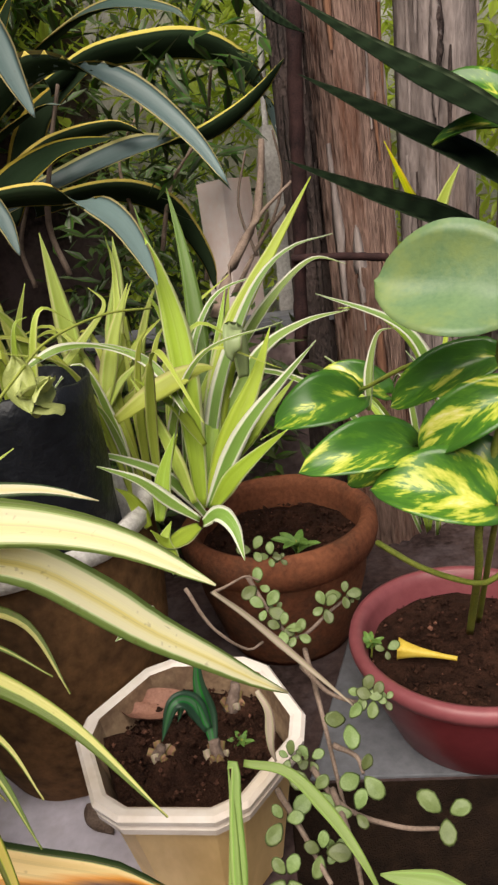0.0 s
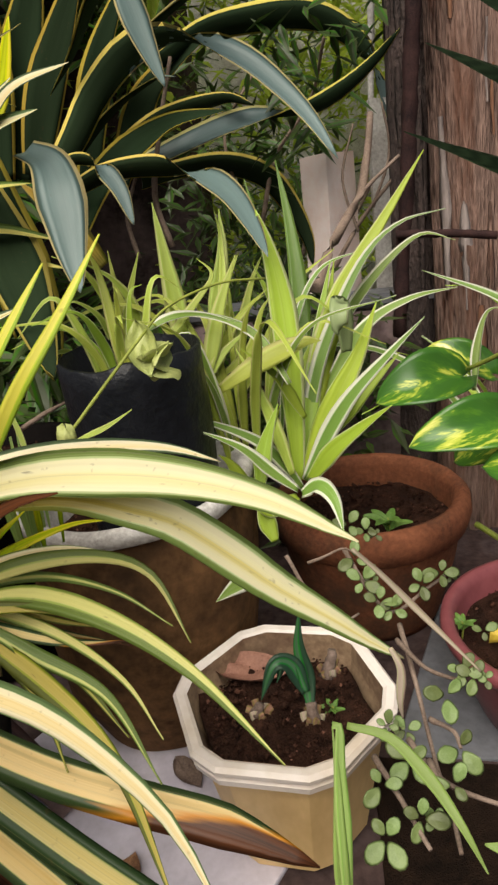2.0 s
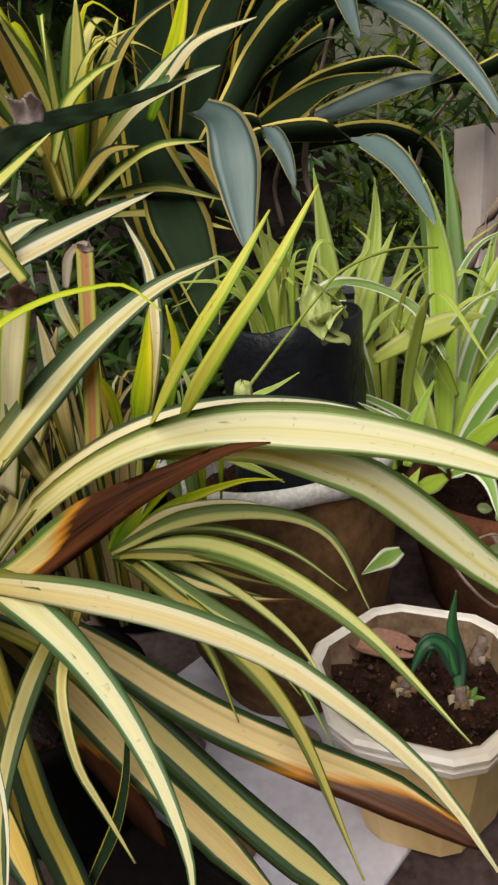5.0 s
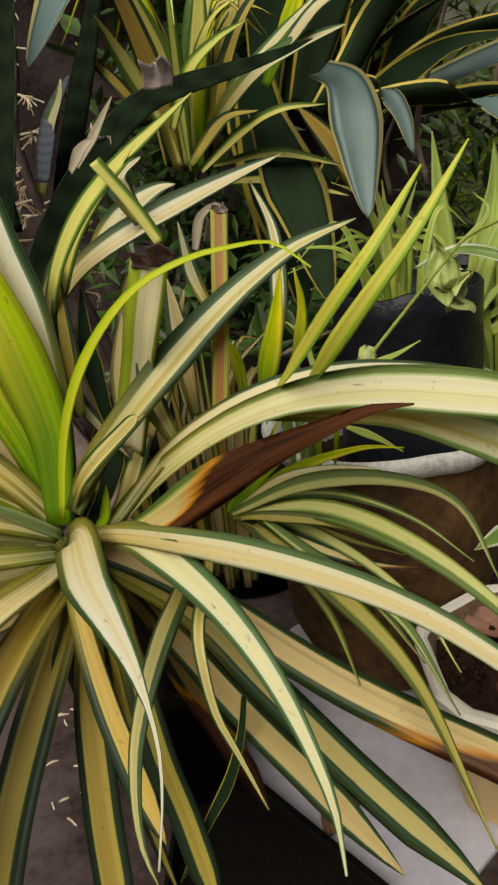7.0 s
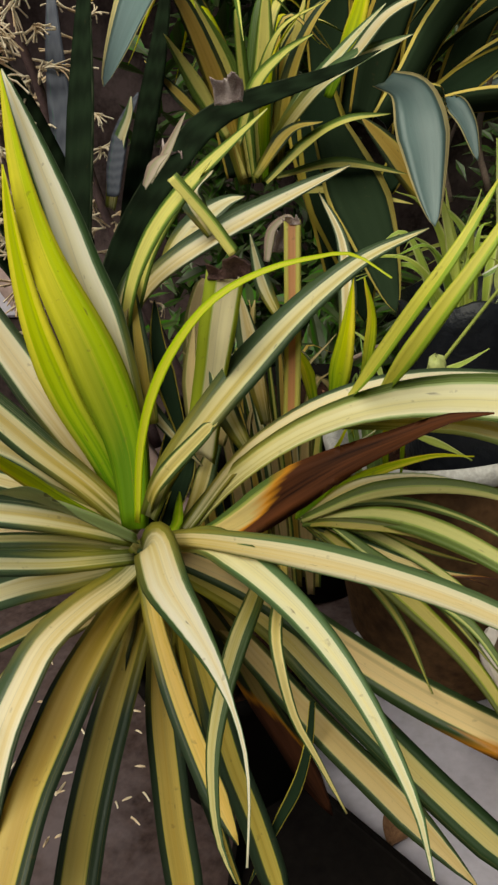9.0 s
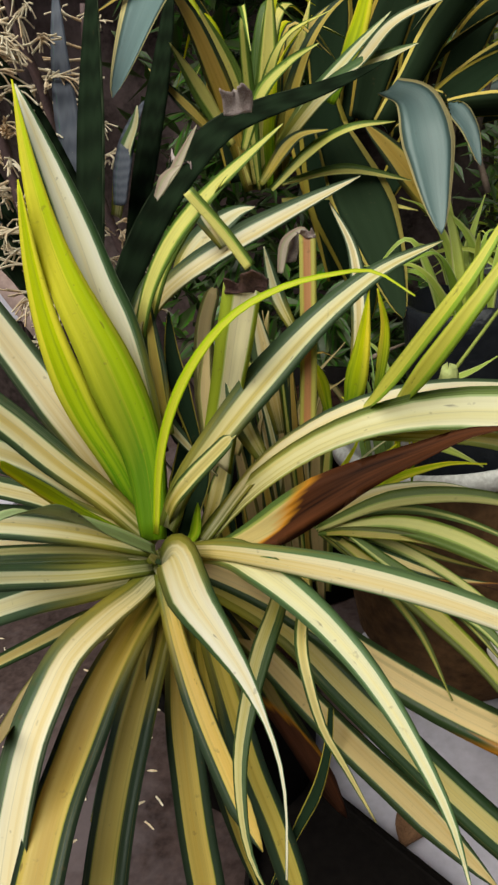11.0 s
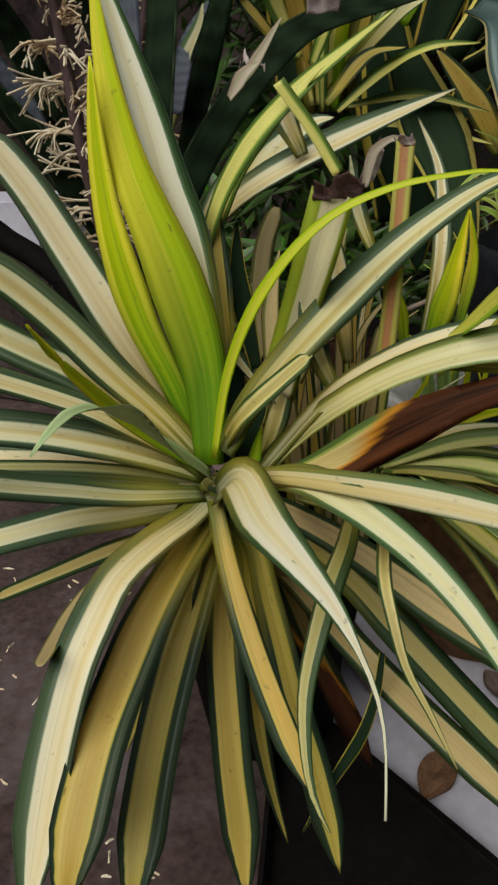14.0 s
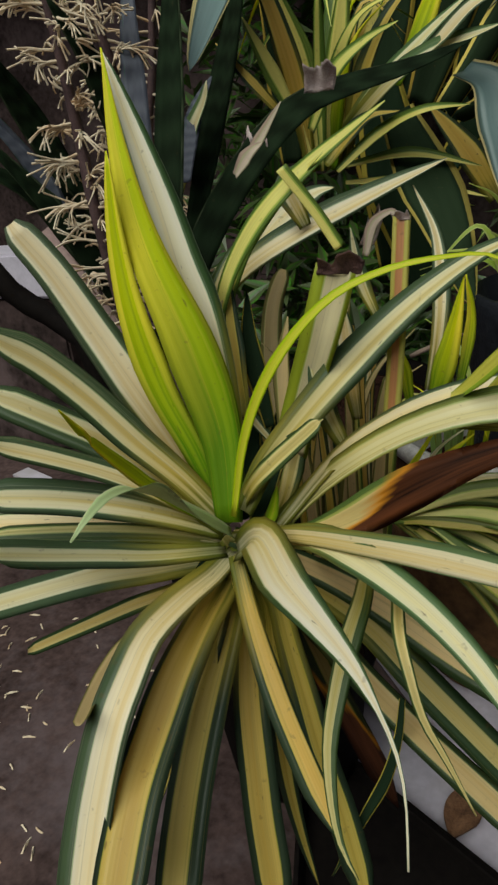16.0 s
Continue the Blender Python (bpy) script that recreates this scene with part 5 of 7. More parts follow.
blade(agave, "agave", 0.045, "blue", [(-0.401, 1.327, 0.674), (-0.260, 1.289, 0.731), (-0.163, 1.242, 0.746), (-0.115, 1.229, 0.730)], face=AWAY)
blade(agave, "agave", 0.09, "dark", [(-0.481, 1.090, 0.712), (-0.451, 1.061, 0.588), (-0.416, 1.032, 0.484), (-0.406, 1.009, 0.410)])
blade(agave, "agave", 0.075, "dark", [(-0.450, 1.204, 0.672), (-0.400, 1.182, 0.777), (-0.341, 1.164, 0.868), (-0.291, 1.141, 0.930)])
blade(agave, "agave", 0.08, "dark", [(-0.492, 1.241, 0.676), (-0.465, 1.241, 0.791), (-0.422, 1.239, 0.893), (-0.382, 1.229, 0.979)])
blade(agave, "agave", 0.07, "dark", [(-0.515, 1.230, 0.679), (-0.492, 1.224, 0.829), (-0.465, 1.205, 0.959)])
blade(agave, "agave", 0.06, "teal", [(-0.418, 1.420, 0.767), (-0.288, 1.311, 0.845), (-0.191, 1.222, 0.874), (-0.117, 1.161, 0.876), (-0.045, 1.121, 0.853), (-0.025, 1.106, 0.835)])
blade(agave, "agave", 0.04, "blue", [(-0.446, 1.313, 0.670), (-0.341, 1.268, 0.747), (-0.254, 1.224, 0.781), (-0.219, 1.210, 0.779)], face=UPWARD)
blade(agave, "agave", 0.05, "blue", [(-0.527, 0.880, 0.906), (-0.534, 0.816, 0.833), (-0.534, 0.748, 0.772), (-0.529, 0.677, 0.710)])
blade(agave, "agave", 0.026, "white", [(-0.624, 0.783, 0.602), (-0.597, 0.779, 0.660), (-0.576, 0.779, 0.692), (-0.570, 0.781, 0.710)])
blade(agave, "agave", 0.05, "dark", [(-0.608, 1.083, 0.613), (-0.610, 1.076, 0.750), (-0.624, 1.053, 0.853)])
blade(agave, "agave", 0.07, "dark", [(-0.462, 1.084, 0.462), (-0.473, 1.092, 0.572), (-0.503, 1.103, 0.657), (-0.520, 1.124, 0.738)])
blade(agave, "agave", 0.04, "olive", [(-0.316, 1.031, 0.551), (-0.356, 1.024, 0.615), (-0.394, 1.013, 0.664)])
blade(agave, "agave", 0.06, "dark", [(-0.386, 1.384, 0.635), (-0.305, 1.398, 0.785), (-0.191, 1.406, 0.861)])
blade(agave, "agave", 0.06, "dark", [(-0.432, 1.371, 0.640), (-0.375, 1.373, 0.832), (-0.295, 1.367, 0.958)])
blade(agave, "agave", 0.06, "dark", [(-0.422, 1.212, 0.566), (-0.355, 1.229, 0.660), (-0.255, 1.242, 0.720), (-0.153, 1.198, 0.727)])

spider = holder("spider_plant", (-0.04, 0.96, 0.15), "bushy green spider plant with white leaf edges", "plant")
blade(spider, "broad", 0.034, "spidb", [(-0.080, 0.908, 0.285), (-0.079, 0.926, 0.345), (-0.080, 0.953, 0.430), (-0.085, 0.975, 0.502), (-0.096, 0.992, 0.562), (-0.106, 1.001, 0.600)])
blade(spider, "lance", 0.027, "spiddeep", [(-0.072, 1.012, 0.375), (-0.067, 1.061, 0.470), (-0.074, 1.111, 0.569), (-0.088, 1.154, 0.654)])
blade(spider, "lance", 0.021, "spiddeep", [(-0.084, 1.019, 0.374), (-0.094, 1.038, 0.447), (-0.104, 1.063, 0.533), (-0.126, 1.092, 0.635)])
blade(spider, "lance", 0.032, "spidb", [(-0.077, 0.932, 0.277), (-0.053, 0.983, 0.382), (-0.021, 1.029, 0.470), (0.009, 1.057, 0.516), (0.056, 1.092, 0.575), (0.107, 1.130, 0.642)])
blade(spider, "lance", 0.019, "spidw", [(-0.077, 0.933, 0.275), (-0.055, 0.972, 0.385), (-0.022, 0.999, 0.462), (0.020, 1.021, 0.530), (0.064, 1.028, 0.564), (0.118, 1.025, 0.574)])
blade(spider, "lance", 0.034, "spidb", [(-0.071, 0.909, 0.283), (-0.049, 0.922, 0.329), (-0.024, 0.937, 0.379), (0.005, 0.953, 0.428), (0.028, 0.970, 0.481)])
blade(spider, "lance", 0.022, "spidw", [(-0.071, 0.901, 0.288), (-0.041, 0.905, 0.342), (-0.010, 0.907, 0.387), (0.032, 0.910, 0.429), (0.077, 0.913, 0.471)])
blade(spider, "lance", 0.024, "spidb", [(-0.067, 0.900, 0.286), (-0.036, 0.885, 0.328), (-0.001, 0.867, 0.363), (0.033, 0.847, 0.394)])
blade(spider, "lance", 0.017, "spidw", [(-0.075, 0.897, 0.278), (-0.091, 0.890, 0.309), (-0.119, 0.884, 0.347), (-0.166, 0.872, 0.378), (-0.210, 0.855, 0.399)])
blade(spider, "lance", 0.021, "spid", [(-0.137, 0.901, 0.278), (-0.128, 0.883, 0.309), (-0.109, 0.872, 0.355), (-0.087, 0.862, 0.399)])
blade(spider, "broad", 0.029, "palegreen", [(-0.157, 0.891, 0.414), (-0.121, 0.895, 0.434), (-0.087, 0.897, 0.449), (-0.057, 0.895, 0.459), (-0.038, 0.888, 0.461)])
blade(spider, "lance", 0.013, "spidw", [(-0.077, 0.884, 0.416), (-0.107, 0.917, 0.460), (-0.146, 0.941, 0.482), (-0.196, 0.958, 0.491), (-0.255, 0.968, 0.485)])
blade(spider, "lance", 0.022, "palegreen", [(-0.185, 0.950, 0.407), (-0.163, 0.984, 0.489), (-0.138, 1.011, 0.550)])
blade(spider, "lance", 0.026, "palegreen", [(-0.194, 1.073, 0.435), (-0.174, 1.128, 0.534), (-0.176, 1.168, 0.599)])
blade(spider, "lance", 0.016, "spidw", [(-0.031, 1.044, 0.408), (0.000, 1.062, 0.461), (0.050, 1.082, 0.512), (0.097, 1.092, 0.541), (0.139, 1.086, 0.529)])
blade(spider, "lance", 0.022, "spid", [(-0.067, 0.917, 0.295), (-0.058, 0.969, 0.372), (-0.044, 1.021, 0.445), (-0.023, 1.075, 0.522)])
blade(spider, "lance", 0.017, "palegreen", [(-0.084, 0.880, 0.306), (-0.104, 0.899, 0.372), (-0.125, 0.914, 0.425), (-0.138, 0.920, 0.453)])
blade(spider, "lance", 0.015, "spid", [(-0.065, 0.914, 0.363), (-0.092, 0.907, 0.417), (-0.129, 0.892, 0.460)])
blade(spider, "lance", 0.022, "spidw", [(-0.071, 0.825, 0.306), (-0.051, 0.811, 0.321), (-0.035, 0.787, 0.315), (-0.027, 0.763, 0.290)])
blade(spider, "lance", 0.016, "spidw", [(-0.075, 0.835, 0.306), (-0.102, 0.824, 0.337), (-0.129, 0.812, 0.371), (-0.167, 0.793, 0.401)])
blade(spider, "lance", 0.02, "spid", [(-0.117, 0.824, 0.315), (-0.107, 0.844, 0.360), (-0.090, 0.861, 0.401)])
blade(spider, "lance", 0.018, "spid", [(-0.131, 0.829, 0.307), (-0.145, 0.831, 0.342), (-0.157, 0.824, 0.360)])
blade(spider, "lance", 0.02, "spid", [(-0.076, 0.832, 0.300), (-0.105, 0.796, 0.301), (-0.120, 0.783, 0.326)])
blade(spider, "lance", 0.02, "spidw", [(-0.118, 0.729, 0.267), (-0.136, 0.711, 0.264), (-0.153, 0.692, 0.261)])
blade(spider, "lance", 0.018, "spidw", [(-0.046, 0.980, 0.368), (0.012, 1.002, 0.444), (0.070, 1.004, 0.475), (0.130, 1.019, 0.481)])
blade(spider, "lance", 0.018, "spid", [(-0.043, 0.933, 0.325), (0.003, 0.951, 0.371), (0.053, 0.973, 0.417)])
blade(spider, "lance", 0.018, "spid", [(-0.081, 1.002, 0.380), (-0.038, 1.041, 0.441), (-0.018, 1.075, 0.522)])
blade(spider, "lance", 0.02, "spid", [(-0.101, 0.783, 0.273), (-0.111, 0.796, 0.302), (-0.103, 0.815, 0.318)])
blade(spider, "lance", 0.015, "spid", [(-0.085, 1.033, 0.418), (-0.101, 1.044, 0.478), (-0.124, 1.059, 0.531)])

blade(spider, "lopped", 0.030, "curlpale", [(-0.011, 0.968, 0.425), (-0.011, 0.962, 0.465), (-0.014, 0.948, 0.489), (-0.016, 0.930, 0.485), (-0.017, 0.924, 0.469), (-0.017, 0.930, 0.459)])

bagplant = holder("spider_plant", (-0.245, 0.8, 0.4), "pale green spider plant growing from the black bag", "plant")
blade(bagplant, "lance", 0.028, "palegreen", [(-0.206, 0.978, 0.428), (-0.216, 0.988, 0.470), (-0.223, 1.003, 0.524), (-0.238, 1.034, 0.621)])
blade(bagplant, "lance", 0.018, "palegreen", [(-0.186, 0.968, 0.388), (-0.175, 0.987, 0.455), (-0.160, 1.019, 0.504), (-0.139, 1.049, 0.548)])
blade(bagplant, "lance", 0.011, "spidw", [(-0.223, 0.815, 0.500), (-0.188, 0.828, 0.514), (-0.159, 0.855, 0.509), (-0.126, 0.879, 0.492)])
blade(bagplant, "lance", 0.016, "palegreen", [(-0.181, 0.992, 0.395), (-0.166, 1.036, 0.488), (-0.164, 1.076, 0.562), (-0.172, 1.098, 0.605)])
blade(bagplant, "lance", 0.016, "palegreen", [(-0.198, 0.983, 0.376), (-0.152, 1.013, 0.461), (-0.106, 1.047, 0.500)])
blade(bagplant, "lance", 0.014, "palegreen", [(-0.195, 0.947, 0.395), (-0.163, 0.964, 0.437), (-0.128, 0.996, 0.461)])
blade(bagplant, "lance", 0.012, "palegreen", [(-0.263, 0.901, 0.458), (-0.278, 0.908, 0.524), (-0.300, 0.904, 0.566), (-0.326, 0.895, 0.582)])
blade(bagplant, "lance", 0.013, "palegreen", [(-0.269, 0.910, 0.457), (-0.260, 0.934, 0.517), (-0.244, 0.955, 0.571)])
blade(bagplant, "lance", 0.01, "palegreen", [(-0.269, 0.899, 0.456), (-0.280, 0.884, 0.510), (-0.301, 0.869, 0.534), (-0.311, 0.863, 0.524)])
blade(bagplant, "lance", 0.012, "palegreen", [(-0.256, 0.924, 0.455), (-0.277, 0.951, 0.530), (-0.287, 0.974, 0.575)])
blade(bagplant, "lance", 0.014, "palegreen", [(-0.250, 0.927, 0.457), (-0.252, 0.925, 0.512), (-0.268, 0.914, 0.548), (-0.297, 0.906, 0.571)])
blade(bagplant, "lance", 0.012, "palegreen", [(-0.240, 0.940, 0.453), (-0.191, 0.982, 0.501), (-0.169, 1.001, 0.530), (-0.189, 1.019, 0.550)])
blade(bagplant, "lance", 0.01, "palegreen", [(-0.234, 0.941, 0.452), (-0.252, 0.932, 0.490), (-0.272, 0.918, 0.502)])
blade(bagplant, "lance", 0.016, "palegreen", [(-0.153, 0.996, 0.389), (-0.144, 1.034, 0.456), (-0.128, 1.066, 0.508), (-0.112, 1.092, 0.540)])
blade(bagplant, "lance", 0.014, "palegreen", [(-0.170, 0.976, 0.406), (-0.131, 0.990, 0.434), (-0.112, 1.002, 0.480), (-0.095, 1.007, 0.498)])
blade(bagplant, "lance", 0.008, "palegreen", [(-0.302, 0.868, 0.472), (-0.319, 0.852, 0.484), (-0.338, 0.831, 0.479)])
blade(bagplant, "lance", 0.012, "palegreen", [(-0.150, 1.011, 0.370), (-0.106, 1.058, 0.445), (-0.070, 1.081, 0.498), (-0.017, 1.087, 0.535)])
blade(bagplant, "lance", 0.01, "palegreen", [(-0.278, 0.768, 0.401), (-0.252, 0.772, 0.415), (-0.221, 0.778, 0.433)])
blade(bagplant, "lance", 0.006, "palegreen", [(-0.245, 0.664, 0.447), (-0.222, 0.679, 0.452), (-0.201, 0.696, 0.461)])
blade(bagplant, "lance", 0.007, "palegreen", [(-0.251, 0.626, 0.408), (-0.228, 0.628, 0.399), (-0.205, 0.627, 0.388)])
blade(bagplant, "lance", 0.005, "palegreen", [(-0.273, 0.632, 0.439), (-0.294, 0.659, 0.475), (-0.323, 0.675, 0.490)])

striped = holder("striped_grass", (-0.22, 0.55, 0.0), "thin arching green and cream striped blades", "plant")
blade(striped, "lance", 0.013, "reedy", [(-0.309, 0.515, 0.383), (-0.254, 0.523, 0.408), (-0.194, 0.528, 0.413), (-0.150, 0.517, 0.404), (-0.123, 0.491, 0.368)])
blade(striped, "lance", 0.017, "reedy", [(-0.309, 0.514, 0.381), (-0.246, 0.517, 0.391), (-0.182, 0.500, 0.383), (-0.121, 0.473, 0.360), (-0.063, 0.430, 0.329)])
blade(striped, "lance", 0.01, "oliveb", [(-0.301, 0.518, 0.378), (-0.256, 0.509, 0.368), (-0.211, 0.509, 0.357), (-0.166, 0.511, 0.356)])
blade(striped, "lance", 0.015, "reedold", [(-0.300, 0.517, 0.377), (-0.221, 0.475, 0.352), (-0.164, 0.433, 0.329), (-0.115, 0.363, 0.299)])
blade(striped, "lance", 0.011, "reedold", [(-0.304, 0.516, 0.378), (-0.259, 0.505, 0.364), (-0.207, 0.490, 0.346), (-0.163, 0.457, 0.324)])
blade(striped, "lance", 0.011, "reedy", [(-0.281, 0.506, 0.385), (-0.234, 0.494, 0.361), (-0.181, 0.478, 0.338), (-0.140, 0.437, 0.307)])
blade(striped, "lance", 0.012, "fresh", [(-0.314, 0.523, 0.378), (-0.297, 0.558, 0.398), (-0.267, 0.596, 0.419)])
blade(striped, "lance", 0.01, "fresh", [(-0.312, 0.522, 0.376), (-0.278, 0.556, 0.398), (-0.231, 0.582, 0.409), (-0.198, 0.593, 0.407)])
blade(striped, "lance", 0.009, "reedold", [(-0.307, 0.514, 0.379), (-0.281, 0.508, 0.387), (-0.228, 0.510, 0.385), (-0.177, 0.505, 0.369)])
blade(striped, "lance", 0.008, "reedold", [(-0.305, 0.525, 0.373), (-0.257, 0.525, 0.372), (-0.219, 0.524, 0.363), (-0.186, 0.521, 0.359)])
blade(striped, "lance", 0.008, "limey", [(-0.314, 0.523, 0.378), (-0.273, 0.537, 0.404), (-0.225, 0.549, 0.409), (-0.180, 0.549, 0.401)])
blade(striped, "lance", 0.008, "reedy", [(-0.314, 0.522, 0.377), (-0.276, 0.528, 0.393), (-0.232, 0.537, 0.393), (-0.181, 0.527, 0.385), (-0.140, 0.512, 0.366)])
blade(striped, "lance", 0.009, "reedy", [(-0.312, 0.522, 0.375), (-0.271, 0.520, 0.377), (-0.219, 0.510, 0.362), (-0.171, 0.486, 0.343), (-0.142, 0.459, 0.320)])
blade(striped, "lance", 0.01, "reedold", [(-0.310, 0.522, 0.374), (-0.269, 0.507, 0.357), (-0.230, 0.481, 0.332), (-0.201, 0.443, 0.310)])
blade(striped, "lance", 0.007, "oliveb", [(-0.315, 0.530, 0.369), (-0.269, 0.535, 0.357), (-0.218, 0.536, 0.342), (-0.179, 0.531, 0.336)])
blade(striped, "lance", 0.006, "limey", [(-0.319, 0.530, 0.373), (-0.304, 0.550, 0.391), (-0.290, 0.571, 0.414), (-0.271, 0.598, 0.425)])
blade(striped, "lance", 0.006, "fresh", [(-0.321, 0.529, 0.374), (-0.312, 0.549, 0.396), (-0.299, 0.581, 0.418), (-0.295, 0.602, 0.433)])

right_striped = holder("spider_plant", (0.26, 1.1, 0.0), "spider plant with arching white-edged leaves by the trunks", "plant")
blade(right_striped, "lance", 0.02, "spidw", [(0.241, 0.982, 0.318), (0.219, 0.995, 0.408), (0.184, 1.014, 0.459), (0.094, 1.075, 0.497)])
blade(right_striped, "lance", 0.018, "spid", [(0.241, 0.982, 0.318), (0.212, 1.020, 0.417), (0.161, 1.042, 0.471), (0.119, 1.048, 0.479)])
blade(right_striped, "lance", 0.018, "fresh", [(0.251, 1.066, 0.563), (0.229, 1.073, 0.593), (0.212, 1.068, 0.629), (0.193, 1.061, 0.670)])
blade(right_striped, "lance", 0.014, "fresh", [(0.270, 1.060, 0.547), (0.246, 1.069, 0.584), (0.233, 1.072, 0.599)])
blade(right_striped, "lance", 0.012, "spidw", [(0.130, 0.919, 0.379), (0.139, 0.951, 0.421), (0.156, 0.977, 0.455), (0.178, 0.984, 0.458)])
blade(right_striped, "lance", 0.016, "spidw", [(0.249, 0.960, 0.325), (0.223, 0.986, 0.380), (0.194, 1.004, 0.423)])
blade(right_striped, "lance", 0.016, "palegreen", [(0.264, 1.114, 0.560), (0.279, 1.112, 0.599), (0.297, 1.109, 0.632)])

snake_right = holder("snake_plant", (0.42, 0.62, 0.0), "dark green snake plant with long leaning blades", "plant")
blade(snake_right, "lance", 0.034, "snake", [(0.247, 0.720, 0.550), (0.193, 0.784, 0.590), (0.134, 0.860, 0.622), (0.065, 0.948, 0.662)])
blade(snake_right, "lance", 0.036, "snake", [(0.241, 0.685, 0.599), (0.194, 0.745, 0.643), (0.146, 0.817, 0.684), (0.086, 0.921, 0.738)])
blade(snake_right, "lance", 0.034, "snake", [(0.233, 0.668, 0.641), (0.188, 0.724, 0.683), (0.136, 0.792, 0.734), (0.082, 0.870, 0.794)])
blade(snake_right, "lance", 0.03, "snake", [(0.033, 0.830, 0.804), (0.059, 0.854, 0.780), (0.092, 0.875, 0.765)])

snake_left = holder("snake_plant", (-0.55, 0.66, 0.0), "dark banded snake plant with upright blades", "plant")
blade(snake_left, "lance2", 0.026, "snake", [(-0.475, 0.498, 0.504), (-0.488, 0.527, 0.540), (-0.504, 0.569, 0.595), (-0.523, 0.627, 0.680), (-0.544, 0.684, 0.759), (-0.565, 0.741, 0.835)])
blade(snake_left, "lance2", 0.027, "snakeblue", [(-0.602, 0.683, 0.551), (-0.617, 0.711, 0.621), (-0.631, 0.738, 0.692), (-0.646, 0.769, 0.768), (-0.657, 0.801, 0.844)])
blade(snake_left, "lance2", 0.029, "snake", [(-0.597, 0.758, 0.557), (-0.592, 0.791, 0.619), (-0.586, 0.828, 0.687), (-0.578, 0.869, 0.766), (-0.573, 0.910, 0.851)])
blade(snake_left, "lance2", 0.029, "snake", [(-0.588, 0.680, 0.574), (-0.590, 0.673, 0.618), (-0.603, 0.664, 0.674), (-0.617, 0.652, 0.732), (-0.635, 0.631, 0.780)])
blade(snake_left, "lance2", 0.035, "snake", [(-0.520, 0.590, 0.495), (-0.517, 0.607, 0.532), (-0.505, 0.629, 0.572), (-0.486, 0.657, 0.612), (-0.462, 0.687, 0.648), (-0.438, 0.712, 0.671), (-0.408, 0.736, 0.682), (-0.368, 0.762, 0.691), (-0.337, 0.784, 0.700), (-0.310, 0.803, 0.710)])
blade(snake_left, "lance2", 0.021, "snakeblue", [(-0.592, 0.748, 0.616), (-0.593, 0.766, 0.649), (-0.590, 0.787, 0.684), (-0.579, 0.810, 0.716)])
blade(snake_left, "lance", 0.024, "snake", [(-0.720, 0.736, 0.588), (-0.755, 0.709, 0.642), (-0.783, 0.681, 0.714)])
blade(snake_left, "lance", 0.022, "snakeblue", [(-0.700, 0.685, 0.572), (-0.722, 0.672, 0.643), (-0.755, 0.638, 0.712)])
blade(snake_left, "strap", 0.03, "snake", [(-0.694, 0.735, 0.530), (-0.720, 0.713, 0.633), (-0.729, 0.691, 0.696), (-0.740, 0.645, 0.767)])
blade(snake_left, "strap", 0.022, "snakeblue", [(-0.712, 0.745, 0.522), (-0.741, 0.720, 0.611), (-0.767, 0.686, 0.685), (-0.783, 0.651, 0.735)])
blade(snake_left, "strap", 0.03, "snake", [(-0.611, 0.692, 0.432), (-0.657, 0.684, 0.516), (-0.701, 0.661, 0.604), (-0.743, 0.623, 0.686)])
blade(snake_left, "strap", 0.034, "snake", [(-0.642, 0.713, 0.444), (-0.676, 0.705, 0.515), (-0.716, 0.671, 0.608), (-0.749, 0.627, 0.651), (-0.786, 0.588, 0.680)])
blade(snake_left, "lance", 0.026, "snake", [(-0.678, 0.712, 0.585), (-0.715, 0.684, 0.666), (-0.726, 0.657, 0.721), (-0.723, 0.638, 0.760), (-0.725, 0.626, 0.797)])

weed = holder("grass_weed", (-0.03, 0.56, 0.0), "pale green grass weed drooping over the planter rim", "grass")
blade(weed, "lance", 0.01, "grass", [(-0.035, 0.392, 0.242), (-0.038, 0.442, 0.240), (-0.039, 0.492, 0.255), (-0.041, 0.521, 0.269)])
blade(weed, "strap", 0.011, "grass", [(-0.041, 0.521, 0.270), (-0.036, 0.520, 0.268), (-0.037, 0.492, 0.255), (-0.035, 0.442, 0.240), (-0.034, 0.388, 0.239)])
blade(weed, "strap", 0.01, "grass", [(-0.031, 0.529, 0.262), (-0.001, 0.524, 0.255), (0.023, 0.506, 0.237), (0.041, 0.484, 0.219), (0.053, 0.455, 0.211)])
blade(weed, "strap", 0.016, "grass", [(0.109, 0.435, 0.229), (0.086, 0.447, 0.233), (0.051, 0.456, 0.236)])



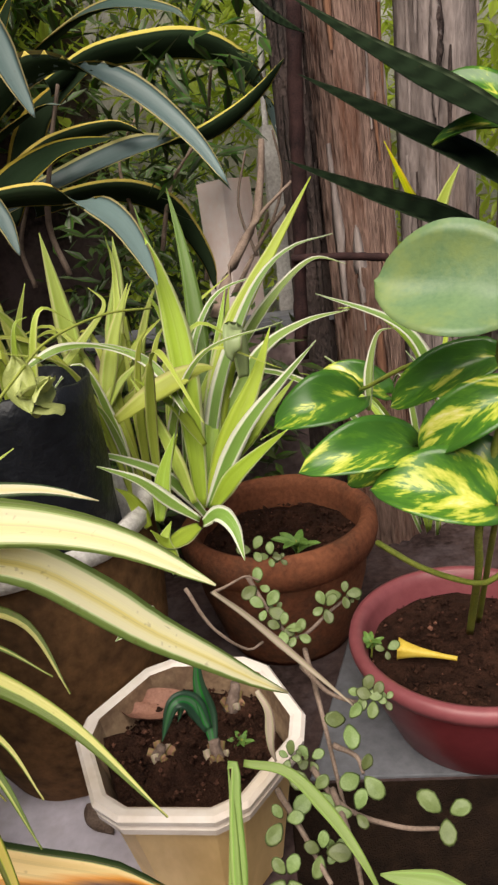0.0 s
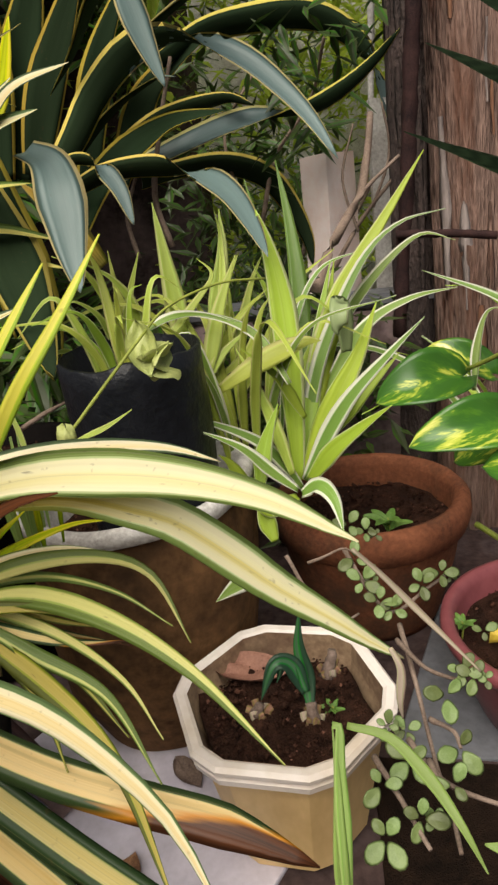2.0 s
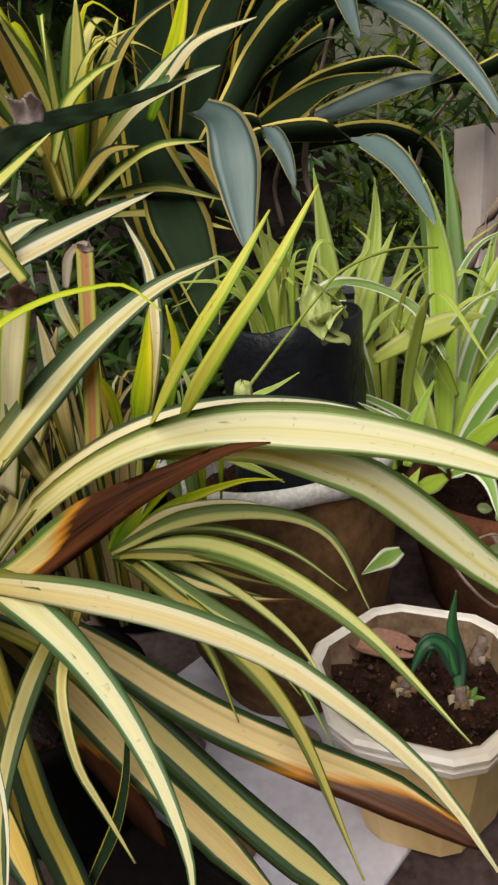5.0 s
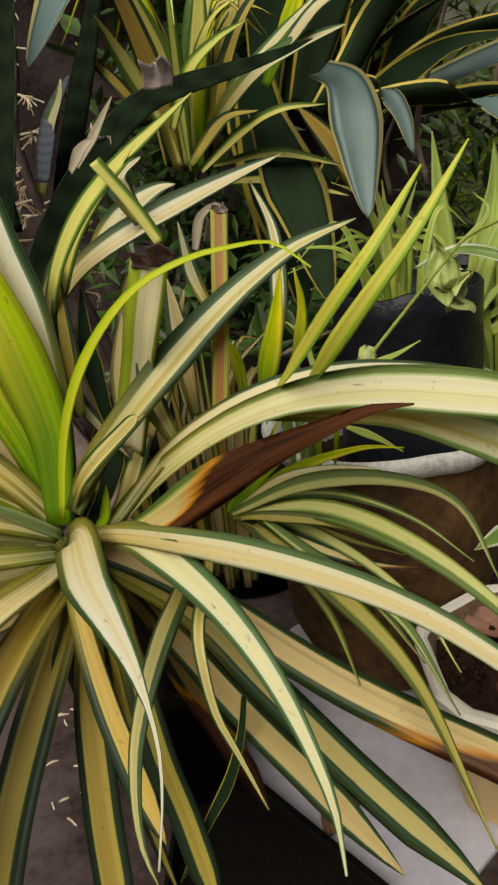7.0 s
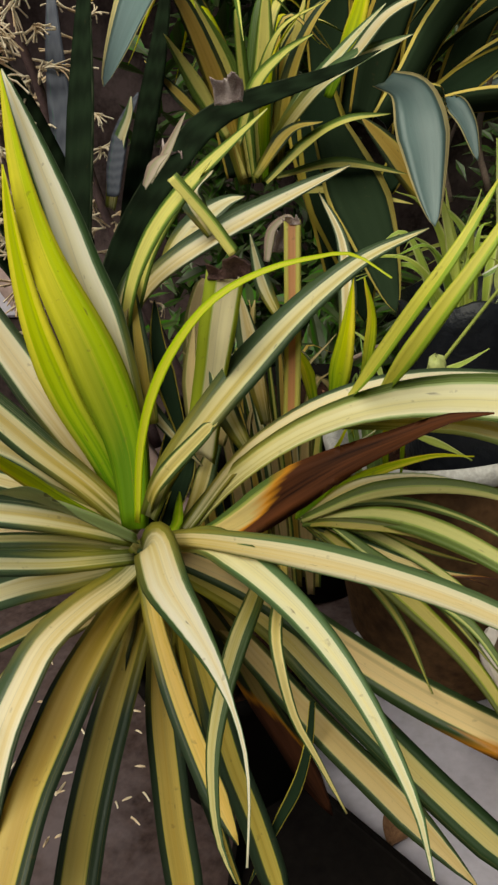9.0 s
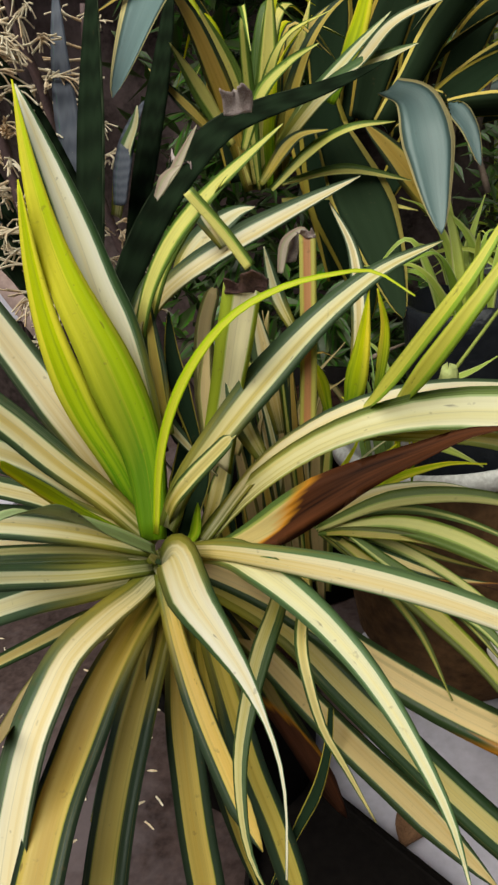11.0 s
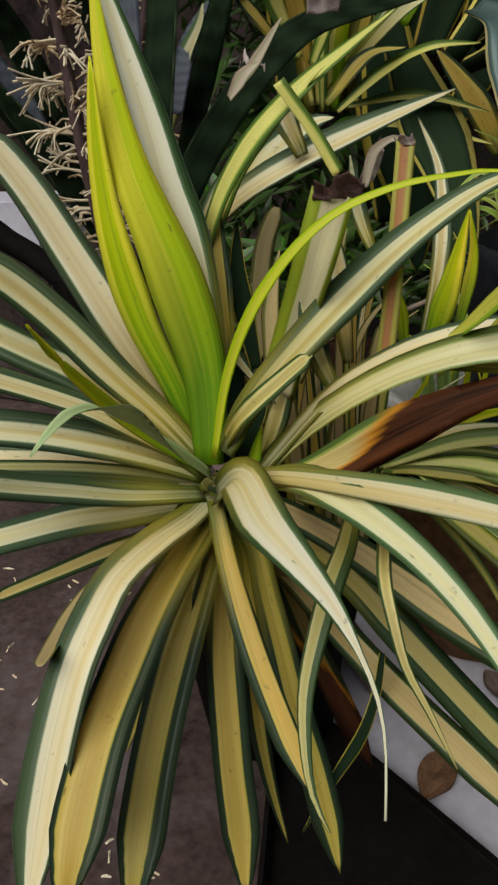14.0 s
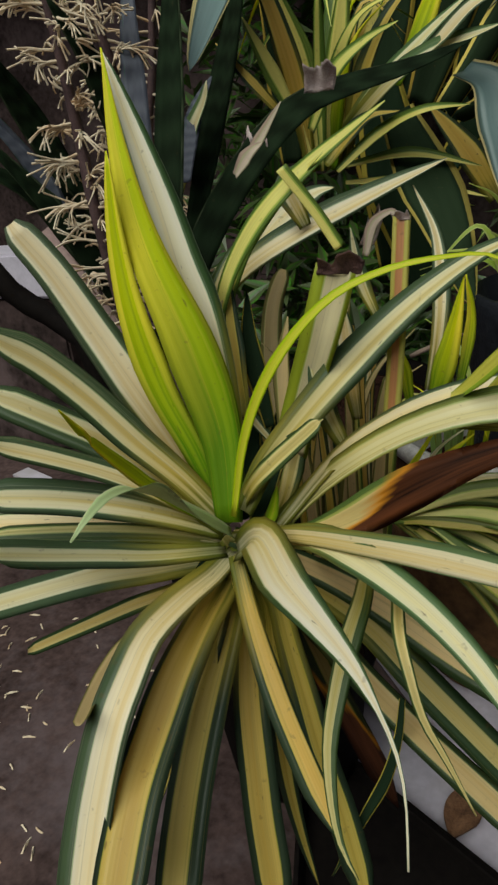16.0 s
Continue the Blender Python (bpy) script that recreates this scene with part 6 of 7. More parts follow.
# ---- heart-leaved climber ----
def heart_leaf(plant, base, tip, width, mat, bend=0.15, facing=FACE, name="leaf", oval=False):
    """A broad heart-shaped leaf, folded at the midrib and bowed along it."""
    base, tip = Vector(base), Vector(tip)
    along = tip - base
    length = along.length
    along.normalize()
    side = along.cross(Vector(facing)).normalized()
    normal = side.cross(along)
    rows, cols = 14, 10
    verts, uvs, faces = [], [], []
    phase = rng.uniform(0, 6)
    for j in range(rows + 1):
        s = j / rows
        half = 0.5 * width * (math.sin(math.pi * min(1, s ** 0.72 * 0.985 + 0.015)) ** 0.58)
        if oval:
            half = 0.5 * width * max(0.02, math.sin(math.pi * min(1, max(0, s)))) ** 0.5
        for i in range(cols + 1):
            u = -1 + 2 * i / cols
            lobe = 0 if oval else -0.13 * length * (1 - s) ** 3 * (abs(u) ** 1.3)
            dip = width * ((0.05 if oval else 0.22) * abs(u) ** 1.4 * (half / (0.5 * width)) - 0.03 * math.sin(phase + 7 * s + 2 * u))
            bow = -bend * length * (2 * s - 1) ** 2
            p = base + along * (s * length + lobe) + side * (u * half) + normal * (dip + bow)
            verts.append(p)
            uvs.append((0.5 + 0.5 * u, s))
    top = len(verts)
    verts += [v - normal * 0.0012 for v in verts]
    uvs += uvs
    w = cols + 1
    for j in range(rows):
        for i in range(cols):
            a = j * w + i
            faces.append((a, a + 1, a + w + 1, a + w))
            faces.append((top + a + w, top + a + w + 1, top + a + 1, top + a))
    edge = [i for i in range(w)] + [j * w + cols for j in range(1, rows + 1)] + [rows * w + i for i in range(cols - 1, -1, -1)] + [j * w for j in range(rows - 1, 0, -1)]
    for a, b in zip(edge, edge[1:] + edge[:1]):
        faces.append((b, a, top + a, top + b))
    ob = mesh_object(name, verts, faces, mat)
    layer = ob.data.uv_layers.new(name="blade")
    layer.data.foreach_set("uv", [c for loop in ob.data.loops for c in uvs[loop.vertex_index]])
    return adopt(ob, plant)


PALEBACK = surface("pale_leaf_underside", (0.10, 0.19, 0.085), (0.17, 0.27, 0.12), 18, 0.45, 0.15, (0.22, 0.29, 0.09))
pothos = holder("pothos", (0.224, 0.860, 0.10), "pothos with marbled green and yellow heart leaves in the maroon bowl", "plant")
tagged(heart_leaf(pothos, (0.206, 0.680, 0.540), (0.116, 0.736, 0.556), 0.098, PALEBACK, 0.05, (0.111, -0.884, 0.414), "leaf"), "pale grey-green leaf seen from below")
heart_leaf(pothos, (0.219, 0.757, 0.475), (0.128, 0.787, 0.429), 0.050, POTHOS, 0.12)
heart_leaf(pothos, (0.119, 0.909, 0.408), (0.018, 0.889, 0.390), 0.066, POTHOS, 0.16)
heart_leaf(pothos, (0.143, 0.716, 0.418), (0.039, 0.686, 0.419), 0.052, POTHOS, 0.18)
heart_leaf(pothos, (0.190, 0.653, 0.383), (0.093, 0.674, 0.401), 0.068, POTHOS, 0.15)
heart_leaf(pothos, (0.205, 0.671, 0.466), (0.133, 0.694, 0.414), 0.048, POTHOS, 0.15)
heart_leaf(pothos, (0.161, 0.960, 0.388), (0.087, 0.979, 0.423), 0.045, POTHOS, 0.1)
heart_leaf(pothos, (0.144, 0.731, 0.403), (0.075, 0.751, 0.370), 0.045, POTHOS, 0.2)
heart_leaf(pothos, (0.207, 0.683, 0.382), (0.139, 0.723, 0.406), 0.060, POTHOS, 0.12)
heart_leaf(pothos, (0.222, 0.714, 0.663), (0.171, 0.751, 0.658), 0.026, POTHOS, 0.1)
heart_leaf(pothos, (0.233, 0.731, 0.675), (0.186, 0.764, 0.706), 0.034, POTHOS, 0.1)
for run, r in (
    ([(0.224, 0.858, 0.099), (0.196, 0.724, 0.278), (0.191, 0.707, 0.329), (0.204, 0.703, 0.400), (0.211, 0.689, 0.459)], 0.0045),
    ([(0.242, 0.881, 0.099), (0.205, 0.714, 0.307), (0.195, 0.661, 0.379)], 0.0035),
    ([(0.118, 0.841, 0.248), (0.155, 0.785, 0.244), (0.197, 0.731, 0.253), (0.218, 0.714, 0.275)], 0.0035),
    ([(0.216, 0.709, 0.397), (0.194, 0.747, 0.418), (0.179, 0.827, 0.453), (0.121, 0.909, 0.408)], 0.003),
    ([(0.211, 0.689, 0.459), (0.214, 0.717, 0.485), (0.207, 0.676, 0.522)], 0.0035),
    ([(0.207, 0.676, 0.522), (0.221, 0.691, 0.585), (0.226, 0.712, 0.668)], 0.0035),
):
    tube(run, r, r * 0.8, STEM, "stem", pothos, 8, 14)


# ---- creeping succulent ----
SUCC = surface("fleshy_leaf", (0.125, 0.180, 0.050), (0.21, 0.275, 0.10), 60, 0.5, 0.1)
nt = SUCC.node_tree
vary = nt.nodes.new("ShaderNodeHueSaturation")
nt.links.new(SUCC.node_tree.nodes["Principled BSDF"].inputs["Base Color"].links[0].from_socket, vary.inputs["Color"])
shade = nt.nodes.new("ShaderNodeObjectInfo").outputs["Random"]
nt.links.new(mathn(nt, "ADD", 0.50, mathn(nt, "MULTIPLY", shade, 0.75)), vary.inputs["Value"])
nt.links.new(mathn(nt, "ADD", 0.48, mathn(nt, "MULTIPLY", shade, 0.035)), vary.inputs["Hue"])
nt.links.new(vary.outputs[0], nt.nodes["Principled BSDF"].inputs["Base Color"])


def round_leaf(plant, base, out, normal, r):
    """A small thick spoon-shaped leaf."""
    out, normal = Vector(out).normalized(), Vector(normal).normalized()
    side = out.cross(normal).normalized()
    normal = side.cross(out)
    verts, faces = [], []
    steps = 12
    for h, f in ((0.010, 0.0), (0.020, 0.75), (0.0, 1.0), (-0.04, 0.6), (-0.05, 0.0)):
        for k in range(steps):
            a = 2 * math.pi * k / steps
            x = math.cos(a) * f
            y = math.sin(a) * f * (0.62 + 0.38 * min(1.0, 1.0 + x / max(f, 0.01)))
            verts.append(Vector(base) + out * (r * (1.25 + 1.15 * x)) + side * (r * 0.80 * y) + normal * (r * (0.7 * h + 0.16 * y * y - 0.10 * x * x)))
    for j in range(4):
        for k in range(steps):
            a, b = j * steps + k, j * steps + (k + 1) % steps
            faces.append((a, b, b + steps, a + steps))
    return adopt(mesh_object("leaf", verts, faces, SUCC), plant)


def sprig(plant, centre, size, seed):
    r = random.Random(seed)
    n = r.choice((3, 4, 4))
    turn = r.uniform(0, 6.28)
    view = Vector((r.uniform(-0.25, 0.25), -0.75 + r.uniform(-0.15, 0.15), 0.65))
    view.normalize()
    sx = view.cross(Vector((0, 0, 1))).normalized()
    sy = sx.cross(view)
    for k in range(n):
        a = turn + 6.28 * k / n + r.uniform(-0.25, 0.25)
        out = sx * math.cos(a) + sy * math.sin(a) + view * r.uniform(0.05, 0.35)
        round_leaf(plant, Vector(centre) + out * size * 0.15, out, view + out * r.uniform(-0.5, 0.2) + Vector((r.uniform(-0.3, 0.3), r.uniform(-0.3, 0.3), r.uniform(-0.2, 0.4))), size * r.uniform(0.65, 1.15))


succulent = holder("creeping_succulent", (0.011, 0.713, 0.000), "creeping succulent with round pale green leaves around the pots", "plant")
for i, (c, size) in enumerate((
    ((-0.012, 0.754, 0.237), 0.0095), ((0.003, 0.734, 0.225), 0.0105), ((0.016, 0.729, 0.218), 0.009), ((-0.018, 0.775, 0.252), 0.009),
    ((0.070, 0.772, 0.231), 0.0085), ((0.048, 0.759, 0.227), 0.008), ((0.051, 0.610, 0.215), 0.0095), ((0.067, 0.630, 0.224), 0.009),
    ((0.076, 0.626, 0.221), 0.007), ((0.055, 0.568, 0.200), 0.0105), ((0.015, 0.563, 0.193), 0.009), ((-0.009, 0.529, 0.204), 0.009),
    ((0.017, 0.500, 0.205), 0.0085), ((-0.009, 0.484, 0.205), 0.0085), ((0.112, 0.539, 0.183), 0.012), ((0.044, 0.536, 0.197), 0.008),
    ((-0.004, 0.850, 0.241), 0.008), ((-0.023, 0.854, 0.249), 0.008), ((0.015, 0.593, 0.195), 0.007), ((0.102, 0.719, 0.197), 0.006), ((-0.001, 0.581, 0.211), 0.006),
)):
    sprig(succulent, c, size * 0.88, 40 + i)
    if i % 4 == 0:
        sprig(succulent, Vector(c) + Vector((0.010, 0.006, 0.008 - 0.016 * (i % 4 == 0))), size * 0.5, 140 + i)
for run in (
    [(-0.029, 0.788, 0.256), (-0.010, 0.761, 0.229), (0.015, 0.736, 0.210), (0.054, 0.765, 0.218), (0.080, 0.780, 0.226)],
    [(0.022, 0.729, 0.200), (0.029, 0.668, 0.188), (0.035, 0.601, 0.175), (0.038, 0.547, 0.180)],
    [(0.017, 0.704, 0.200), (0.039, 0.656, 0.206), (0.066, 0.632, 0.211)],
    [(0.037, 0.613, 0.187), (0.053, 0.591, 0.195), (0.056, 0.575, 0.193)],
    [(0.016, 0.588, 0.190), (0.037, 0.552, 0.185), (0.076, 0.538, 0.176), (0.112, 0.538, 0.169)],
    [(-0.013, 0.564, 0.196), (0.005, 0.521, 0.197), (0.020, 0.479, 0.201)],
    [(0.030, 0.562, 0.193), (0.039, 0.507, 0.198), (0.040, 0.477, 0.200)],
):
    tube(run, 0.0028, 0.0016, TWIG, "stem", succulent, 7, 16, 0.3)

# ---- dry twigs ----
for run, r in (
    ([(-0.083, 0.713, 0.296), (-0.061, 0.695, 0.262), (-0.033, 0.700, 0.230), (-0.018, 0.719, 0.222)], 0.002),
    ([(-0.068, 0.772, 0.250), (-0.048, 0.774, 0.257), (-0.030, 0.777, 0.263), (-0.016, 0.774, 0.258)], 0.0018),
    ([(-0.373, 0.821, 0.409), (-0.336, 0.822, 0.427), (-0.313, 0.833, 0.434)], 0.003),
    ([(-0.118, 1.550, -0.002), (-0.040, 1.623, 0.419), (0.011, 1.633, 0.504), (0.072, 1.636, 0.605), (0.127, 1.631, 0.651)], 0.006),
    ([(-0.079, 1.528, 0.480), (-0.051, 1.538, 0.590), (0.016, 1.538, 0.661)], 0.004),
    ([(-0.051, 1.230, 0.455), (-0.023, 1.258, 0.518), (0.028, 1.294, 0.590), (0.042, 1.317, 0.640), (0.053, 1.344, 0.706)], 0.0095),
    ([(0.028, 1.294, 0.590), (0.059, 1.309, 0.614), (0.093, 1.324, 0.639)], 0.004),
    ([(-0.283, 1.307, 0.543), (-0.299, 1.307, 0.625), (-0.273, 1.309, 0.730), (-0.251, 1.354, 0.826)], 0.005),
    ([(-0.339, 1.291, 0.532), (-0.346, 1.294, 0.604), (-0.306, 1.304, 0.693)], 0.004),
    ([(-0.024, 1.343, 0.470), (0.036, 1.351, 0.554), (0.095, 1.350, 0.616), (0.134, 1.345, 0.654)], 0.0045),
    ([(0.024, 1.349, 0.529), (0.004, 1.354, 0.612), (0.026, 1.352, 0.694)], 0.003),
    ([(0.050, 1.351, 0.565), (0.080, 1.351, 0.644), (0.072, 1.349, 0.719)], 0.003),
    ([(-0.143, 1.435, 0.552), (-0.108, 1.439, 0.662), (-0.040, 1.459, 0.744), (-0.010, 1.340, 0.817)], 0.004),
    ([(-0.177, 1.433, 0.595), (-0.190, 1.429, 0.709), (-0.130, 1.447, 0.799)], 0.0035),
    ([(0.083, 1.616, 0.944), (0.074, 1.642, 0.776), (0.069, 1.650, 0.586)], 0.008),
):
    t = tube(run, r, r * 0.6, WHITEWASH if r == 0.008 else TWIG, "twig", None, 7, 14, 0.35)
    tagged(t, "thin pale dry stem behind the plants" if r == 0.008 else "thin dry grey-brown twig among the plants", "twig", "dry twigs")

# ---- rusty trellis ----
trellis = holder("iron_trellis", (0.085, 1.24, 0), "rusty iron rods with a crossbar beside the trunks", "trellis")
tube([(0.075, 1.240, 0.372), (0.099, 1.240, 0.658), (0.115, 1.240, 0.872)], 0.011, 0.010, IRON, "rod", trellis, 10, 30, 0.5)
tube([(0.075, 1.225, 0.530), (0.145, 1.225, 0.524), (0.220, 1.225, 0.513)], 0.006, 0.006, IRON, "crossbar", trellis, 10, 20, 0.3)

# ---- fallen flowers ----
YELLOW = surface("yellow_petal", (0.70, 0.46, 0.03), (0.86, 0.66, 0.12), 30, 0.5, 0.2)


def bell(name, a, b, r0, r1, label):
    a, b = Vector(a), Vector(b)
    along = (b - a).normalized()
    sx = along.cross(Vector((0, 0, 1))).normalized()
    sy = along.cross(sx)
    steps, rows = 15, 8
    verts, faces = [], []
    for inner in (0, 1):
        for j in range(rows + 1):
            s = j / rows
            r = (r0 + (r1 - r0) * s ** 2.2) * (0.86 if inner else 1)
            for k in range(steps):
                t = 6.2832 * k / steps
                rr = r * (1 + 0.22 * s ** 3 * math.cos(5 * t))
                verts.append(a.lerp(b, s) + sx * rr * math.cos(t) + sy * rr * math.sin(t))
    for j in range(rows):
        for k in range(steps):
            p, q = j * steps + k, j * steps + (k + 1) % steps
            faces.append((p, q, q + steps, p + steps))
            m = (rows + 1) * steps
            faces.append((m + p + steps, m + q + steps, m + q, m + p))
    for k in range(steps):
        p, q = rows * steps + k, rows * steps + (k + 1) % steps
        m = (rows + 1) * steps
        faces.append((p, q, q + m, p + m))
    return tagged(mesh_object(name, verts, faces, YELLOW), label, "flower", "fallen flowers")


bell("fallen_flower", (0.192, 0.797, 0.113), (0.130, 0.820, 0.118), 0.0028, 0.011, "fallen yellow trumpet flower on the soil of the bowl")
bell("fallen_flower", (0.029, 0.939, 0.174), (0.024, 0.919, 0.162), 0.0025, 0.010, "fallen yellow flower at the rim of the terracotta pot")

# ---- seedlings and dry leaves ----
SEED = surface("seedling_leaf", (0.10, 0.22, 0.04), (0.20, 0.34, 0.07), 30, 0.5, 0.2)


def seedling(x, y, z, size, seed):
    r = random.Random(seed)
    base = holder("seedling", (x, y, z), "small green weed seedling in the soil", "seedling", "weed seedlings")
    tube([(x, y, z - 0.004), (x + 0.002, y, z + size * 0.7), (x, y, z + size)], 0.0012, 0.001, STEM, "stem", base, 6, 6)
    for k in range(6):
        a = 6.28 * k / 6 + r.uniform(-0.3, 0.3)
        d = Vector((math.cos(a), math.sin(a), 0.45))
        p = Vector((x, y, z + size * (0.6 + 0.06 * k)))
        heart_leaf(base, p, p + d * size * 0.8, size * 0.34, SEED, 0.1, (0, -0.2, 1))


seedling(0.028, 0.978, 0.149, 0.040, 1)
seedling(0.100, 0.835, 0.101, 0.022, 2)
seedling(-0.051, 0.683, 0.123, 0.016, 3)


def crumpled(name, place, size, mat, label, category, seed, lift=0.5, group="dry leaves"):
    """A dry curled leaf."""
    r = random.Random(seed)
    n = 12
    verts, faces = [], []
    turn = Matrix.Rotation(r.uniform(0, 6.28), 3, "Z")
    for layer in (0.0, 0.0012):
        for j in range(n + 1):
            for i in range(n + 1):
                u, v = -1 + 2 * i / n, -1 + 2 * j / n
                half = max(0.02, 1 - abs(v) ** 2.2)
                p = Vector((u * half * 0.5, v, lift * 0.35 * (u * u * half + 0.4 * v * v) + 0.16 * noise.noise(Vector((u * 2, v * 2, seed)))))
                verts.append(Vector(place) + turn @ (p * size) + Vector((0, 0, layer + 0.12 * size)))
    w = n + 1
    for m in (0, w * w):
        for j in range(n):
            for i in range(n):
                a = m + j * w + i
                faces.append((a, a + 1, a + w + 1, a + w))
    edge = list(range(w)) + [j * w + n for j in range(1, w)] + [n * w + i for i in range(n - 1, -1, -1)] + [j * w for j in range(n - 1, 0, -1)]
    for a, b in zip(edge, edge[1:] + edge[:1]):
        faces.append((b, a, w * w + a, w * w + b))
    return tagged(mesh_object(name, verts, faces, mat), label, category, group)


TANLEAF = surface("dry_tan_leaf", (0.10, 0.045, 0.022), (0.30, 0.155, 0.075), 30, 0.8, 0.5, (0.16, 0.07, 0.035))
DRYLEAF = surface("dry_red_brown_leaf", (0.20, 0.085, 0.06), (0.40, 0.20, 0.14), 20, 0.7, 0.4)
GREYLEAF = surface("dry_grey_leaf", (0.10, 0.065, 0.05), (0.26, 0.19, 0.155), 25, 0.9, 0.5)
crumpled("dry_leaf", (-0.139, 0.731, 0.138), 0.046, DRYLEAF, "curled reddish-brown dry leaf lying in the planter", "dry leaf", 4)
crumpled("dry_leaf", (-0.093, 0.769, 0.121), 0.028, DRYLEAF, "curled reddish-brown dry leaf lying in the planter", "dry leaf", 9)
crumpled("dry_leaf", (-0.227, 0.724, 0.003), 0.028, GREYLEAF, "crumpled grey dry leaf on the stone slab", "dry leaf", 5)
crumpled("dry_leaf", (-0.230, 0.691, 0.003), 0.005, GREYLEAF, "crumpled grey dry leaf on the stone slab", "dry leaf", 6)
crumpled("dry_leaf", (-0.264, 0.698, 0.003), 0.005, GREYLEAF, "crumpled grey dry leaf on the stone slab", "dry leaf", 7)
crumpled("dry_leaf", (-0.228, 0.615, 0.002), 0.005, GREYLEAF, "crumpled grey dry leaf on the stone slab", "dry leaf", 8)
crumpled("dry_leaf", (-0.266, 0.583, 0.005), 0.036, TANLEAF, "reddish-brown dry leaf lying at the edge of the slab", "dry leaf", 12)
crumpled("dry_leaf", (-0.126, 0.618, 0.002), 0.005, GREYLEAF, "crumpled grey dry leaf on the stone slab", "dry leaf", 13)

# ---- fleshy sprout in the hexagonal planter ----
sprout = holder("succulent_sprout", (-0.087, 0.667, 0.110), "dark green fleshy sprout with drooping leaves in the planter", "plant")
for run, w in (
    ([(-0.064, 0.607, 0.208), (-0.066, 0.618, 0.229), (-0.071, 0.628, 0.257), (-0.068, 0.638, 0.287)], 0.015),
    ([(-0.067, 0.611, 0.220), (-0.078, 0.617, 0.244), (-0.092, 0.612, 0.249), (-0.105, 0.601, 0.222)], 0.017),
    ([(-0.069, 0.615, 0.225), (-0.083, 0.623, 0.244), (-0.092, 0.615, 0.228)], 0.014),
):
    blade(sprout, "lance", w, "sprout", run, 0, 0.5)
tube([(-0.062, 0.605, 0.197), (-0.063, 0.605, 0.204), (-0.064, 0.608, 0.212)], 0.0055, 0.0045, GREYLEAF, "bulb", sprout, 10, 8, 0.4, "papery dry bulb")
tube([(-0.112, 0.605, 0.204), (-0.107, 0.604, 0.214)], 0.0055, 0.004, GREYLEAF, "bulb", sprout, 10, 6, 0.4, "papery dry bulb")
tube([(-0.051, 0.648, 0.204), (-0.047, 0.654, 0.216), (-0.044, 0.657, 0.228)], 0.0065, 0.004, GREYLEAF, "stub", sprout, 8, 8, 0.6)
for k, (x, y, z) in enumerate(((-0.063, 0.605, 0.196), (-0.109, 0.606, 0.202), (-0.048, 0.652, 0.206))):
    for m in range(6):
        turn = 1.05 * m + k
        out = Vector((math.cos(turn), math.sin(turn), 0))
        foot = Vector((x, y, z)) + out * 0.0065
        blade(sprout, "cut", 0.007, "drypale" if m % 3 == 0 else "dry", [foot, foot + out * 0.001 + Vector((0, 0, 0.004)), foot + out * (0.001 + 0.002 * (m % 3)) + Vector((0, 0, 0.006 + 0.003 * (m % 2)))], name="sheath")

# ---- black tray, put in to stand for deep shadow by the slab ----
tray = holder("shadow_tray", (-0.30, 0.46, 0), "flat black tray added as the deep shadow by the slab", "tray")
outline = [(-0.455, 0.628), (-0.195, 0.505), (-0.09, 0.32), (-0.36, 0.36)]
mx, my = (sum(c[k] for c in outline) / 4 for k in (0, 1))
for name, steps in (("pan", ((0.02, 0.001), (0.0, 0.018), (0.03, 0.016), (0.06, 0.008), (0.98, 0.007))), ("rim", ((0.0, 0.019), (-0.03, 0.019), (-0.03, 0.024), (0.012, 0.025), (0.014, 0.0185)))):
    rings = [[(x + (mx - x) * inset, y + (my - y) * inset, z) for x, y in outline] for inset, z in steps]
    faces = [(j * 4 + k, j * 4 + (k + 1) % 4, (j + 1) * 4 + (k + 1) % 4, (j + 1) * 4 + k) for j in range(4) for k in range(4)]
    adopt(mesh_object(name, [v for ring in rings for v in ring], faces, TUB, smooth=False), tray)

# ---- flower stalk and wilted pod over the bag ----
stalk = holder("flower_stalk", (-0.225, 0.604, 0.471), "thin pale green stalk with a wilted yellow-green pod", "flower stalk")
tube([(-0.237, 0.595, 0.460), (-0.228, 0.612, 0.470), (-0.188, 0.698, 0.518), (-0.166, 0.745, 0.539), (-0.126, 0.799, 0.547), (-0.087, 0.840, 0.541)], 0.0016, 0.0012, STEM, "stem", stalk, 7, 30)
POD = surface("wilted_pod", (0.314, 0.371, 0.115), (0.493, 0.530, 0.188), 40, 0.5, 0.4)
for k, (x, y) in enumerate(((285, 600), (300, 615), (318, 622), (330, 640), (295, 590))):
    piece = crumpled("pod", (-0.180, 0.716, 0.503), 0.027 - 0.002 * k, POD, "", "", 30 + k, 1.2, "")
    piece.data.transform(Matrix.Translation(Vector((-0.180, 0.716, 0.503))) @ Matrix.Rotation(radians(60 + 35 * k), 4, "XYZ"[k % 3]) @ Matrix.Translation(-Vector((-0.180, 0.716, 0.503))))
    piece.data.transform(Matrix.Translation(((x - 300) * 0.00032, 0, (612 - y) * 0.00036)))
    adopt(piece, stalk)
knob = turned([(0.001, -0.008), (0.005, -0.006), (0.008, 0.0), (0.006, 0.006), (0.001, 0.008)], POD, "bulb", stalk, (-0.228, 0.612, 0.468), 16, 0.2)

# ---- flower spike ----
SPIKE = surface("purple_brown_stalk", (0.05, 0.028, 0.032), (0.13, 0.075, 0.075), 30, 0.7, 0.4)
FLORET = surface("dried_cream_floret", (0.66, 0.50, 0.32), (0.88, 0.79, 0.62), 40, 0.8, 0.3, (0.50, 0.30, 0.14))


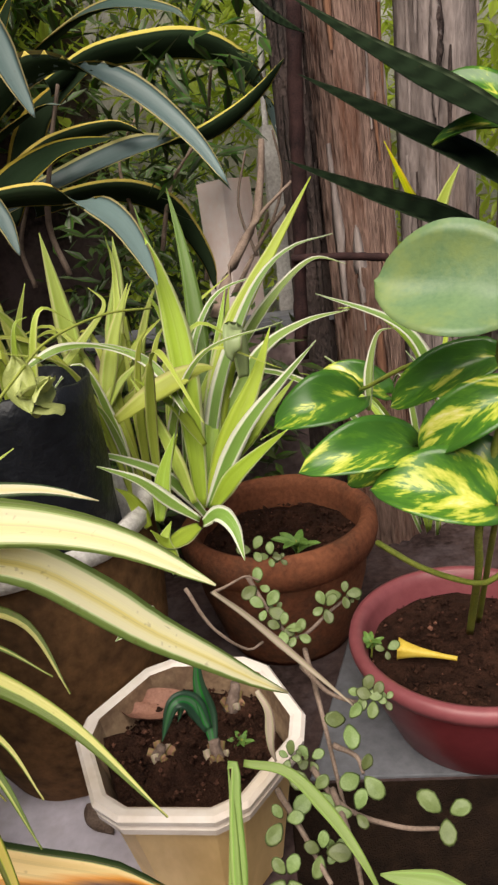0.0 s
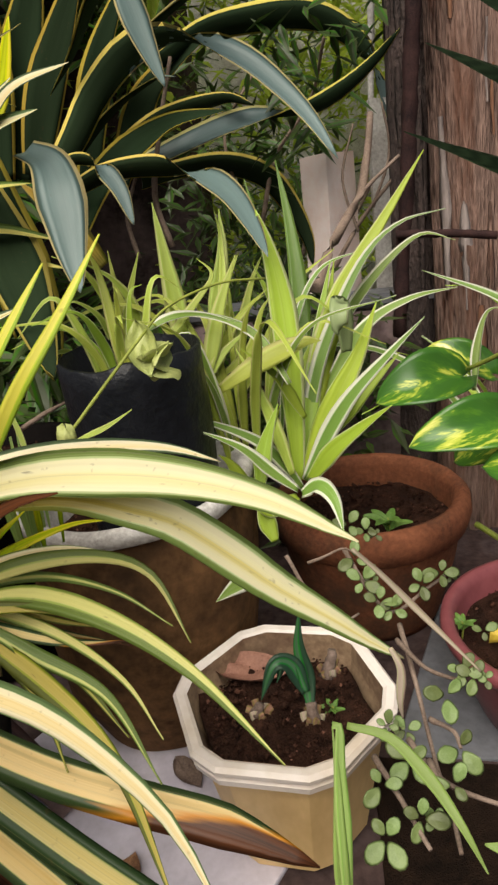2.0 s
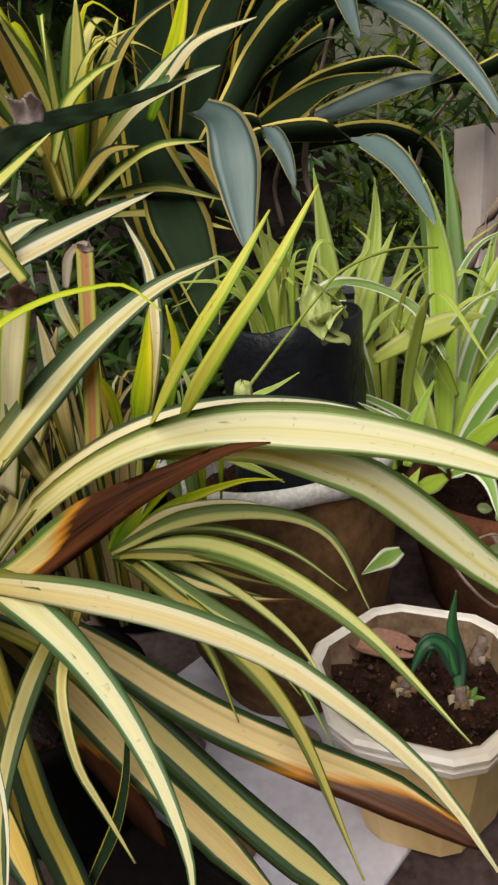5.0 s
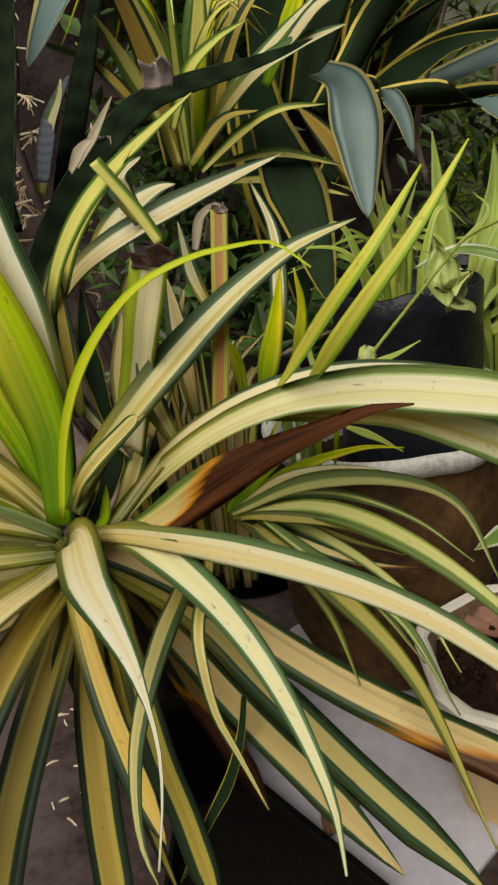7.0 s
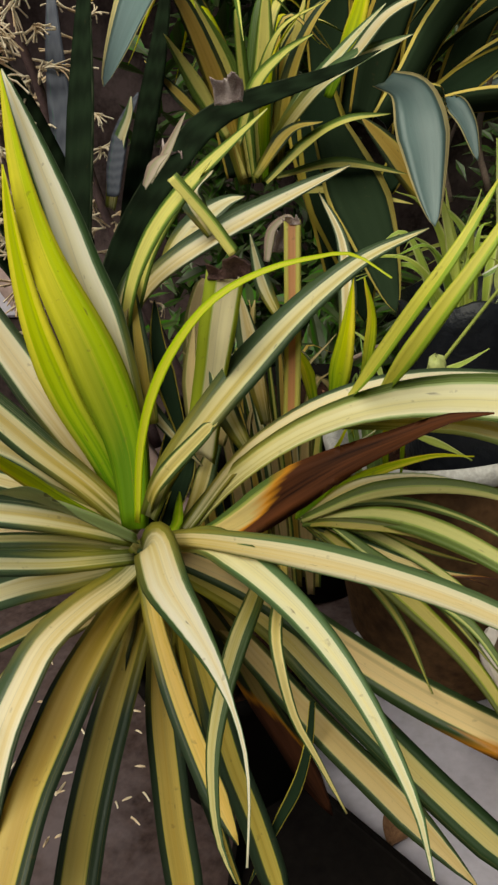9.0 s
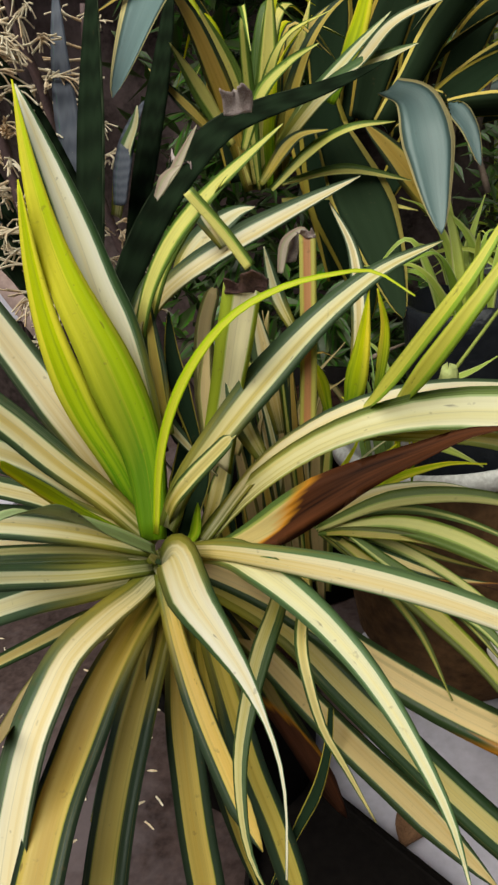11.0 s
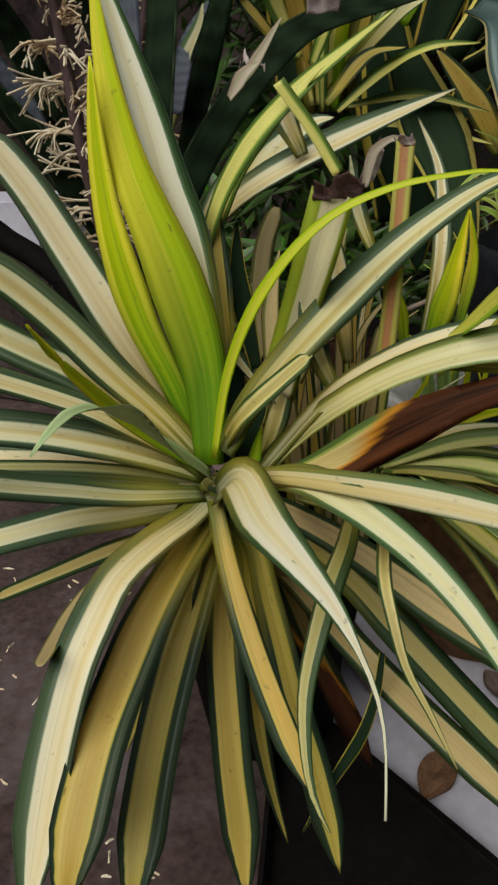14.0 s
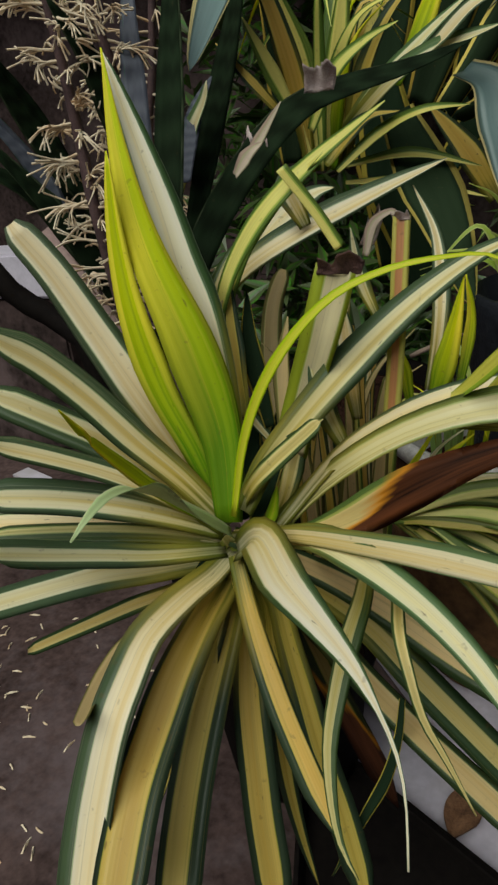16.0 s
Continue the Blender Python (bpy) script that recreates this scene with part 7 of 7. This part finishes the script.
def flower_spike(run, seed, count):
    spike = holder("flower_spike", run[0], "dried flower spike with cream thread-like florets", "flower spike", "flower spikes")
    places = spline(run, 60)
    tube(run, 0.0085, 0.0045, SPIKE, "stalk", spike, 8, 24, 0.2)
    r = random.Random(seed)
    for k in range(count):
        p = places[int(60 * (0.36 + 0.64 * (k + r.random()) / count)) if k < count else 60]
        a = r.uniform(0, 6.28)
        out = Vector(((1 if math.cos(a) > 0.3 else -1) * r.uniform(0.6, 1.0), 0.6 * math.sin(a) - 0.2, r.uniform(-0.35, 0.55))).normalized()
        verts, faces = [], []
        ln = r.uniform(0.024, 0.046)
        curl = Vector((r.uniform(-0.4, 0.4), r.uniform(-0.4, 0.4), r.uniform(-0.9, 0.1)))
        sub = r.choice((4, 5, 7, 9))
        for q in range(sub):
            fan = Vector((r.uniform(-0.7, 0.7), r.uniform(-0.7, 0.7), r.uniform(-0.7, 0.7)))
            pts = [p, p + out * ln * 0.45, p + out * ln * 0.8 + (fan * 0.5 + curl * 0.2) * ln * 0.3, p + out * ln * r.uniform(0.85, 1.1) + (fan * 1.1 + curl) * ln * 0.45]
            line = spline(pts, 7)
            for i, c in enumerate(line):
                d = (line[min(7, i + 1)] - line[max(0, i - 1)]).normalized()
                sx = d.cross(Vector((0.3, 0.2, 1))).normalized()
                sy = d.cross(sx)
                w = 0.00135 * (1.15 - 0.09 * i + 0.25 * (i == 7))
                o = len(verts)
                verts += [c + sx * w, c + sy * w, c - sx * w, c - sy * w]
                if i:
                    for m in range(4):
                        faces.append((o - 4 + m, o - 4 + (m + 1) % 4, o + (m + 1) % 4, o + m))
        adopt(mesh_object("floret", verts, faces, FLORET), spike)


flower_spike([(-0.658, 0.723, 0.299), (-0.647, 0.664, 0.573), (-0.647, 0.658, 0.658), (-0.641, 0.644, 0.738), (-0.637, 0.632, 0.809)], 5, 84)
flower_spike([(-0.637, 0.802, 0.299), (-0.671, 0.763, 0.612), (-0.663, 0.755, 0.713), (-0.663, 0.733, 0.788), (-0.661, 0.719, 0.849)], 6, 64)
flower_spike([(-0.597, 0.862, 0.300), (-0.689, 0.848, 0.623), (-0.679, 0.852, 0.732), (-0.659, 0.849, 0.827)], 7, 36)

# ---- ragged ends of the cut leaves ----
RAGGED = surface("dried_purple_brown_end", (0.045, 0.018, 0.016), (0.17, 0.085, 0.070), 60, 0.8, 0.8)
PALERAG = surface("dried_lilac_end", (0.30, 0.20, 0.19), (0.66, 0.56, 0.54), 60, 0.85, 0.8)


def ragged_end(plant, place, wide, tall, lean, mat, seed, label):
    """A shrivelled, folded leaf end with a torn top edge."""
    r = random.Random(seed)
    nx, nz = 14, 7
    top = [0.70 + 0.45 * noise.noise(Vector((2.2 * i / nx + seed, seed, 0))) + 0.10 * r.random() for i in range(nx + 1)]
    verts, faces = [], []
    for back in (0.0, 0.0011):
        for j in range(nz + 1):
            for i in range(nx + 1):
                u, v = i / nx - 0.5, j / nz
                fold = 0.22 * wide * math.sin(9 * u + seed) * (0.3 + v) + 0.10 * wide * noise.noise(Vector((u * 6, v * 4, seed)))
                verts.append(Vector(place) + Vector((u * wide + lean * v * tall, back - 0.6 * fold - 0.35 * tall * v * v, tall * v * top[i] + 0.25 * fold)))
    w = nx + 1
    m = w * (nz + 1)
    for j in range(nz):
        for i in range(nx):
            a = j * w + i
            faces += [(a, a + 1, a + w + 1, a + w), (m + a + w, m + a + w + 1, m + a + 1, m + a)]
    edge = list(range(w)) + [j * w + nx for j in range(1, nz + 1)] + [nz * w + i for i in range(nx - 1, -1, -1)] + [j * w for j in range(nz - 1, 0, -1)]
    for a, c in zip(edge, edge[1:] + edge[:1]):
        faces.append((c, a, m + a, m + c))
    adopt(mesh_object("withered_end", verts, faces, mat, label=label), plant)


ragged_end(offset, (-0.342, 0.511, 0.562), 0.030, 0.016, 0.25, RAGGED, 1.0, "shrivelled purple-brown leaf end")
ragged_end(offset, (-0.312, 0.559, 0.588), 0.012, 0.008, -0.2, PALERAG, 2.0, "shrivelled pale lilac leaf end")
ragged_end(offset, (-0.367, 0.654, 0.558), 0.013, 0.034, 0.35, PALERAG, 4.0, "shrivelled purple-brown leaf end")

ragged_end(hybrid, (-0.417, 0.696, 0.680), 0.026, 0.026, 0.2, PALERAG, 6.0, "shrivelled pale lilac blossom")
ragged_end(offset, (-0.509, 0.698, 0.615), 0.024, 0.046, 0.75, PALERAG, 8.0, "shrivelled pale lilac blossom")

# ---- leaning board ----
BOARD = surface("pinkish_board", (0.16, 0.10, 0.09), (0.30, 0.21, 0.19), 9, 0.85, 0.4)
a, c = Vector((-0.876, 0.830, 0.557)), Vector((-0.721, 0.786, 0.395))
c.z = max(c.z, 0.02)
d = (c - a).normalized()
foot = c + d * (c.z / max(0.05, -d.z)) * 0.98
board = tube([a, a.lerp(foot, 0.5), foot], 0.022, 0.022, BOARD, "leaning_board", None, 4, 6, 0.0)
tagged(board, "narrow pinkish-brown board leaning towards the floor", "board")

# ---- black hose and pale ledge past the spikes ----
hose = tube([(-1.055, 0.673, 0.012), (-0.895, 0.693, 0.516), (-0.831, 0.718, 0.496), (-0.781, 0.729, 0.463), (-0.742, 0.726, 0.413), (-0.692, 0.776, 0.012)], 0.014, 0.014, TUB, "hose", None, 12, 40, 0.05)
tagged(hose, "bent black plastic hose arching over the floor", "hose")
tagged(box("kerb_2", -1.760, -1.265, 1.259, 1.399, 0, 0.378, DARKWALL, 0.006), "low dark wall past the flower spikes", "wall", kind="structure")
tagged(box("coping", -1.760, -1.260, 1.249, 1.409, 0.378, 0.478, SLAB, 0.006), "pale lavender-white coping on the low wall", "coping", kind="structure")

# ---- fallen floret bits ----
verts, faces = [], []
r = random.Random(21)
for k in range(140):
    x, y, a, ln = r.uniform(*((-1.05, -0.50) if k < 110 else (-0.56, -0.34))), r.uniform(*((0.30, 0.72) if k < 110 else (0.26, 0.42))), r.uniform(0, 6.28), r.uniform(0.004, 0.010)
    d, s = Vector((math.cos(a), math.sin(a), 0)), Vector((-math.sin(a), math.cos(a), 0)) * 0.0008
    p, o = Vector((x, y, 0.0005)), len(verts)
    verts += [p - d * ln - s, p - d * ln + s, p + s * 1.5 + d * ln * 0.2, p - s * 1.5 + d * ln * 0.2, p + d * ln + s * 2.5, p + d * ln * 1.1, p + Vector((0, 0, 0.003))]
    faces += [(o, o + 3, o + 6), (o + 1, o, o + 6), (o + 2, o + 1, o + 6), (o + 3, o + 5, o + 6), (o + 5, o + 4, o + 6), (o + 4, o + 2, o + 6)]
tagged(mesh_object("fallen_florets", verts, faces, FLORET, smooth=False), "scattered dried cream floret bits on the floor", "debris", kind="stuff")


# ---- finer blades inside the clumps ----
def tuft(plant, centre, spread, count, length, width, looks, seed, lean=(0, 0), up=0.9, spreadout=(0.25, 0.85)):
    r = random.Random(seed)
    for _ in range(count):
        a = r.uniform(0, 6.28)
        ln = r.uniform(*length)
        reach = r.uniform(*spreadout) * ln
        base = Vector(centre) + Vector((math.cos(a), math.sin(a), 0)) * r.uniform(0, spread)
        d = Vector((math.cos(a) + lean[0], math.sin(a) + lean[1], 0))
        top = base + d * reach * 0.45 + Vector((0, 0, ln * up * 0.75))
        tip = base + d * reach + Vector((0, 0, ln * up * r.uniform(0.45, 0.95)))
        mid = base + d * reach * 0.14 + Vector((0, 0, ln * up * 0.42))
        blade(plant, "lance", r.uniform(*width), r.choice(looks), [base, mid, top, tip])


tuft(bagplant, (-0.15, 0.95, 0.30), 0.06, 20, (0.18, 0.34), (0.007, 0.014), ("palegreen", "palegreen", "spidw"), 13, (-0.1, 0.1))
tuft(bagplant, (-0.25, 0.83, 0.44), 0.03, 9, (0.10, 0.19), (0.008, 0.014), ("palegreen", "spid"), 14, (-0.35, -0.1))
tuft(offset, (-0.29, 0.64, 0.36), 0.04, 18, (0.07, 0.13), (0.003, 0.006), ("fresh", "grass", "grass"), 15, (0, 0.1), 1.0, (0.1, 0.4))
tuft(offset, (-0.43, 0.64, 0.22), 0.04, 9, (0.20, 0.28), (0.010, 0.016), ("tan", "olive", "dark"), 16, (0, 0.25), 1.1, (0.08, 0.3))
tuft(offset, (-0.39, 0.66, 0.22), 0.05, 14, (0.22, 0.32), (0.010, 0.018), ("tan", "olive", "yellow", "cream"), 18, (0, 0.25), 1.1, (0.08, 0.3))
tuft(hybrid, (-0.492, 0.893, 0.608), 0.03, 16, (0.18, 0.34), (0.014, 0.026), ("yellow", "yellow", "olive", "fresh"), 19, (0, 0), 0.9)
tuft(right_striped, (0.24, 1.12, 0.10), 0.05, 10, (0.30, 0.46), (0.010, 0.016), ("spid", "spidw"), 17, (-0.2, 0))


# ---- thicket ----
def thicket(name, count, x0, x1, y0, y1, z0, z1, size, label, seed, mat=THICKET, gap=-0.12):
    r = random.Random(seed)
    verts, faces, uvs = [], [], []
    for _ in range(count):
        p = Vector((r.uniform(x0, x1), r.uniform(y0, y1), max(0.03, r.uniform(z0, z1))))
        u = [2 * (c - (lo + hi) / 2) / (hi - lo) for c, lo, hi in zip(p, (x0, y0, z0), (x1, y1, z1))]
        if sum(abs(c) ** 4 for c in u) ** 0.25 > 0.86 + 0.30 * noise.noise(p * 3.1):
            continue
        if noise.noise(p * 2.4) < gap:
            continue
        d = Vector((r.uniform(-1, 1), r.uniform(-1, 1), r.uniform(-0.9, 0.6))).normalized()
        s = d.cross(Vector((r.uniform(-0.4, 0.4), r.uniform(-1, 0.2), 1))).normalized()
        n = s.cross(d)
        ln = size * r.uniform(0.6, 1.5)
        w = ln * r.uniform(0.10, 0.17)
        i = len(verts)
        verts += [p, p + d * ln * 0.4 + s * w + n * w * 0.3, p + d * ln, p + d * ln * 0.4 - s * w + n * w * 0.3, p + d * ln * 0.5]
        faces += [(i, i + 1, i + 4), (i + 1, i + 2, i + 4), (i, i + 4, i + 3), (i + 4, i + 2, i + 3)]
        uvs += [(0.5, 0), (1, 0.4), (0.5, 1), (0, 0.4), (0.5, 0.5)]
    ob = mesh_object(name, verts, faces, mat, smooth=False)
    layer = ob.data.uv_layers.new(name="blade")
    layer.data.foreach_set("uv", [c for loop in ob.data.loops for c in uvs[loop.vertex_index]])
    return tagged(ob, label, "foliage", kind="stuff")


thicket("thicket", 56000, -1.0, 2.0, 1.9, 3.5, 0.0, 2.3, 0.070, "tangle of narrow sunlit green leaves behind the trunks", 3, gap=-0.03)
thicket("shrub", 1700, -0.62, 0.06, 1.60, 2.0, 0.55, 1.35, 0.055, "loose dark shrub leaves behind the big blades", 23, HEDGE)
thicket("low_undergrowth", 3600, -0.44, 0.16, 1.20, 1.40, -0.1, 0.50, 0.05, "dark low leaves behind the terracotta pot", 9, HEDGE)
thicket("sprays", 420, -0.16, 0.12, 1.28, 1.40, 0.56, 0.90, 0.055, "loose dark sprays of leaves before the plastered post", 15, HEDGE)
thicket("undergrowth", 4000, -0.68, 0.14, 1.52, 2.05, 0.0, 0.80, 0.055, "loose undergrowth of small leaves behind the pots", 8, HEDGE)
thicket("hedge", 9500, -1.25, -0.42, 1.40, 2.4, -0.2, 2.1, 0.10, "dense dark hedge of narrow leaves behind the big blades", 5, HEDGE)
# Added above the view to block light over the left background.
thicket("canopy", 15000, -3.2, -0.25, 1.25, 3.2, 1.8, 2.75, 0.16, "unseen leaf cover added overhead to shade the background", 4, HEDGE)
